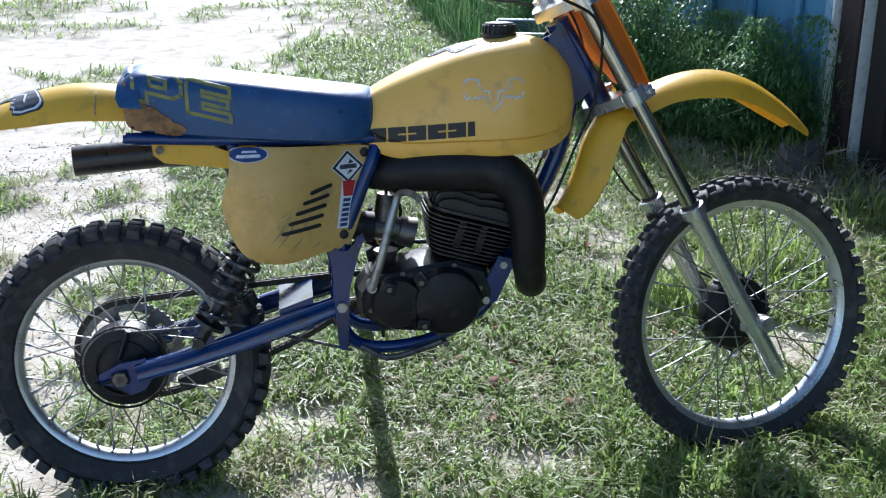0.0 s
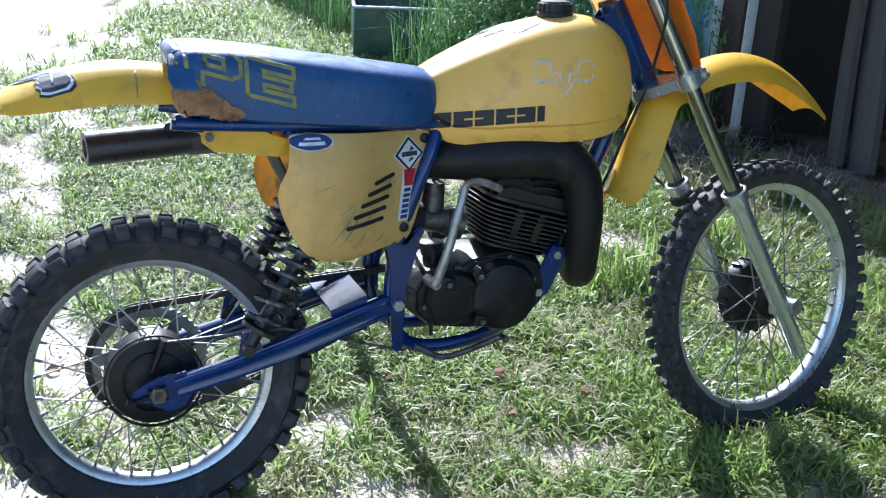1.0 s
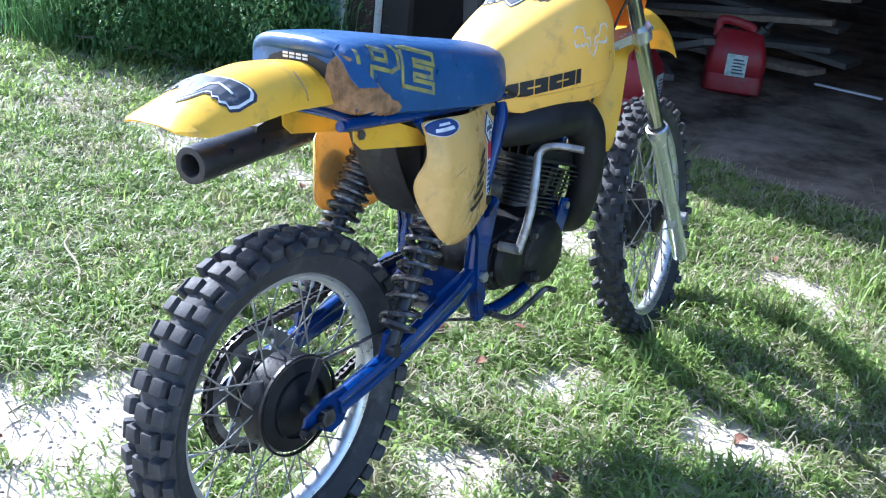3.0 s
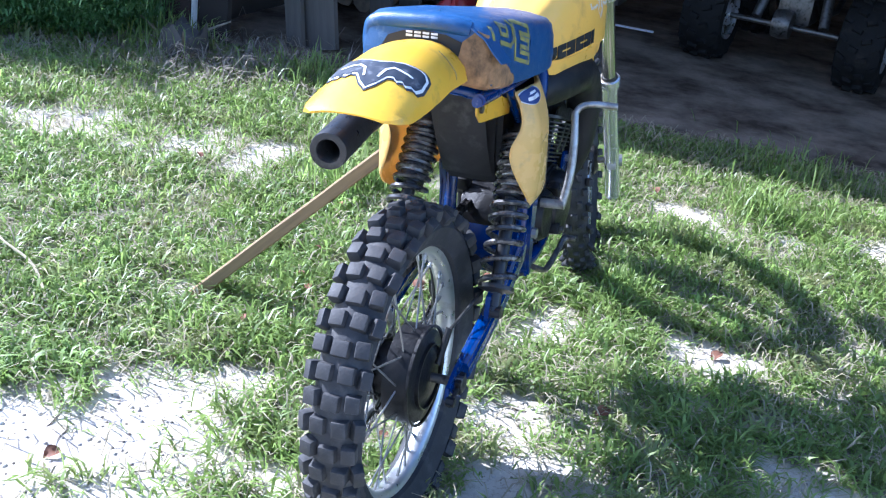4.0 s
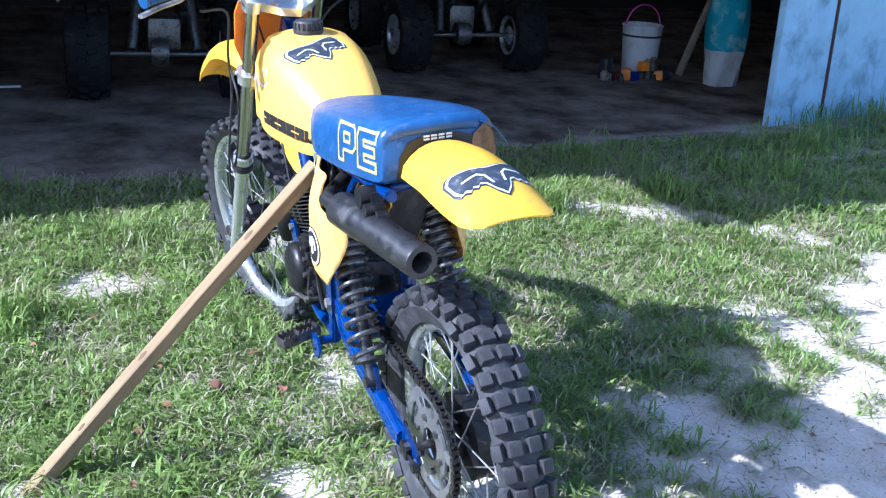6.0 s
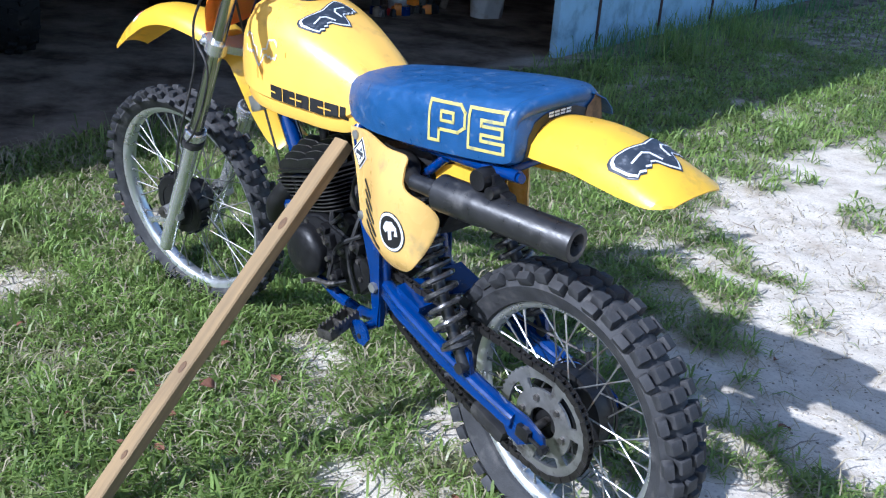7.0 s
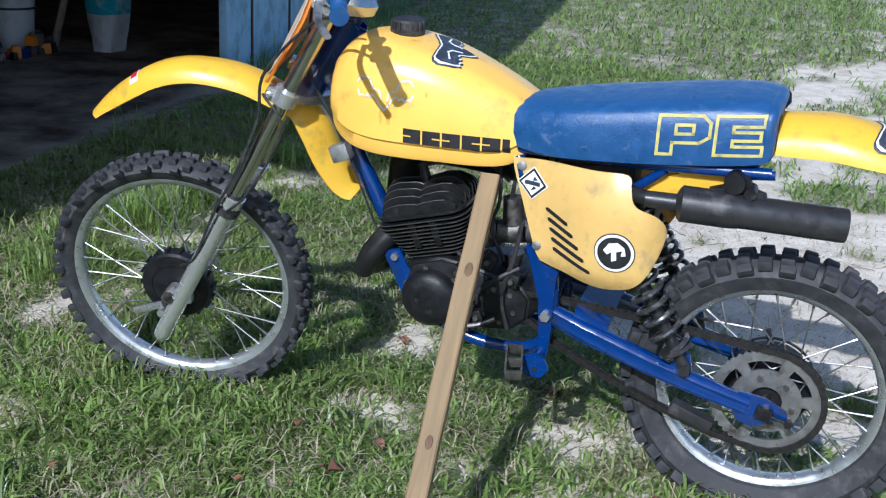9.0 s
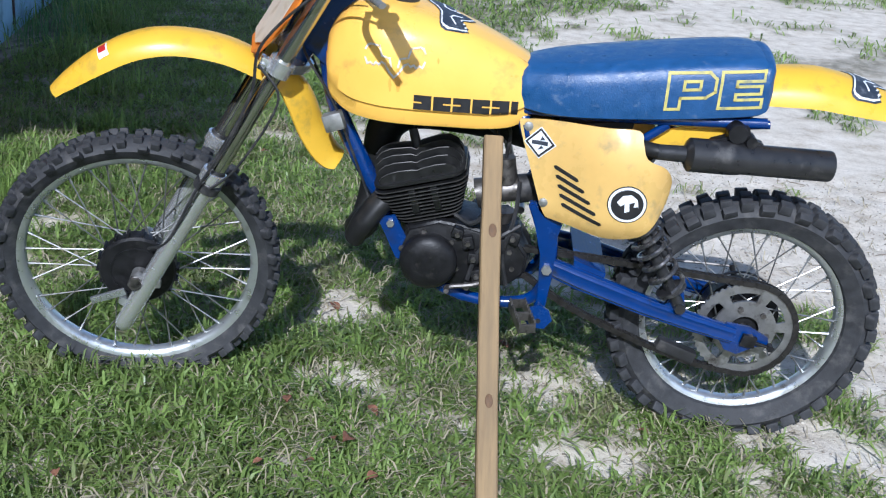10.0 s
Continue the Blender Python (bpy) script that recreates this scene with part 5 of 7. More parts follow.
# fittings and hoses behind the covers
rnd = random.Random(21)
for k, (x, y, z, w) in enumerate(((0.665, 0.088, 0.480, 0.030), (0.650, 0.094, 0.445, 0.024), (0.640, 0.090, 0.400, 0.028), (0.600, 0.092, 0.480, 0.034), (0.565, 0.085, 0.500, 0.030), (0.660, 0.092, 0.372, 0.022), (0.625, 0.070, 0.530, 0.034), (0.690, 0.085, 0.500, 0.022),
                                  (0.655, -0.105, 0.485, 0.028), (0.585, -0.110, 0.475, 0.026), (0.66, -0.112, 0.388, 0.024))):
    bm = bmesh.new()
    box(bm, (w * rnd.uniform(0.8, 1.4), 0.03, w), Matrix.Translation((x, y, z)) @ Matrix.Rotation(rnd.uniform(-0.6, 0.6), 4, "Y"), 0.004, 0.85)
    part("engine_boss", bm, M_CASE, engine)
    bm = bmesh.new()
    sg = 1 if y > 0 else -1
    lathe(bm, [(0, 0), (0.0065, 0), (0.0065, 0.009 * sg), (0, 0.009 * sg)], Matrix.Translation((x, y + 0.014 * sg, z)), 6)
    part("bolt", bm, M_STEEL, engine)
for p in ([(0.55, 0.09, 0.53), (0.60, 0.105, 0.50), (0.64, 0.10, 0.46), (0.66, 0.105, 0.39)], [(0.56, 0.05, 0.62), (0.565, 0.09, 0.55), (0.585, 0.10, 0.46), (0.57, 0.095, 0.38)], [(0.70, 0.06, 0.53), (0.66, 0.09, 0.525), (0.62, 0.09, 0.56)]):
    bar("hose", p, 0.0055, M_RUBBER_SMOOTH, n=14, seg=6)
# kick starter and gear lever
bm = bmesh.new()
tube(bm, [(0.545, -0.105, 0.485), (0.545, -0.158, 0.488)], 0.0105, 14)
tube(bm, spline([(0.545, -0.152, 0.485), (0.565, -0.160, 0.55), (0.585, -0.158, 0.62), (0.605, -0.150, 0.685)], 14), [0.0095] * 10 + [0.0085] * 4, 10)
tube(bm, spline([(0.603, -0.150, 0.68), (0.612, -0.160, 0.695), (0.628, -0.185, 0.70), (0.642, -0.235, 0.698)], 12), 0.0075, 10)
part("kick_starter", bm, M_ALLOY, bike, "bare metal kick-start lever")
bm = bmesh.new()
tube(bm, spline([(0.60, 0.095, 0.40), (0.64, 0.115, 0.385), (0.70, 0.12, 0.375), (0.705, 0.15, 0.378)], 14), 0.006, 8)
part("gear_lever", bm, M_STEEL, bike)
bm = bmesh.new()
tube(bm, spline([(0.52, -0.105, 0.34), (0.58, -0.12, 0.315), (0.66, -0.125, 0.335), (0.70, -0.13, 0.35), (0.705, -0.155, 0.352)], 18), 0.007, 8)
part("brake_pedal", bm, M_STEEL, bike)
bar("brake_rod", [(0.50, -0.095, 0.33), (0.25, -0.085, 0.40), (0.02, -0.085, 0.395)], 0.0035, M_STEEL, seg=6)
bm = bmesh.new()
tube(bm, [(0.02, -0.085, 0.40), (-0.005, -0.075, 0.335)], 0.007, 8)
part("brake_arm", bm, M_CASE, bike)

# expansion chamber, silencer
bm = bmesh.new()
P = spline([(0.815, 0.0, 0.565, 0.026), (0.865, 0.03, 0.54, 0.027), (0.908, 0.045, 0.49, 0.031), (0.925, 0.01, 0.455, 0.034), (0.914, -0.055, 0.455, 0.036), (0.900, -0.092, 0.52, 0.037), (0.895, -0.102, 0.61, 0.040), (0.875, -0.10, 0.685, 0.045),
            (0.82, -0.095, 0.722, 0.048), (0.72, -0.085, 0.728, 0.049), (0.62, -0.06, 0.722, 0.044), (0.53, 0.0, 0.715, 0.034), (0.45, 0.055, 0.735, 0.026), (0.36, 0.104, 0.755, 0.020), (0.32, 0.136, 0.757, 0.0168), (0.292, 0.153, 0.757, 0.0165), (0.275, 0.158, 0.757, 0.0165)], 90)
tube(bm, P, [p[3] for p in P], 18)
pipe = part("expansion_chamber", bm, M_PIPE, bike, "matt black two-stroke exhaust pipe")
bm = bmesh.new()
tube(bm, spline([(0.80, 0.01, 0.585), (0.86, 0.05, 0.555), (0.905, 0.07, 0.50), (0.93, 0.06, 0.452)], 14), [0.024, 0.027, 0.030, 0.033, 0.035, 0.036, 0.036, 0.036, 0.036, 0.036, 0.035, 0.034, 0.033, 0.031], 18, flat=0.75)
part("header_bulge", bm, M_PIPE, bike)
bm = bmesh.new()
a, b = Vector((0.275, 0.158, 0.757)), Vector((-0.096, 0.108, 0.740))
d = b - a
ux = d.normalized()
uy = Vector((0, 1, 0)) - ux * ux.y
uy.normalize()
uz = ux.cross(uy)
loft(bm, [[a + d * t + uy * (r * math.cos(q)) + uz * (r * math.sin(q)) for q in (2 * math.pi * k / 28 for k in range(28))]
          for t, r in ((-0.03, 0.0165), (0.06, 0.0175), (0.13, 0.0180), (0.145, 0.030), (0.16, 0.0365), (0.40, 0.0365), (0.44, 0.0355), (0.47, 0.0335), (0.985, 0.0340), (0.998, 0.0328), (1.0, 0.031), (1.0, 0.0215), (0.992, 0.0195), (0.65, 0.018))], caps=False)
mf = part("silencer", bm, M_SILENCER, bike, "satin black silencer with open end")
bm = bmesh.new()
tube(bm, [b - d * 0.33, b - d * 0.36], [0.0178, 0.0178], 20)
part("silencer_bore", bm, M_BLACK, mf)
bm = bmesh.new()
plate(bm, [(0.055, 0.768), (0.175, 0.768), (0.168, 0.782), (0.140, 0.792), (0.130, 0.818), (0.095, 0.818), (0.085, 0.792), (0.060, 0.784)], 0.024, Matrix.Translation((0, 0.118, 0)))
lathe(bm, [(0, -0.02), (0.02, -0.02), (0.022, 0.0), (0.02, 0.02), (0, 0.02)], Matrix.Translation((0.12, 0.128, 0.806)), 18)
lathe(bm, [(0, -0.02), (0.012, -0.02), (0.012, 0.02), (0, 0.02)], Matrix.Translation((0.088, 0.128, 0.79)), 12)
part("silencer_mount", bm, M_CASE, bike)

# airbox and mud flap
bm = bmesh.new()
rings = [[(x, y * w, z) for x, z in ((0.335, 0.62), (0.325, 0.80), (0.50, 0.78), (0.50, 0.60), (0.42, 0.565), (0.36, 0.575))] for y, w in ((-0.066, 1.0), (0.066, 1.0))]
loft(bm, rings)
bmesh.ops.bevel(bm, geom=list(bm.edges), offset=0.012, segments=2, affect="EDGES")
part("airbox", bm, M_RUBBER_SMOOTH, bike)
bm = bmesh.new()
rings = []
for k in range(8):
    t = k / 7
    rings.append([(0.215 + 0.075 * t * t + 0.03 * t + o, y * (1 - 0.10 * t), 0.84 - 0.240 * t) for y, o in ((-0.058, 0.012), (-0.03, 0.0), (0.03, 0.0), (0.058, 0.012), (0.056, 0.016), (0.03, 0.004), (-0.03, 0.004), (-0.056, 0.016))])
loft(bm, rings)
part("mud_flap", bm, M_RUBBER_SMOOTH, bike, "dusty black inner mud flap")

# chain
def chain_part():
    front, rf, rr = Vector((0.545, 0.062, 0.43)), 0.033, 0.120
    c = Vector((0, 0.062, REAR.z))
    pts = []
    for k in range(24):
        a = radians(95 + 170 * k / 23)
        pts.append(c + Vector((rr * math.cos(a), 0, rr * math.sin(a))))
    low = [(0.12, 0.205), (0.28, 0.262), (0.42, 0.325), (0.53, 0.395)]
    pts += [Vector((x, 0.062, z)) for x, z in spline([(c.x + rr * math.cos(radians(265)) + 0.02, c.z + rr * math.sin(radians(265)) + 0.002)] + low, 30)]
    for k in range(8):
        a = radians(-70 + 150 * k / 7)
        pts.append(front + Vector((rf * math.cos(a), 0, rf * math.sin(a))))
    pts += [Vector((x, 0.062, z)) for x, z in spline([(0.53, 0.462), (0.36, 0.452), (0.18, 0.438), (0.01, 0.424)], 30)]
    seglen = [(pts[(i + 1) % len(pts)] - p).length for i, p in enumerate(pts)]
    total = sum(seglen)
    n = 106
    bm = bmesh.new()
    i, acc = 0, 0.0
    last = None
    for k in range(n + 1):
        want = total * k / n
        while i < len(pts) - 1 and acc + seglen[i] < want:
            acc += seglen[i]
            i += 1
        a, b = pts[i], pts[(i + 1) % len(pts)]
        p = a + (b - a) * min(1, (want - acc) / max(1e-6, seglen[i]))
        if last is not None:
            d = p - last
            m = Matrix.Translation((last + p) / 2) @ Matrix.Rotation(-math.atan2(d.z, d.x), 4, "Y")
            off = 0.0075 if k % 2 else 0.0055
            for s in (-1, 1):
                box(bm, (d.length * 1.45, 0.002, 0.0135), m @ Matrix.Translation((0, off * s, 0)))
            box(bm, (0.008, 0.012, 0.009), m @ Matrix.Translation((d.length / 2, 0, 0)))
        last = p
    part("chain", bm, M_CHAIN, bike, "oily dark steel drive chain")


chain_part()
bm = bmesh.new()
box(bm, (0.10, 0.03, 0.03), Matrix.Translation((0.15, 0.062, 0.232)) @ Matrix.Rotation(radians(-20), 4, "Y"), 0.006)
part("chain_guide", bm, M_RUBBER_SMOOTH, bike)

# ---- fork and front end ----
F0 = Vector((1.116, 0, 0.865))
def along(z):
    """The fork line at height z."""
    return F0 + UPD * ((z - F0.z) / UPD.z)


for s in (-1, 1):
    off = Vector((0, 0.094 * s, 0))
    bm = bmesh.new()
    tube(bm, [along(1.16) + off, along(0.55) + off], 0.0185, 20)
    st = part("stanchion", moved(bm, STEER), M_CHROME, bike, "chromed fork stanchion")
    bm = bmesh.new()
    tube(bm, [along(z) + off for z in (0.612, 0.610, 0.590, 0.588, 0.56, 0.40, 0.30, 0.208, 0.196, 0.188)], [0.0240, 0.029, 0.029, 0.0240, 0.0208, 0.0212, 0.0218, 0.0215, 0.0195, 0.012], 22)
    lg = part("fork_leg", moved(bm, STEER), M_FORK, bike, "dull alloy fork leg")
    bm = bmesh.new()
    tube(bm, [along(0.618) + off, along(0.610) + off], [0.021, 0.024], 18)
    part("dust_seal", moved(bm, STEER), M_RUBBER_SMOOTH, lg)
    bm = bmesh.new()
    lathe(bm, [(0, -0.03), (0.018, -0.03), (0.02, 0.0), (0.018, 0.012), (0, 0.012)], Matrix.Translation(FRONT + Vector((-0.006, 0.094 * s, 0))), 16)
    box(bm, (0.06, 0.026, 0.034), Matrix.Translation(FRONT + Vector((-0.028, 0.094 * s, 0))), 0.006)
    part("axle_clamp", moved(bm, STEER), M_ALLOY, lg)
for z, nm in ((0.865, "lower_clamp"), (1.075, "upper_clamp")):
    bm = bmesh.new()
    c = along(z)
    rot = Matrix.Rotation(math.atan2(-UPD.x, UPD.z) * -1, 4, "Y")
    for s in (-1, 1):
        tube(bm, [c + Vector((0, 0.094 * s, 0)) + UPD * 0.017, c + Vector((0, 0.094 * s, 0)) - UPD * 0.017], 0.029, 20)
        m = Matrix.Translation(c + Vector((0.03, 0.094 * s, 0.006))) @ rot
        box(bm, (0.03, 0.026, 0.030), m, 0.004)
        tube(bm, [c + Vector((0.036, 0.094 * s - 0.022, 0.008)), c + Vector((0.036, 0.094 * s + 0.022, 0.008))], 0.006, 8)
    back = -Vector((UPD.z, 0, -UPD.x)) * 0.045
    rings = []
    for y, w in ((-0.094, 0.018), (-0.04, 0.030), (0, 0.036), (0.04, 0.030), (0.094, 0.018)):
        k = 1 - (abs(y) / 0.094) ** 1.5
        q = c + back * k + Vector((0, y, 0))
        ax = Vector((UPD.z, 0, -UPD.x))
        rings.append([q + ax * w + UPD * 0.012, q + ax * w - UPD * 0.012, q - ax * w - UPD * 0.012, q - ax * w + UPD * 0.012])
    loft(bm, rings)
    part(nm, moved(bm, STEER), M_FORK, bike, "cast alloy fork clamp")


def arch(bm, stations, thick=0.0035, n=11):
    """A fender: stations (x, z, half width, skirt depth) along its crown; returns nothing, fills bm with a thin closed shell."""
    rings = []
    for i, (x, z, w, sk) in enumerate(stations):
        x0, z0 = stations[max(i - 1, 0)][:2]
        x1, z1 = stations[min(i + 1, len(stations) - 1)][:2]
        d = Vector((x1 - x0, 0, z1 - z0)).normalized()
        up = Vector((-d.z, 0, d.x))
        if up.z < 0:
            up = -up
        c = Vector((x, 0, z))
        outr, inr = [], []
        for k in range(n):
            t = -1 + 2 * k / (n - 1)
            y = w * math.copysign(min(1.0, abs(t) * 1.12) , t) if abs(t) < 0.9 else math.copysign(w, t)
            drop = sk * (abs(t) ** 2.6)
            outr.append(c + Vector((0, y, 0)) - up * drop)
            inr.append(c + Vector((0, y * (1 - thick / w), 0)) - up * (drop + (thick if abs(t) < 0.95 else 0.0)))
        rings.append(outr + inr[::-1])
    loft(bm, rings)


bm = bmesh.new()
FS = spline([(1.095, 0.825, 0.055, 0.030), (1.150, 0.853, 0.062, 0.036), (1.22, 0.888, 0.067, 0.042), (1.30, 0.908, 0.070, 0.048), (1.38, 0.910, 0.071, 0.052), (1.45, 0.892, 0.070, 0.052), (1.52, 0.853, 0.066, 0.048), (1.575, 0.810, 0.060, 0.038), (1.612, 0.772, 0.052, 0.024)], 40)
arch(bm, FS)
# the old fender is twisted, its right edge hanging lower
for v in bm.verts:
    v.co.z += 0.17 * v.co.y * min(1.0, max(0.0, (v.co.x - 1.12) / 0.22))
bmesh.ops.recalc_face_normals(bm, faces=bm.faces)
front_bvh = BVHTree.FromBMesh(bm)
ff = part("front_fender", moved(bm, STEER), M_FENDER, bike, "yellow plastic front fender")
bm = bmesh.new()
FL = spline([(1.135, 0.848, 0.060, 0.03), (1.085, 0.826, 0.064, 0.045), (1.045, 0.775, 0.063, 0.056), (1.018, 0.705, 0.060, 0.056), (0.988, 0.645, 0.056, 0.050), (0.968, 0.622, 0.052, 0.034)], 24)
rings = []
for i, (x, z, w, sk) in enumerate(FL):
    x1, z1 = FL[min(i + 1, len(FL) - 1)][:2]
    x0, z0 = FL[max(i - 1, 0)][:2]
    d = Vector((x1 - x0, 0, z1 - z0)).normalized()
    nrm = Vector((-d.z, 0, d.x))
    if nrm.x < 0:
        nrm = -nrm
    c = Vector((x, 0, z))
    a, b = [], []
    for k in range(9):
        t = -1 + 2 * k / 8
        a.append(c + Vector((0, w * t, 0)) + nrm * (sk * abs(t) ** 2.2 - 0.0))
        b.append(c + Vector((0, w * t * 0.94, 0)) + nrm * (sk * abs(t) ** 2.2 + 0.0035))
    rings.append(a + b[::-1])
loft(bm, rings)
part("front_mud_flap", moved(bm, STEER), M_FENDER, bike, "yellow fender tail behind the fork")

bm = bmesh.new()
RS = spline([(0.20, 0.868, 0.070, 0.03), (0.10, 0.905, 0.080, 0.055), (0.03, 0.920, 0.084, 0.066), (-0.05, 0.925, 0.089, 0.068), (-0.12, 0.915, 0.092, 0.064), (-0.18, 0.898, 0.092, 0.054), (-0.23, 0.878, 0.089, 0.038), (-0.252, 0.867, 0.080, 0.024), (-0.264, 0.860, 0.062, 0.012)], 44)
arch(bm, RS, n=13)
bmesh.ops.recalc_face_normals(bm, faces=bm.faces)
rear_bvh = BVHTree.FromBMesh(bm)
rf = part("rear_fender", bm, M_FENDER, bike, "yellow plastic rear fender with black stickers")
for s in (-1, 1):
    bm = bmesh.new()
    plate(bm, [(0.10, 0.826), (0.104, 0.782), (0.125, 0.764), (0.30, 0.742), (0.31, 0.765), (0.20, 0.805), (0.10, 0.84)], 0.004, Matrix.Translation((0, 0.086 * s, 0)))
    part("fender_side", bm, M_FENDER, bike)
    bm = bmesh.new()
    lathe(bm, [(0, 0), (0.009, 0), (0.009, 0.005 * s), (0, 0.005 * s)], Matrix.Translation((0.118, 0.089 * s, 0.792)), 6)
    part("bolt", bm, M_STEEL, bike)
    bm = bmesh.new()
    tube(bm, [(0.105, 0.10 * s, 0.812), (0.048, 0.104 * s, 0.820)], 0.0095, 14)
    part("rail_end", bm, M_BLUE, bike)

FENDER_CRACKS = [(-0.006, 0.868, 0.912), (0.105, 0.842, 0.900)]

# ---- tank ----
def half_ring(x, zb, zt, wb, wm, wr, zr, wt):
    """One cross-section of the tank from keel to crown and round; right half then left half."""
    wb = max(wb, wm - 0.014)
    h = [(0.0, zb), (wb * 0.8, zb), (wb, zb + 0.003), (wm - 0.009, zb + 0.014), (wm - 0.007, zb + 0.036), (wm + 0.001, zb + 0.042), (wm, (zb + zr) / 2), ((wm + wr) / 2 + 0.003, zr - 0.03), (wr + 0.002, zr - 0.004), (wr - 0.010, zr + 0.010),
         ((wr + wt) / 2, (zr + zt) / 2 + 0.006), (wt, zt - 0.005), (wt * 0.5, zt), (0.0, zt + 0.002)]
    return [(x, -y, z) for y, z in h] + [(x, y, z) for y, z in h[-2:0:-1]]


TS = spline([
    # x, keel, crown, keel half, side half, ridge half, ridge height, crown half
    (0.552, 0.792, 0.880, 0.060, 0.088, 0.068, 0.858, 0.036),
    (0.562, 0.774, 0.894, 0.066, 0.092, 0.074, 0.870, 0.040),
    (0.600, 0.756, 0.916, 0.074, 0.102, 0.084, 0.890, 0.044),
    (0.660, 0.752, 0.944, 0.082, 0.116, 0.097, 0.914, 0.054),
    (0.730, 0.755, 0.972, 0.086, 0.130, 0.109, 0.940, 0.060),
    (0.800, 0.756, 0.993, 0.088, 0.139, 0.117, 0.957, 0.066),
    (0.870, 0.758, 1.003, 0.088, 0.140, 0.117, 0.965, 0.068),
    (0.920, 0.762, 1.000, 0.082, 0.130, 0.108, 0.959, 0.064),
    (0.950, 0.768, 0.990, 0.070, 0.118, 0.097, 0.949, 0.056),
    (0.973, 0.779, 0.974, 0.054, 0.106, 0.086, 0.936, 0.046),
    (0.990, 0.792, 0.952, 0.046, 0.094, 0.076, 0.922, 0.040),
    (1.000, 0.810, 0.934, 0.038, 0.080, 0.064, 0.910, 0.034),
    (1.004, 0.846, 0.918, 0.030, 0.066, 0.052, 0.900, 0.028)], 50)
bm = bmesh.new()
loft(bm, [half_ring(*t) for t in TS])
bmesh.ops.recalc_face_normals(bm, faces=bm.faces)
tank_bvh = BVHTree.FromBMesh(bm)
tank = part("fuel_tank", bm, M_TANK, bike, "scuffed yellow plastic fuel tank", 45)
bm = bmesh.new()
lathe(bm, [(0, 0.0), (0.037, 0.0), (0.038, 0.010), (0.034, 0.012), (0.034, 0.028), (0.030, 0.033), (0.019, 0.035), (0, 0.035)], Matrix.Translation((0.851, 0, 0.998)) @ Matrix.Rotation(radians(90), 4, "X"), 36)
cap = part("filler_cap", bm, M_RUBBER_SMOOTH, tank, "black ribbed filler cap")
for k in range(18):
    bm = bmesh.new()
    a = 2 * math.pi * k / 18
    box(bm, (0.004, 0.005, 0.018), Matrix.Translation((0.851 + 0.035 * math.cos(a), 0.035 * math.sin(a), 1.018)) @ Matrix.Rotation(a, 4, "Z"), 0.001)
    part("rib", bm, M_RUBBER_SMOOTH, tank)

# ---- seat ----
def seat_ring(x, zb, zt, w, crown):
    h = [(0.0, zb), (w * 0.9, zb), (w, zb + 0.006), (w + 0.002, zb + 0.03), (w, zt - 0.035), (w - 0.006, zt - 0.012), (w - 0.018, zt - 0.001), (w * 0.5, zt + crown * 0.7), (0.0, zt + crown)]
    return [(x, -y, z) for y, z in h] + [(x, y, z) for y, z in h[-2:0:-1]]


SS = spline([(0.058, 0.868, 0.936, 0.110, 0.004), (0.066, 0.845, 0.948, 0.117, 0.006), (0.10, 0.834, 0.953, 0.122, 0.007), (0.20, 0.821, 0.943, 0.125, 0.008), (0.32, 0.809, 0.926, 0.126, 0.008), (0.44, 0.801, 0.908, 0.124, 0.009),
             (0.51, 0.798, 0.898, 0.112, 0.010), (0.555, 0.801, 0.892, 0.099, 0.010), (0.578, 0.806, 0.886, 0.091, 0.010), (0.592, 0.822, 0.874, 0.080, 0.008)], 44)
bm = bmesh.new()
loft(bm, [[(x - 0.012 * max(0.0, (x - 0.5) / 0.09) + 0.15 * y * max(0.0, (x - 0.5) / 0.09), y, z) for x, y, z in seat_ring(*t)] for t in SS])
bmesh.ops.recalc_face_normals(bm, faces=bm.faces)
seat_bvh = BVHTree.FromBMesh(bm)
seat = part("seat", bm, M_SEAT, bike, "worn blue vinyl seat, torn at the rear", 50)
bm = bmesh.new()
tube(bm, spline([(0.070, -0.078, 0.938), (0.064, -0.050, 0.944), (0.063, 0, 0.946), (0.070, 0.088, 0.939), (0.074, 0.107, 0.915), (0.076, 0.104, 0.85)], 40), 0.015, 12)
part("rolled_edge", bm, M_SEAT, seat)


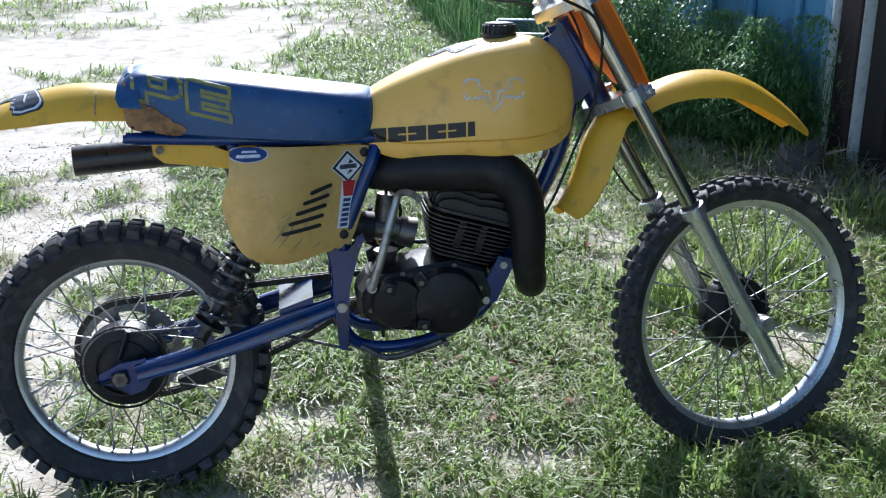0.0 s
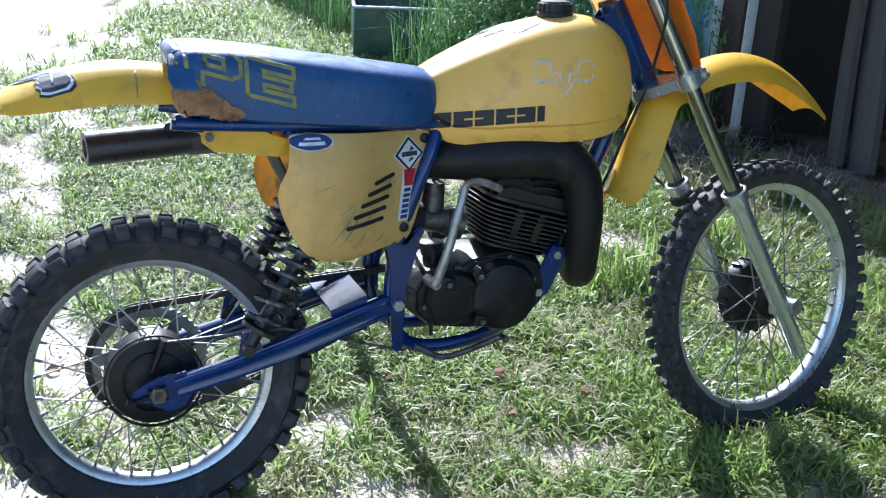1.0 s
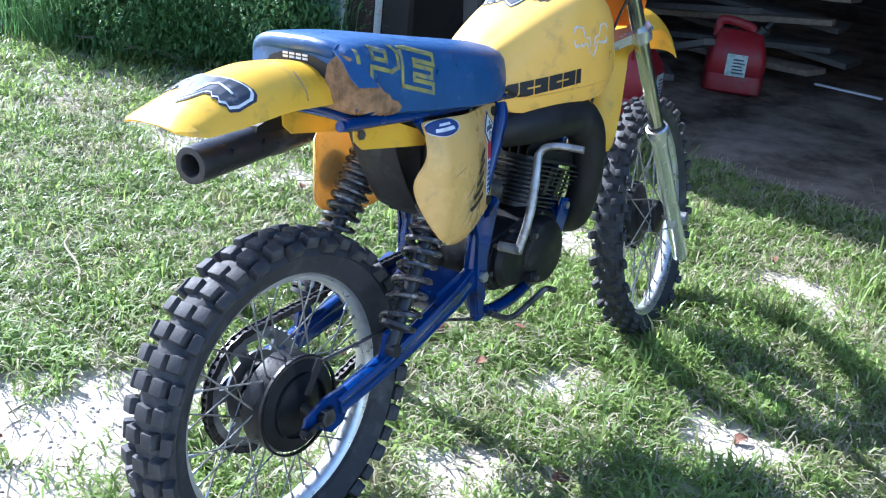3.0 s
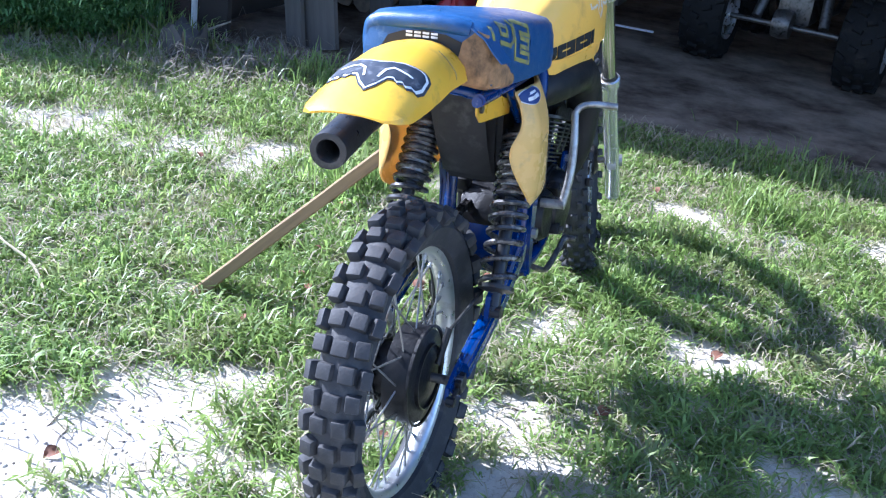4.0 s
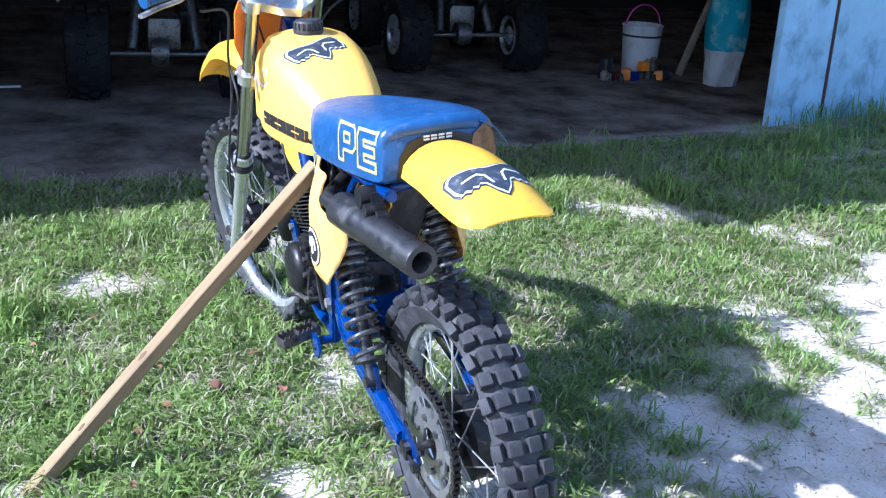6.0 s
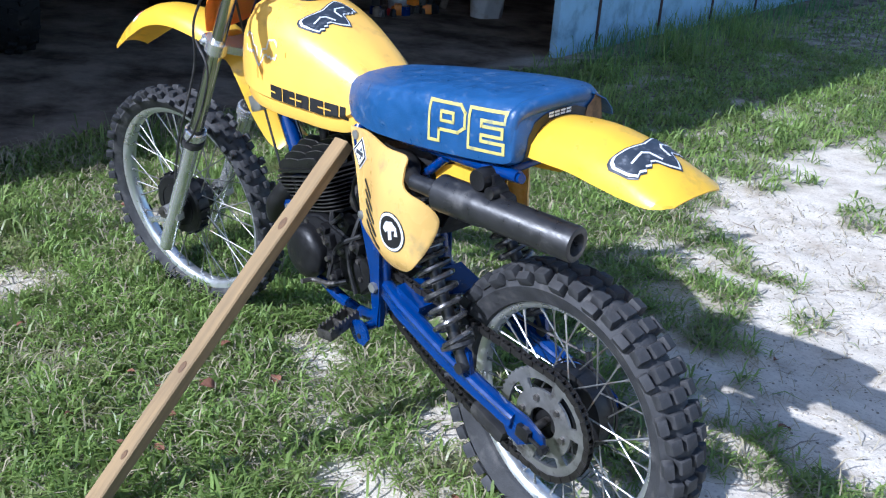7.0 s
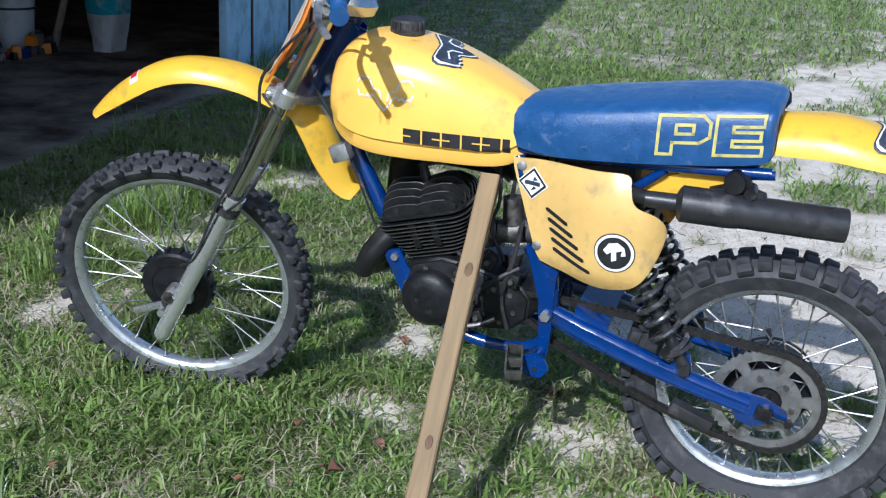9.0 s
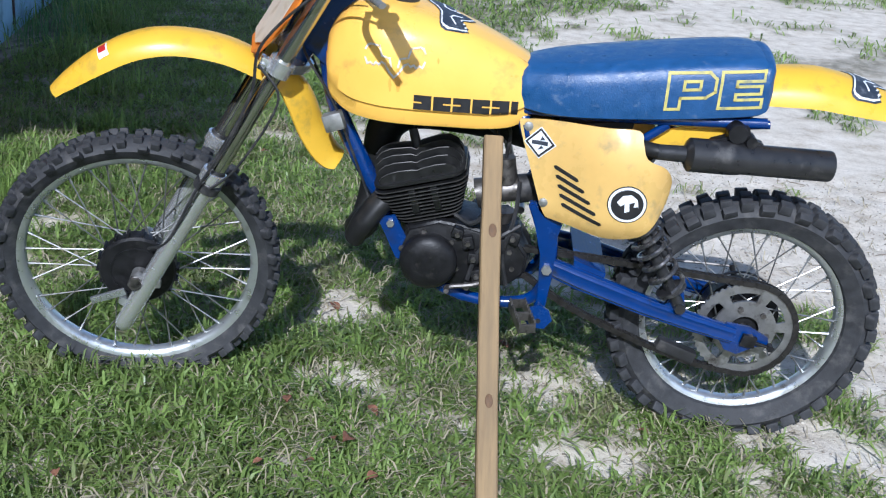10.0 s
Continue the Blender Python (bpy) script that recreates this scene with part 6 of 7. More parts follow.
# ---- stickers and print, laid on the surfaces ----
def decal(name, outline, origin, u, v, mat, bvh, parent, lift=0.0012, m=None, cuts=3, label="", solid=True):
    """A printed shape: a 2D outline spanned by u and v at origin, laid on the surface behind it."""
    origin, u, v = Vector(origin), Vector(u).normalized(), Vector(v).normalized()
    n = u.cross(v).normalized()
    bm = bmesh.new()
    for ring in (outline if isinstance(outline[0], list) else [outline]):
        bm.faces.new([bm.verts.new(origin + u * a + v * b) for a, b in ring])
    bmesh.ops.remove_doubles(bm, verts=bm.verts, dist=1e-6)
    bmesh.ops.triangulate(bm, faces=list(bm.faces))
    for _ in range(cuts):
        long = [e for e in bm.edges if e.calc_length() > 0.007]
        if not long:
            break
        bmesh.ops.subdivide_edges(bm, edges=long, cuts=1)
        bmesh.ops.triangulate(bm, faces=[q for q in bm.faces if len(q.verts) > 3])
    lost = []
    for w in bm.verts:
        hit = bvh.ray_cast(w.co + n * 0.12, -n, 1.0)
        if hit[0] is None or abs(hit[1].dot(n)) < 0.2:
            lost.append(w)
        else:
            w.co = hit[0] + (hit[1] if hit[1].dot(n) > 0 else -hit[1]) * lift
    bmesh.ops.delete(bm, geom=lost, context="VERTS")
    bmesh.ops.remove_doubles(bm, verts=bm.verts, dist=1e-5)
    if solid:
        r = bmesh.ops.extrude_face_region(bm, geom=list(bm.faces))
        bmesh.ops.translate(bm, vec=n * 0.0006, verts=[g for g in r["geom"] if isinstance(g, bmesh.types.BMVert)])
    ob = part(name, moved(bm, m) if m else bm, mat, parent, label, 60)
    return ob


def strip(pts, w, closed=True):
    """Outline pieces of a stroke along pts: one four-cornered piece per side."""
    out = []
    n = len(pts)
    for i in range(n if closed else n - 1):
        a, b = Vector((*pts[i], 0)), Vector((*pts[(i + 1) % n], 0))
        d = (b - a).normalized()
        o = Vector((-d.y, d.x, 0)) * (w / 2)
        a, b = a - d * w / 2, b + d * w / 2
        out.append([(q.x, q.y) for q in (a - o, b - o, b + o, a + o)])
    return out


def scaled(pts, k, c=(0, 0)):
    return [(c[0] + (x - c[0]) * k, c[1] + (y - c[1]) * k) for x, y in pts]


# winged badge: half outline, mirrored
BADGE_X = (0.0, 0.012, 0.022, 0.030, 0.036, 0.043, 0.049, 0.056, 0.063, 0.068)
BADGE_LOW = (-0.043, -0.030, -0.013, -0.010, -0.016, -0.012, -0.018, -0.013, -0.016, -0.004)
BADGE_TOP = (0.019, 0.021, 0.023, 0.025, 0.026, 0.027, 0.028, 0.029, 0.026, 0.017)


def badge_shape(size, grow):
    """The winged badge as a run of upright quads, grown on all sides by a margin."""
    pts = []
    for x, lo, hi in zip(BADGE_X, BADGE_LOW, BADGE_TOP):
        pts.append((size * x + grow * x / 0.068, size * lo * 1.12 - grow * (1.35 if x < 0.02 else 1.0), size * hi * 1.12 + grow))
    out = []
    for (xa, la, ha), (xb, lb, hb) in zip(pts, pts[1:]):
        for sg in (1, -1):
            out.append([(sg * xa, la), (sg * xb, lb), (sg * xb, hb), (sg * xa, ha)])
    return out


def badge(origin, u, v, size, bvh, parent, m=None, edge=M_WHITE, fill=M_CHAR, plain=False):
    if not plain:
        decal("sticker_edge", badge_shape(size, 0.0075), origin, u, v, fill, bvh, parent, 0.0010, m)
        decal("sticker_outline", badge_shape(size, 0.0040), origin, u, v, edge, bvh, parent, 0.0019, m)
        decal("sticker_fill", badge_shape(size, 0.0005), origin, u, v, fill, bvh, parent, 0.0028, m)
        for s in (-1, 1):
            for pc in strip([(s * 0.052 * size, 0.004 * size), (s * 0.026 * size, 0.009 * size), (s * 0.016 * size, 0.001), (s * 0.011 * size, -0.020 * size)], 0.0036 * size, False):
                decal("sticker_line", pc, origin, u, v, edge, bvh, parent, 0.0037, m)
    else:
        for s in (-1, 1):
            low = [(s * x * size, y * size) for x, y in zip(BADGE_X, BADGE_LOW)]
            top = [(s * x * size, y * size) for x, y in zip(BADGE_X[4:], BADGE_TOP[4:])]
            brow = [(s * 0.036 * size, 0.026 * size), (s * 0.030 * size, 0.004 * size), (s * 0.012 * size, 0.0), (s * 0.008 * size, -0.018 * size)]
            for line in (low, top, brow):
                for pc in strip(line, 0.0044 * size, False):
                    decal("sticker_line", pc, origin, u, v, fill, bvh, parent, 0.0010, m)


badge((0.712, 0.014, 1.05), (0.30, -0.95, 0.12), (0.88, 0.30, 0.38), 1.02, tank_bvh, tank)
badge((-0.186, -0.006, 0.98), (0.08, -1, 0), (0.95, 0.08, 0.33), 1.06, rear_bvh, rf)
badge((0.815, -0.2, 0.905), (1, 0, 0), (0, 0.1, 1), 0.92, tank_bvh, tank, fill=M_LILAC, plain=True)
badge((0.85, 0.2, 0.91), (-1, 0, 0), (0, -0.1, 1), 0.92, tank_bvh, tank, fill=M_LILAC, plain=True)


def blocks(n, width, height):
    """Plain upright blocks with a short slit, standing for a maker's mark."""
    out = []
    pitch = width / (n - 0.6)
    for k in range(n):
        x0, w = -width / 2 + k * pitch, pitch * (0.90 if k < n - 1 else 0.36)
        q = lambda a, b: (x0 + w * a, -height / 2 + b * height)
        if k == n - 1:
            out.append([q(0, 0), q(1, 0), q(1, 1), q(0, 1)])
            continue
        lo, hi = 0.43, 0.55
        out += [[q(0, 0), q(1, 0), q(1, lo), q(0, lo)], [q(0, hi), q(1, hi), q(1, 1), q(0, 1)]]
        out.append([q(0.0, lo), q(0.55, lo), q(0.55, hi), q(0.0, hi)] if k % 2 else [q(0.45, lo), q(1, lo), q(1, hi), q(0.45, hi)])
    return out


for s, mx, mz, slope in ((-1, 0.664, 0.814, 0.073), (1, 0.694, 0.811, -0.042)):
    for pc in blocks(6, 0.224, 0.031):
        decal("maker_mark_block", pc, (mx, 0.2 * s, mz), (-s, 0, slope), (0, 0, 1), M_BLACK, tank_bvh, tank, 0.0012)

for k, (sx, sz, w, h) in enumerate(((0.842, 0.862, 0.010, 0.052), (0.858, 0.850, 0.006, 0.030), (0.760, 0.905, 0.004, 0.012), (0.905, 0.925, 0.005, 0.010))):
    decal("rust_stain", [(-w * 0.6, 0.0), (0.0, -h * 0.55), (w * 0.5, -h * 0.5), (w * 0.7, 0.0), (w * 0.2, h * 0.45), (-w * 0.3, h * 0.4)], (sx, 0.2, sz), (-1, 0, 0), (0, 0, 1), M_STAIN, tank_bvh, tank, 0.0006)

# model letters on the seat sides: hollow outlines, right side in the shade-darkened print
LET_P = [(0.0, 0.0), (0.022, 0.0), (0.022, 0.024), (0.062, 0.024), (0.076, 0.036), (0.076, 0.064), (0.064, 0.078), (0.0, 0.078)]
LET_P_IN = [(0.026, 0.042), (0.052, 0.042), (0.052, 0.060), (0.026, 0.060)]
LET_E = [(0.0, 0.0), (0.082, 0.0), (0.082, 0.018), (0.030, 0.018), (0.030, 0.030), (0.078, 0.030), (0.078, 0.047), (0.030, 0.047), (0.030, 0.058), (0.082, 0.058), (0.082, 0.078), (0.0, 0.078)]
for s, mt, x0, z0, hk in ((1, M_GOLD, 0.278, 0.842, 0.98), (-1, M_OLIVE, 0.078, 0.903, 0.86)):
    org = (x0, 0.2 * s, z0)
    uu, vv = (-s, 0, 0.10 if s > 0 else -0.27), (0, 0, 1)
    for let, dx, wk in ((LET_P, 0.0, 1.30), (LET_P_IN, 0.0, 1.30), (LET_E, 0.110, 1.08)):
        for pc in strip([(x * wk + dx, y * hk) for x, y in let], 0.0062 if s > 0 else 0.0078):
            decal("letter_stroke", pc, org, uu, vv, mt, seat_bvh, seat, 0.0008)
# torn corner showing foam, right rear
decal("torn_foam", [(-0.002, 0.052), (0.010, 0.066), (0.022, 0.056), (0.034, 0.060), (0.050, 0.050), (0.060, 0.052), (0.074, 0.036), (0.088, 0.030), (0.096, 0.020), (0.112, 0.016), (0.124, 0.004), (0.110, -0.006), (0.060, -0.012), (-0.002, -0.012)],
      (0.058, -0.2, 0.838), (1, 0, -0.03), (0, 0, 1), M_FOAM, seat_bvh, seat, 0.003, label="torn cover showing brown foam")
decal("torn_foam", [(0.050, -0.015), (0.118, -0.03), (0.118, 0.065), (0.095, 0.075), (0.07, 0.055), (0.062, 0.02)], (-0.05, 0.0, 0.865), (0, -1, 0), (0, 0, 1), M_FOAM, seat_bvh, seat, 0.003)
decal("rear_recess", [(-0.090, -0.03), (-0.084, 0.02), (-0.068, 0.046), (-0.04, 0.056), (0.0, 0.060), (0.04, 0.056), (0.068, 0.046), (0.084, 0.02), (0.090, -0.03)], (-0.05, 0.0, 0.872), (0, -1, 0), (0, 0, 1), M_BLACK, seat_bvh, seat, 0.0015)
# loose flap of torn vinyl at the right rear corner
bm = bmesh.new()
loft(bm, [[(x, y, z), (x + 0.045, y - 0.006, z - 0.004), (x + 0.045, y - 0.006, z - 0.0065), (x, y, z - 0.0025)] for x, y, z in ((0.052, -0.085, 0.945), (0.046, -0.112, 0.930), (0.044, -0.130, 0.908), (0.052, -0.142, 0.892))])
part("torn_flap", bm, M_SEAT, seat)
for k in range(4):
    for z in (-0.0045, 0.0015):
        decal("brand_tag_block", [(-0.030 + 0.0155 * k, z), (-0.018 + 0.0155 * k, z), (-0.018 + 0.0155 * k, z + 0.0038), (-0.030 + 0.0155 * k, z + 0.0038)], (-0.05, 0.004, 0.924), (0, -1, 0), (0, 0, 1), M_WHITE, seat_bvh, seat, 0.003)


for lx, za, zb in FENDER_CRACKS:
    decal("fender_crack", [(-0.0014, za - 0.89), (0.0014, za - 0.89), (0.0022, zb - 0.89), (-0.0004, zb - 0.89)], (lx, -0.2, 0.89), (1, 0, 0), (0, 0, 1), M_SCUFF, rear_bvh, rf, 0.0008)


# ---- side panels ----
def side_panel(s):
    o = [(0.555, 0.783), (0.575 if s > 0 else 0.556, 0.772), (0.548, 0.69), (0.508, 0.582), (0.485, 0.566), (0.44, 0.560), (0.38, 0.546), (0.33, 0.548), (0.29, 0.565), (0.262, 0.600), (0.243, 0.650), (0.240, 0.690)] + ([(0.256, 0.735), (0.262, 0.775), (0.275, 0.797)] if s < 0 else [(0.262, 0.722), (0.302, 0.742), (0.314, 0.770), (0.325, 0.795)]) + [(0.40, 0.793)]
    fine = []
    n = len(o)
    for i in range(n):
        a, b, c, d = (o[(i + k - 1) % n] for k in range(4))
        for t in (0, 0.25, 0.5, 0.75):
            fine.append(tuple(0.5 * (2 * b[j] + (c[j] - a[j]) * t + (2 * a[j] - 5 * b[j] + 4 * c[j] - d[j]) * t * t + (3 * b[j] - a[j] - 3 * c[j] + d[j]) * t ** 3) for j in range(2)))

    def bulge(x, z):
        u = min(1, max(0, (0.56 - x) / 0.22))
        y = (0.109 if s > 0 else 0.088) + 0.070 * (u * u * (3 - 2 * u)) - 0.10 * (z - 0.60) * (1 - u)
        k = max(0, 0.30 - x) / 0.06
        y -= 0.040 * k * k
        y -= 0.035 * max(0.0, (z - 0.70) / 0.1) ** 2 * u
        y -= 0.02 * max(0.0, (0.60 - z) / 0.05) ** 2
        return y
    bm = bmesh.new()
    f = bm.faces.new([bm.verts.new((x, 0, z)) for x, z in fine])
    bmesh.ops.triangulate(bm, faces=[f])
    for _ in range(4):
        long = [e for e in bm.edges if e.calc_length() > 0.018]
        if long:
            bmesh.ops.subdivide_edges(bm, edges=long, cuts=1)
            bmesh.ops.triangulate(bm, faces=[q for q in bm.faces if len(q.verts) > 3])
    bmesh.ops.beautify_fill(bm, faces=bm.faces, edges=bm.edges)
    for v in bm.verts:
        v.co.y = s * bulge(v.co.x, v.co.z)
    bmesh.ops.recalc_face_normals(bm, faces=bm.faces)
    bvh = BVHTree.FromBMesh(bm)
    r = bmesh.ops.extrude_face_region(bm, geom=list(bm.faces))
    bmesh.ops.translate(bm, vec=(0, -0.004 * s, 0), verts=[g for g in r["geom"] if isinstance(g, bmesh.types.BMVert)])
    p = part("side_panel", bm, M_PANEL, bike, "faded yellow side number panel with stickers", 50)
    uu, vv = (-s, 0, 0), (0, 0, 1)
    Y = 0.3 * s
    # louvre slots, stepped
    for k in range(5):
        if s < 0:
            x0, z0, x1, z1 = 0.426 - 0.0158 * k, 0.696 - 0.020 * k, 0.468 - 0.0068 * k, 0.708 - 0.0205 * k
        else:
            x0, z0, x1, z1 = 0.490 - 0.006 * k, 0.690 - 0.0200 * k, 0.442 - 0.0145 * k, 0.672 - 0.0220 * k
        d2 = Vector((x1 - x0, z1 - z0)).normalized()
        o2 = Vector((-d2.y, d2.x)) * 0.0042
        e = [Vector((x0, z0)) - d2 * 0.004, Vector((x0, z0)) - o2, Vector((x1, z1)) - o2, Vector((x1, z1)) + d2 * 0.004, Vector((x1, z1)) + o2, Vector((x0, z0)) + o2]
        pts = [((q.x - 0.45) * -s, q.y - 0.65) for q in e]
        decal("louvre_slot", pts, (0.45, Y, 0.65), uu, vv, M_BLACK, bvh, p, 0.0012)
    dia = [(0.036, 0), (0, 0.036), (-0.036, 0), (0, -0.036)]
    dx, dz = (0.506, 0.742) if s < 0 else (0.528, 0.735)
    k = 1.02 if s < 0 else 0.98
    for sc, mt, lf in ((1.0, M_WHITE, 0.001), (0.92, M_BLACK, 0.0019), (0.74, M_WHITE, 0.0028)):
        decal("diamond_sticker", scaled(dia, sc * k), (dx, Y, dz), uu, vv, mt, bvh, p, lf)
    for pc in ([(-0.018, -0.004), (0.018, -0.004), (0.018, 0.005), (-0.018, 0.005)], [(-0.004, -0.016), (0.010, -0.010), (0.004, -0.005)], [(0.0, 0.006), (0.012, 0.008), (0.004, 0.016)]):
        decal("sticker_mark", scaled(pc, k), (dx, Y, dz), uu, vv, M_CHAR, bvh, p, 0.0037)
    for x, z in ((0.543, 0.770), (0.492, 0.598)) if s < 0 else ((0.556, 0.768), (0.508, 0.604)):
        bm = bmesh.new()
        lathe(bm, [(0, 0), (0.010, 0), (0.010, 0.004 * s), (0.004, 0.006 * s), (0, 0.006 * s)], Matrix.Translation((x, s * bulge(x, z), z)), 14)
        part("screw", bm, M_ALLOY if s > 0 else M_CASE, p)
    if s < 0:
        for sx, sz, ln, wd, an in ((0.330, 0.585, 0.075, 0.0030, 52), (0.350, 0.578, 0.085, 0.0045, 58), (0.375, 0.572, 0.055, 0.0025, 50), (0.395, 0.600, 0.060, 0.0022, 64), (0.345, 0.640, 0.050, 0.0016, 35), (0.420, 0.575, 0.030, 0.0030, 40), (0.300, 0.690, 0.045, 0.0014, 20)):
            c, q = math.cos(radians(an)), math.sin(radians(an))
            decal("scuff_mark", [(-wd * q, wd * c), (ln * 0.5 * c, ln * 0.5 * q - wd * 0.2), (ln * c, ln * q), (ln * 0.55 * c + wd * q, ln * 0.55 * q - wd * c)], (sx, Y, sz), uu, vv, M_SCUFF, bvh, p, 0.0008)
        ov = [(0.040 * math.cos(t), 0.0145 * math.sin(t)) for t in (2 * math.pi * j / 26 for j in range(26))]
        for sc, mt, lf in ((1.06, M_WHITE, 0.001), (0.98, M_BLUEPRINT, 0.0019)):
            decal("oval_sticker", scaled(ov, sc), (0.300, Y, 0.783), uu, vv, mt, bvh, p, lf)
        for pc in ([(-0.024, -0.007), (0.026, -0.006), (0.024, 0.000), (-0.022, -0.001)], [(-0.014, 0.003), (0.018, 0.003), (0.016, 0.007), (-0.010, 0.007)]):
            decal("sticker_mark", pc, (0.300, Y, 0.783), uu, vv, M_WHITE, bvh, p, 0.0028)
        st = [(-0.014, -0.052), (0.010, -0.052), (0.026, 0.050), (-0.004, 0.050)]
        decal("strip_sticker", st, (0.494, Y, 0.664), (1, 0, 0), (0.05, 0, 1), M_WHITE, bvh, p, 0.001)
        decal("sticker_mark", [(-0.001, 0.016), (0.019, 0.016), (0.0245, 0.049), (-0.003, 0.049)], (0.494, Y, 0.664), (1, 0, 0), (0.05, 0, 1), M_REDPRINT, bvh, p, 0.0019)
        for j in range(6):
            z0 = -0.048 + 0.0105 * j
            sh = (z0 + 0.05) * 0.13
            decal("sticker_mark", [(-0.009 + sh, z0), (0.007 + sh, z0), (0.008 + sh, z0 + 0.007), (-0.008 + sh, z0 + 0.007)], (0.494, Y, 0.664), (1, 0, 0), (0.05, 0, 1), M_BLUEPRINT, bvh, p, 0.0019)
        decal("sticker_mark", [(0.021, -0.006), (0.028, -0.006), (0.034, 0.034), (0.027, 0.034)], (0.494, Y, 0.664), (1, 0, 0), (0.05, 0, 1), M_CHAR, bvh, p, 0.0015)
    else:
        ci = [(0.040 * math.cos(t), 0.040 * math.sin(t)) for t in (2 * math.pi * j / 30 for j in range(30))]
        for sc, mt, lf in ((1.06, M_BLACK, 0.001), (1.0, M_WHITE, 0.0019), (0.86, M_BLACK, 0.0028)):
            decal("round_sticker", scaled(ci, sc), (0.333, Y, 0.640), uu, vv, mt, bvh, p, lf)
        decal("sticker_mark", [(-0.022, 0.004), (-0.012, 0.020), (0.006, 0.024), (0.020, 0.014), (0.024, -0.002), (0.014, -0.004), (0.016, 0.008), (0.004, 0.004), (0.006, -0.014), (-0.004, -0.018), (-0.006, 0.002), (-0.014, -0.004)], (0.333, Y, 0.640), uu, vv, M_WHITE, bvh, p, 0.0037)


side_panel(-1)
side_panel(1)

# ---- number plate, handlebar and controls ----
bm = bmesh.new()
c0 = Vector((1.078, 0, 0.995))
nx = Vector((UPD.z, 0, -UPD.x))
o = [(-0.085, -0.13), (-0.05, -0.15), (0.05, -0.15), (0.085, -0.13), (0.118, -0.05), (0.125, 0.06), (0.10, 0.115), (0.06, 0.13), (-0.06, 0.13), (-0.10, 0.115), (-0.125, 0.06), (-0.118, -0.05)]
rings = []
for off in (0.0, 0.004):
    rings.append([c0 + Vector((0, y, 0)) + UPD * z + nx * (off + 0.03 - 1.6 * y * y) for y, z in o])
loft(bm, rings)
plate_ob = part("number_plate", moved(bm, STEER), M_ORANGE, bike, "orange front number plate")
# cream layer over the orange plate, sun glare on its face given as colour
bm = bmesh.new()
loft(bm, [[c0 + Vector((0, y * 0.86, 0)) + UPD * z * 0.86 + nx * (off + 0.03 - 1.6 * (y * 0.86) ** 2) for y, z in o] for off in (0.0045, 0.0058)])
part("plate_face", moved(bm, STEER), M_PALE, plate_ob, "pale cream layer standing for glare on the plate")
BAR = spline([(0.908, -0.40, 1.152), (0.942, -0.27, 1.158), (0.995, -0.13, 1.17), (1.02, -0.06, 1.135), (1.02, 0.06, 1.135), (0.995, 0.13, 1.17), (0.942, 0.27, 1.158), (0.908, 0.40, 1.152)], 50)
bm = bmesh.new()
tube(bm, BAR, 0.0115, 12)
hb = part("handlebar", moved(bm, STEER), M_STEEL, bike, "bent steel handlebar")
bm = bmesh.new()
tube(bm, [(0.995, -0.13, 1.17), (0.995, 0.13, 1.17)], 0.008, 10)
part("crossbar", moved(bm, STEER), M_STEEL, hb)
for s in (-1, 1):
    a, b = Vector((0.907, 0.405 * s, 1.152)), Vector((0.938, 0.285 * s, 1.157))
    bm = bmesh.new()
    n = 26
    pts, rr = [], []
    for k in range(n + 1):
        t = k / n
        pts.append(a + (b - a) * t)
        rr.append(0.0185 if t < 0.04 or t > 0.93 else (0.0165 if k % 2 else 0.0145))
    rr[-1] = 0.026
    rr[-2] = 0.026
    tube(bm, pts, rr, 14)
    part("grip", moved(bm, STEER), M_SEAT, hb, "ribbed blue rubber grip")
    bm = bmesh.new()
    tube(bm, [a + (b - a) * 1.3 + Vector((0, 0, -0.016)), a + (b - a) * 1.3 + Vector((0, 0, 0.016))], 0.017, 12)
    part("lever_perch", moved(bm, STEER), M_ALLOY, hb)
    bm = bmesh.new()
    tube(bm, spline([tuple(a + (b - a) * 1.3 + Vector((0.025, 0, -0.004))), (0.98, 0.285 * s, 1.125), (0.96, 0.35 * s, 1.12), (0.93, 0.41 * s, 1.115)], 14), 0.006, 8, flat=1.4)
    part("lever", moved(bm, STEER), M_ALLOY, hb)
for s in (-1, 1):
    bm = bmesh.new()
    tube(bm, [along(1.075) + Vector((-0.03, 0.045 * s, 0.02)), along(1.075) + Vector((-0.07, 0.045 * s, 0.075))], 0.014, 12)
    part("bar_riser", moved(bm, STEER), M_FORK, bike)


def cable(pts, r=0.0032, n=30, steer=False, mat=None):
    bm = bmesh.new()
    tube(bm, spline(pts, n), r, 6)
    part("cable", moved(bm, STEER) if steer else bm, mat or M_RUBBER_SMOOTH, bike)


cable([(0.91, 0.27, 1.10), (1.02, 0.16, 1.06), (1.15, 0.125, 0.93), (1.175, 0.125, 0.82), (1.23, 0.13, 0.70), (1.30, 0.125, 0.58), (1.37, 0.11, 0.44), (1.42, 0.08, 0.40)], 0.0035, 44, True)
cable([(0.91, -0.27, 1.10), (1.04, -0.13, 1.03), (1.06, -0.05, 0.88), (1.015, -0.045, 0.76), (0.955, -0.04, 0.62), (0.86, -0.05, 0.50)], 0.0035, 40)
cable([(0.93, 0.22, 1.12), (1.03, 0.10, 1.05), (1.06, 0.05, 0.9), (0.99, 0.06, 0.78), (0.94, 0.06, 0.66), (0.88, 0.055, 0.50)], 0.003, 40)
cable([(1.16, 0.122, 0.88), (1.12, 0.135, 0.80), (1.21, 0.13, 0.64), (1.285, 0.12, 0.57)], 0.003, 24, True)
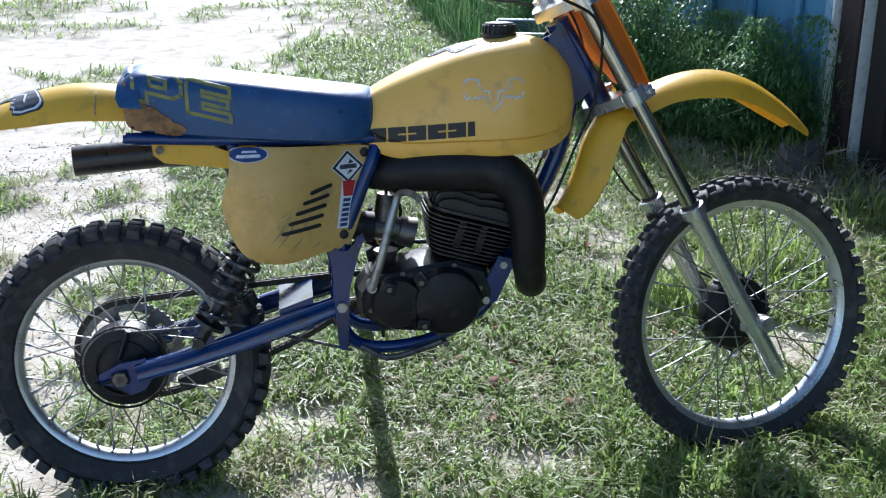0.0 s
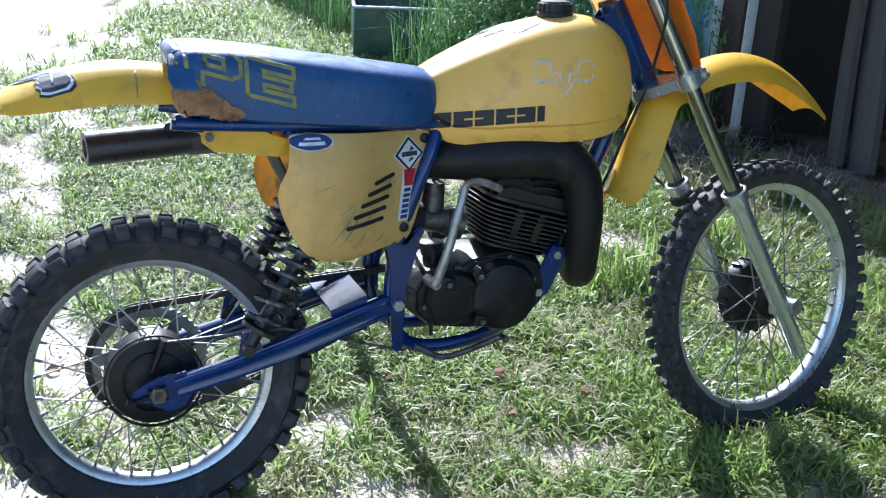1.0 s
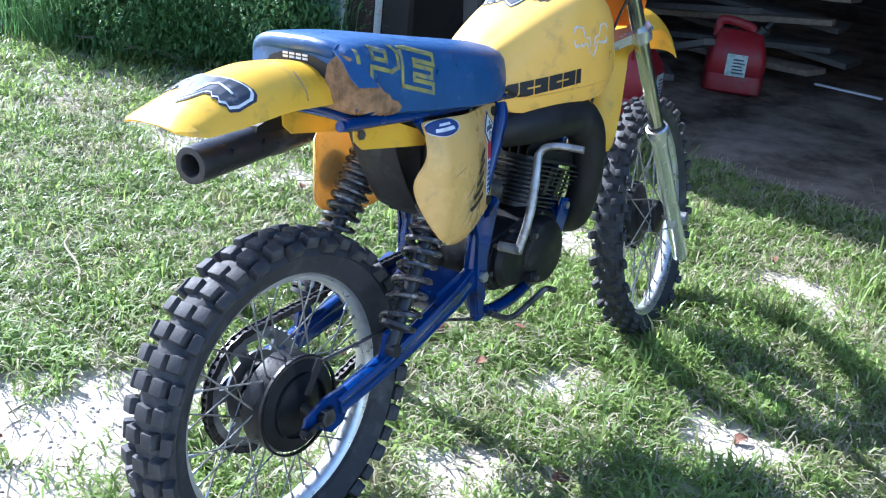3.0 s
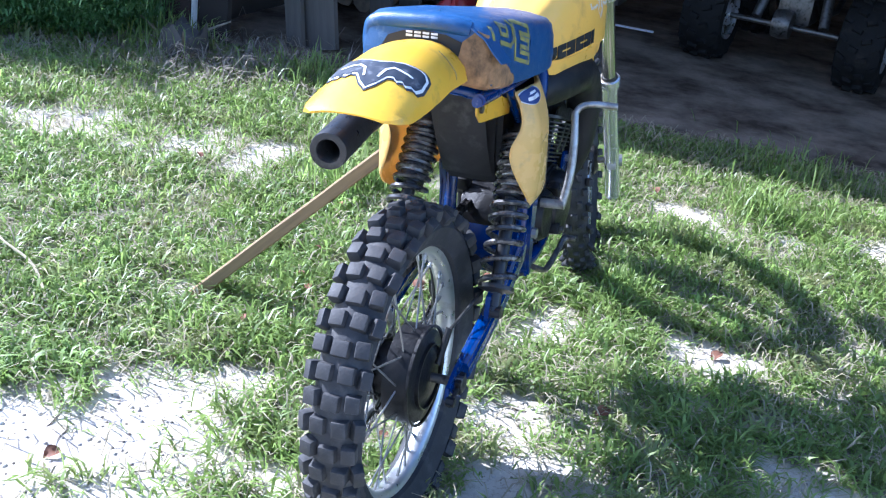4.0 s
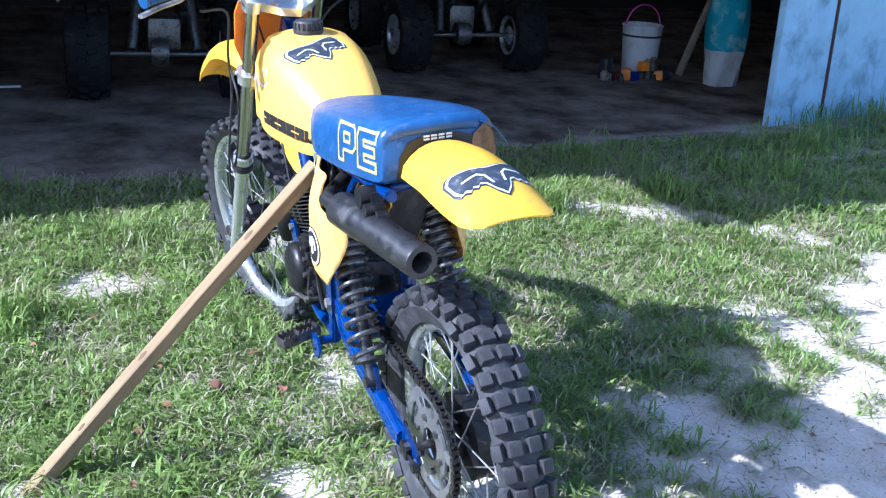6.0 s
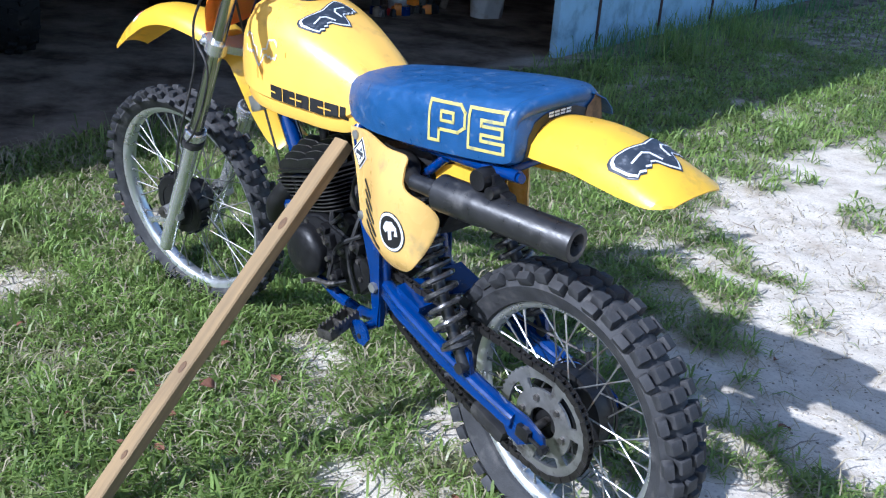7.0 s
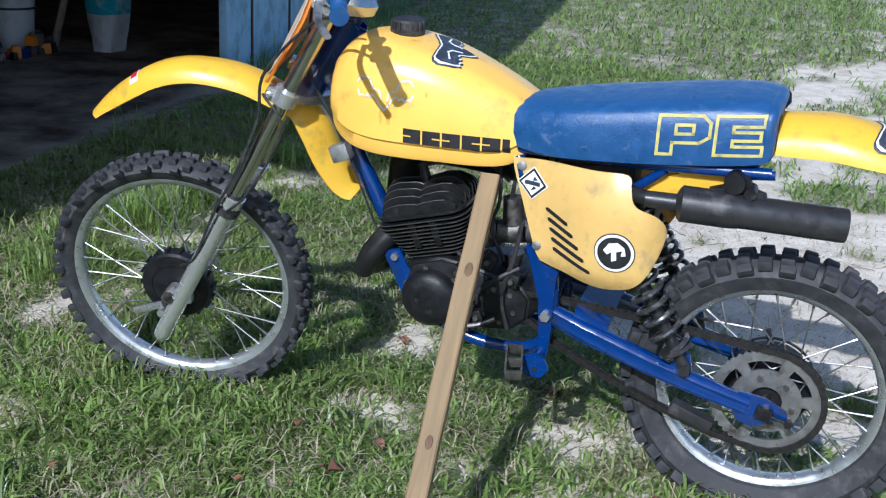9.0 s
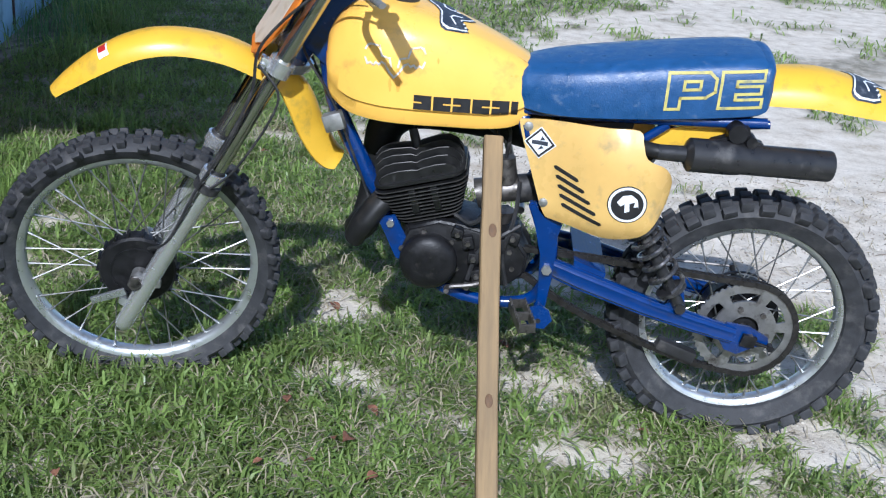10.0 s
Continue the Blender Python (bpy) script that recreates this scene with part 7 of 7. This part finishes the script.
# fork cable clips, brake arm and stay
for s, z in ((1, 0.575),):
    bm = bmesh.new()
    tube(bm, [along(z + 0.008) + Vector((0, 0.094 * s, 0)), along(z - 0.008) + Vector((0, 0.094 * s, 0))], 0.0305, 18)
    part("cable_clip", moved(bm, STEER), M_RUBBER_SMOOTH, bike)
bm = bmesh.new()
box(bm, (0.085, 0.010, 0.018), Matrix.Translation((1.520, 0.082, 0.270)) @ Matrix.Rotation(radians(18), 4, "Y"), 0.003)
tube(bm, [(1.486, 0.055, 0.258), (1.486, 0.090, 0.258)], 0.011, 10)
part("brake_arm", moved(bm, STEER), M_RIM, bike, "bare alloy front brake arm")
# small grey connector box at the tank's front left
bm = bmesh.new()
box(bm, (0.045, 0.03, 0.04), Matrix.Translation((0.984, 0.062, 0.730)) @ Matrix.Rotation(radians(20), 4, "Y"), 0.005)
part("connector_box", bm, M_ALLOY, bike)
decal("small_sticker", [(-0.018, -0.012), (0.018, -0.012), (0.018, 0.012), (-0.018, 0.012)], (1.552, 0.035, 0.95), (0, 1, 0), (-0.8, 0, 0.6), M_WHITE, front_bvh, ff, 0.001, STEER)
decal("sticker_mark", [(-0.015, -0.009), (0.006, -0.009), (0.006, 0.009), (-0.015, 0.009)], (1.552, 0.035, 0.95), (0, 1, 0), (-0.8, 0, 0.6), M_REDPRINT, front_bvh, ff, 0.002, STEER)


# ---- fallen leaves ----
def leaf_mesh(seed):
    rnd = random.Random(seed)
    bm = bmesh.new()
    rings = []
    L, w = 0.045, 0.017
    for k in range(7):
        t = k / 6
        hw = w * math.sin(math.pi * min(0.98, t * 0.95 + 0.03)) ** 0.8
        z = 0.010 * math.sin(math.pi * t) + rnd.uniform(-0.002, 0.002)
        rings.append([(L * (t - 0.5), -hw, z + 0.006), (L * (t - 0.5), 0, z), (L * (t - 0.5), hw, z + 0.005), (L * (t - 0.5), 0, z - 0.0006)])
    loft(bm, rings)
    bmesh.ops.recalc_face_normals(bm, faces=bm.faces)
    me = bpy.data.meshes.new("fallen_leaf")
    bm.to_mesh(me)
    bm.free()
    return tag_mesh(me, M_REDLEAF)


leaf_kinds = [leaf_mesh(k) for k in range(4)]
rnd = random.Random(11)
spots = [(0.961, 0.369), (0.82, 0.41), (1.06, 0.115), (0.896, 0.263), (0.70, 0.5), (0.86, 0.088), (0.62, 0.35), (1.05, -0.55), (0.77, 0.56), (0.95, 0.6), (0.45, 0.55), (-0.2, 0.6), (1.3, 0.7), (0.2, -1.2), (0.55, -0.35), (1.9, -1.2)]
spots += [(rnd.uniform(-0.3, 2.4), rnd.uniform(-2.2, 2.2)) for _ in range(12)]
for k, (x, y) in enumerate(spots):
    ob = new("fallen_leaf", leaf_kinds[k % 4])
    s = rnd.uniform(0.45, 0.95)
    ob.matrix_world = pose(x, y, float(rise(x, y)) + 0.03 * float(cover(x, y)) + 0.004, rnd.uniform(-25, 25), rnd.uniform(-25, 25), rnd.uniform(0, 360)) @ Matrix.Scale(s, 4)
    tagged(ob, "dry reddish-brown fallen leaf lying in the turf", "leaf", "fallen leaves")


# ---- pebbles, twigs and a dead branch ----
def pebble_mesh(seed):
    rnd = random.Random(seed)
    bm = bmesh.new()
    bmesh.ops.create_icosphere(bm, subdivisions=1, radius=1.0)
    for v in bm.verts:
        v.co = v.co * rnd.uniform(0.75, 1.1)
        v.co.z *= 0.6
    return bm


def scattered(name, n, mat, lo, hi, label, category, bare, seed, maker):
    """Many small bits lying where the ground is bare (or not), one mesh."""
    rng = np.random.default_rng(seed)
    kinds = []
    for k in range(5):
        bm = maker(seed + k)
        bmesh.ops.triangulate(bm, faces=list(bm.faces))
        bm.verts.index_update()
        kinds.append((np.array([v.co[:] for v in bm.verts]), np.array([[v.index for v in f.verts] for f in bm.faces])))
        bm.free()
    x, y = rng.uniform(-2.4, 2.6, n), rng.uniform(-2.6, 3.2, n)
    c = cover(x, y)
    keep = rng.random(n) < (1 - c if bare else 0.4 + 0 * c)
    x, y = x[keep], y[keep]
    z = rise(x, y)
    V, T, base = [], [], 0
    for i in range(len(x)):
        v, t = kinds[i % 5]
        a, s = rng.random() * 6.28, rng.uniform(lo, hi)
        r = np.array([[math.cos(a), -math.sin(a), 0], [math.sin(a), math.cos(a), 0], [0, 0, 1]])
        V.append(v @ r.T * s + [x[i], y[i], z[i]])
        T.append(t + base)
        base += len(v)
    tagged(new(name, mesh_np(name, np.concatenate(V), np.concatenate(T), mat)), label, category, kind="stuff")


def twig_mesh(seed):
    rnd = random.Random(seed)
    bm = bmesh.new()
    p = [(-1 + 0.5 * k, rnd.uniform(-0.12, 0.12), 0.03 + rnd.uniform(0, 0.08)) for k in range(5)]
    tube(bm, p, [0.035, 0.04, 0.035, 0.03, 0.015], 5)
    return bm


scattered("pebbles", 12000, M_PEBBLE, 0.002, 0.008, "small pale pebbles scattered over the bare sand", "pebbles", True, 3, pebble_mesh)
scattered("soil_crumbs", 15000, M_CRUMB, 0.002, 0.006, "dark soil crumbs and litter on the sand", "litter", True, 23, pebble_mesh)
scattered("twigs", 1500, M_TWIG, 0.02, 0.06, "dry grey twigs lying in turf and sand", "twigs", False, 41, twig_mesh)


def dead_branch(at, yaw, length):
    b = thing("dead_branch", "dead grey branch lying in the grass", "branch", pose(*at, 0, 0, yaw), "dead branches on the grass")
    rnd = random.Random(int(length * 100))
    bm = bmesh.new()
    stem = spline([(0, 0, 0.02), (length * 0.35, 0.05, 0.05), (length * 0.7, -0.02, 0.06), (length, 0.06, 0.10)], 12)
    tube(bm, stem, [0.012 - 0.0008 * k for k in range(12)], 7)
    st = part("stem", bm, M_TWIG, b)
    for k in range(7):
        p = Vector(stem[2 + k])
        s = 1 if k % 2 else -1
        q = p + Vector((rnd.uniform(0.08, 0.2), s * rnd.uniform(0.08, 0.22), rnd.uniform(0.0, 0.10)))
        bm = bmesh.new()
        tube(bm, spline([tuple(p), tuple((p + q) / 2 + Vector((0.02, 0, 0.02))), tuple(q)], 7), [0.006, 0.0055, 0.005, 0.0045, 0.004, 0.003, 0.002], 5)
        part("twig", bm, M_TWIG, b)


dead_branch((2.55, 2.55, 0.0), 60, 0.75)
dead_branch((2.35, 2.95, 0.0), 130, 0.6)
bm = bmesh.new()
stem = spline([(0.28, 1.001, 0.02), (0.387, 1.136, 0.045), (0.434, 1.272, 0.06), (0.494, 1.342, 0.05)], 14)
tube(bm, stem, [0.005 - 0.0002 * k for k in range(14)], 6)
tagged(part("dry_stem", bm, M_STRAW), "bent dry pale stem lying on the turf", "stem")

# grey broken stump and dry stalks at the post's foot
stump = thing("tree_stump", "weathered grey broken stump at the shed post in weeds", "stump", pose(2.58, 2.13, -0.02, 0, 0, 20))
rnd = random.Random(31)
bm = bmesh.new()
rings = []
for k in range(7):
    t = k / 6
    rings.append([Vector(((0.135 - 0.03 * t) * (1 + 0.10 * math.sin(5 * a + 2 * t)) * math.cos(a), (0.115 - 0.02 * t) * (1 + 0.10 * math.cos(4 * a)) * math.sin(a), 0.14 * t + (0.035 * math.sin(3 * a) + 0.02 * math.sin(7 * a)) * t ** 3)) for a in (2 * math.pi * j / 22 for j in range(22))])
loft(bm, rings)
part("trunk", bm, M_BOARD, stump)
for k in range(9):
    a = rnd.uniform(0, 6.28)
    bm = bmesh.new()
    p = Vector((0.09 * math.cos(a), 0.09 * math.sin(a), rnd.uniform(0.05, 0.13)))
    q = p + Vector((0.14 * math.cos(a) + rnd.uniform(-0.05, 0.05), 0.14 * math.sin(a), rnd.uniform(-0.06, 0.10)))
    tube(bm, spline([tuple(p * 0.6), tuple(p), tuple(q)], 6), [0.010, 0.009, 0.008, 0.006, 0.005, 0.003], 6)
    part("splinter", bm, M_TWIG, stump)
n = 900
x, y = np.random.default_rng(63).normal(2.58, 0.28, n), np.random.default_rng(64).normal(1.88, 0.38, n)
V, T = blades(x, y, np.random.default_rng(65).uniform(0.08, 0.26, n), np.random.default_rng(66).uniform(0.003, 0.006, n), np.random.default_rng(67).uniform(0.7, 1.5, n))
tagged(new("dry_stalks", mesh_np("dry_stalks", V, T, M_TWIG)), "tangled grey dry stalks at the foot of the post", "stalks", kind="stuff")

# odds and ends on the shed floor
bm = bmesh.new()
box(bm, (0.40, 0.022, 0.012), None, 0.002)
ob = part("floor_lath", bm, M_WHITE)
ob.matrix_world = pose(5.27, 0.67, 0.012, 0, 0, 92)
tagged(ob, "thin pale wooden lath lying on the shed floor", "lath")


def leaning_pole(foot, head, r):
    bm = bmesh.new()
    a, b = Vector(foot), Vector(head)
    tube(bm, spline([tuple(a), tuple((a + b) / 2 + Vector((0.01, 0.015, 0))), tuple(b)], 9), [r * (1 - 0.04 * k) for k in range(9)], 8)
    tagged(part("pole", bm, M_LIMB), "thin bare wooden pole leaning in the dark shed", "pole", "poles leaning in the shed")


leaning_pole((6.44, -3.60, 0.0), (6.7, -3.95, 1.7), 0.02)
leaning_pole((5.2, -4.25, 0.0), (5.0, -4.6, 1.2), 0.03)


def feed_sack():
    """A bulging printed sack standing upright, gathered at the top."""
    sack = thing("feed_sack", "teal and white printed woven sack standing in the shed", "sack", pose(4.78, -4.32, 0.0, 0, 0, -12))
    for nm, mt, z0, z1 in (("sack_bottom", M_BUCKET, 0.0, 0.26), ("sack_body", M_SACK, 0.26, 0.80), ("sack_top", M_BUCKET, 0.80, 0.98)):
        bm = bmesh.new()
        rings = []
        for k in range(9):
            z = z0 + (z1 - z0) * k / 8
            t = z / 0.98
            a = 0.13 * (0.86 + 0.3 * math.sin(math.pi * min(1, t * 1.05)) - 0.12 * t)
            b = 0.09 * (0.9 + 0.5 * math.sin(math.pi * min(1, t)) - 0.75 * t ** 4)
            rings.append([Vector((b * math.copysign(abs(math.sin(q)) ** 0.7, math.sin(q)) + 0.008 * math.sin(7 * q + 9 * t), a * math.copysign(abs(math.cos(q)) ** 0.7, math.cos(q)) + 0.006 * math.sin(5 * q + 14 * t), z)) for q in (2 * math.pi * j / 28 for j in range(28))])
        loft(bm, rings)
        part(nm, bm, mt, sack)


feed_sack()
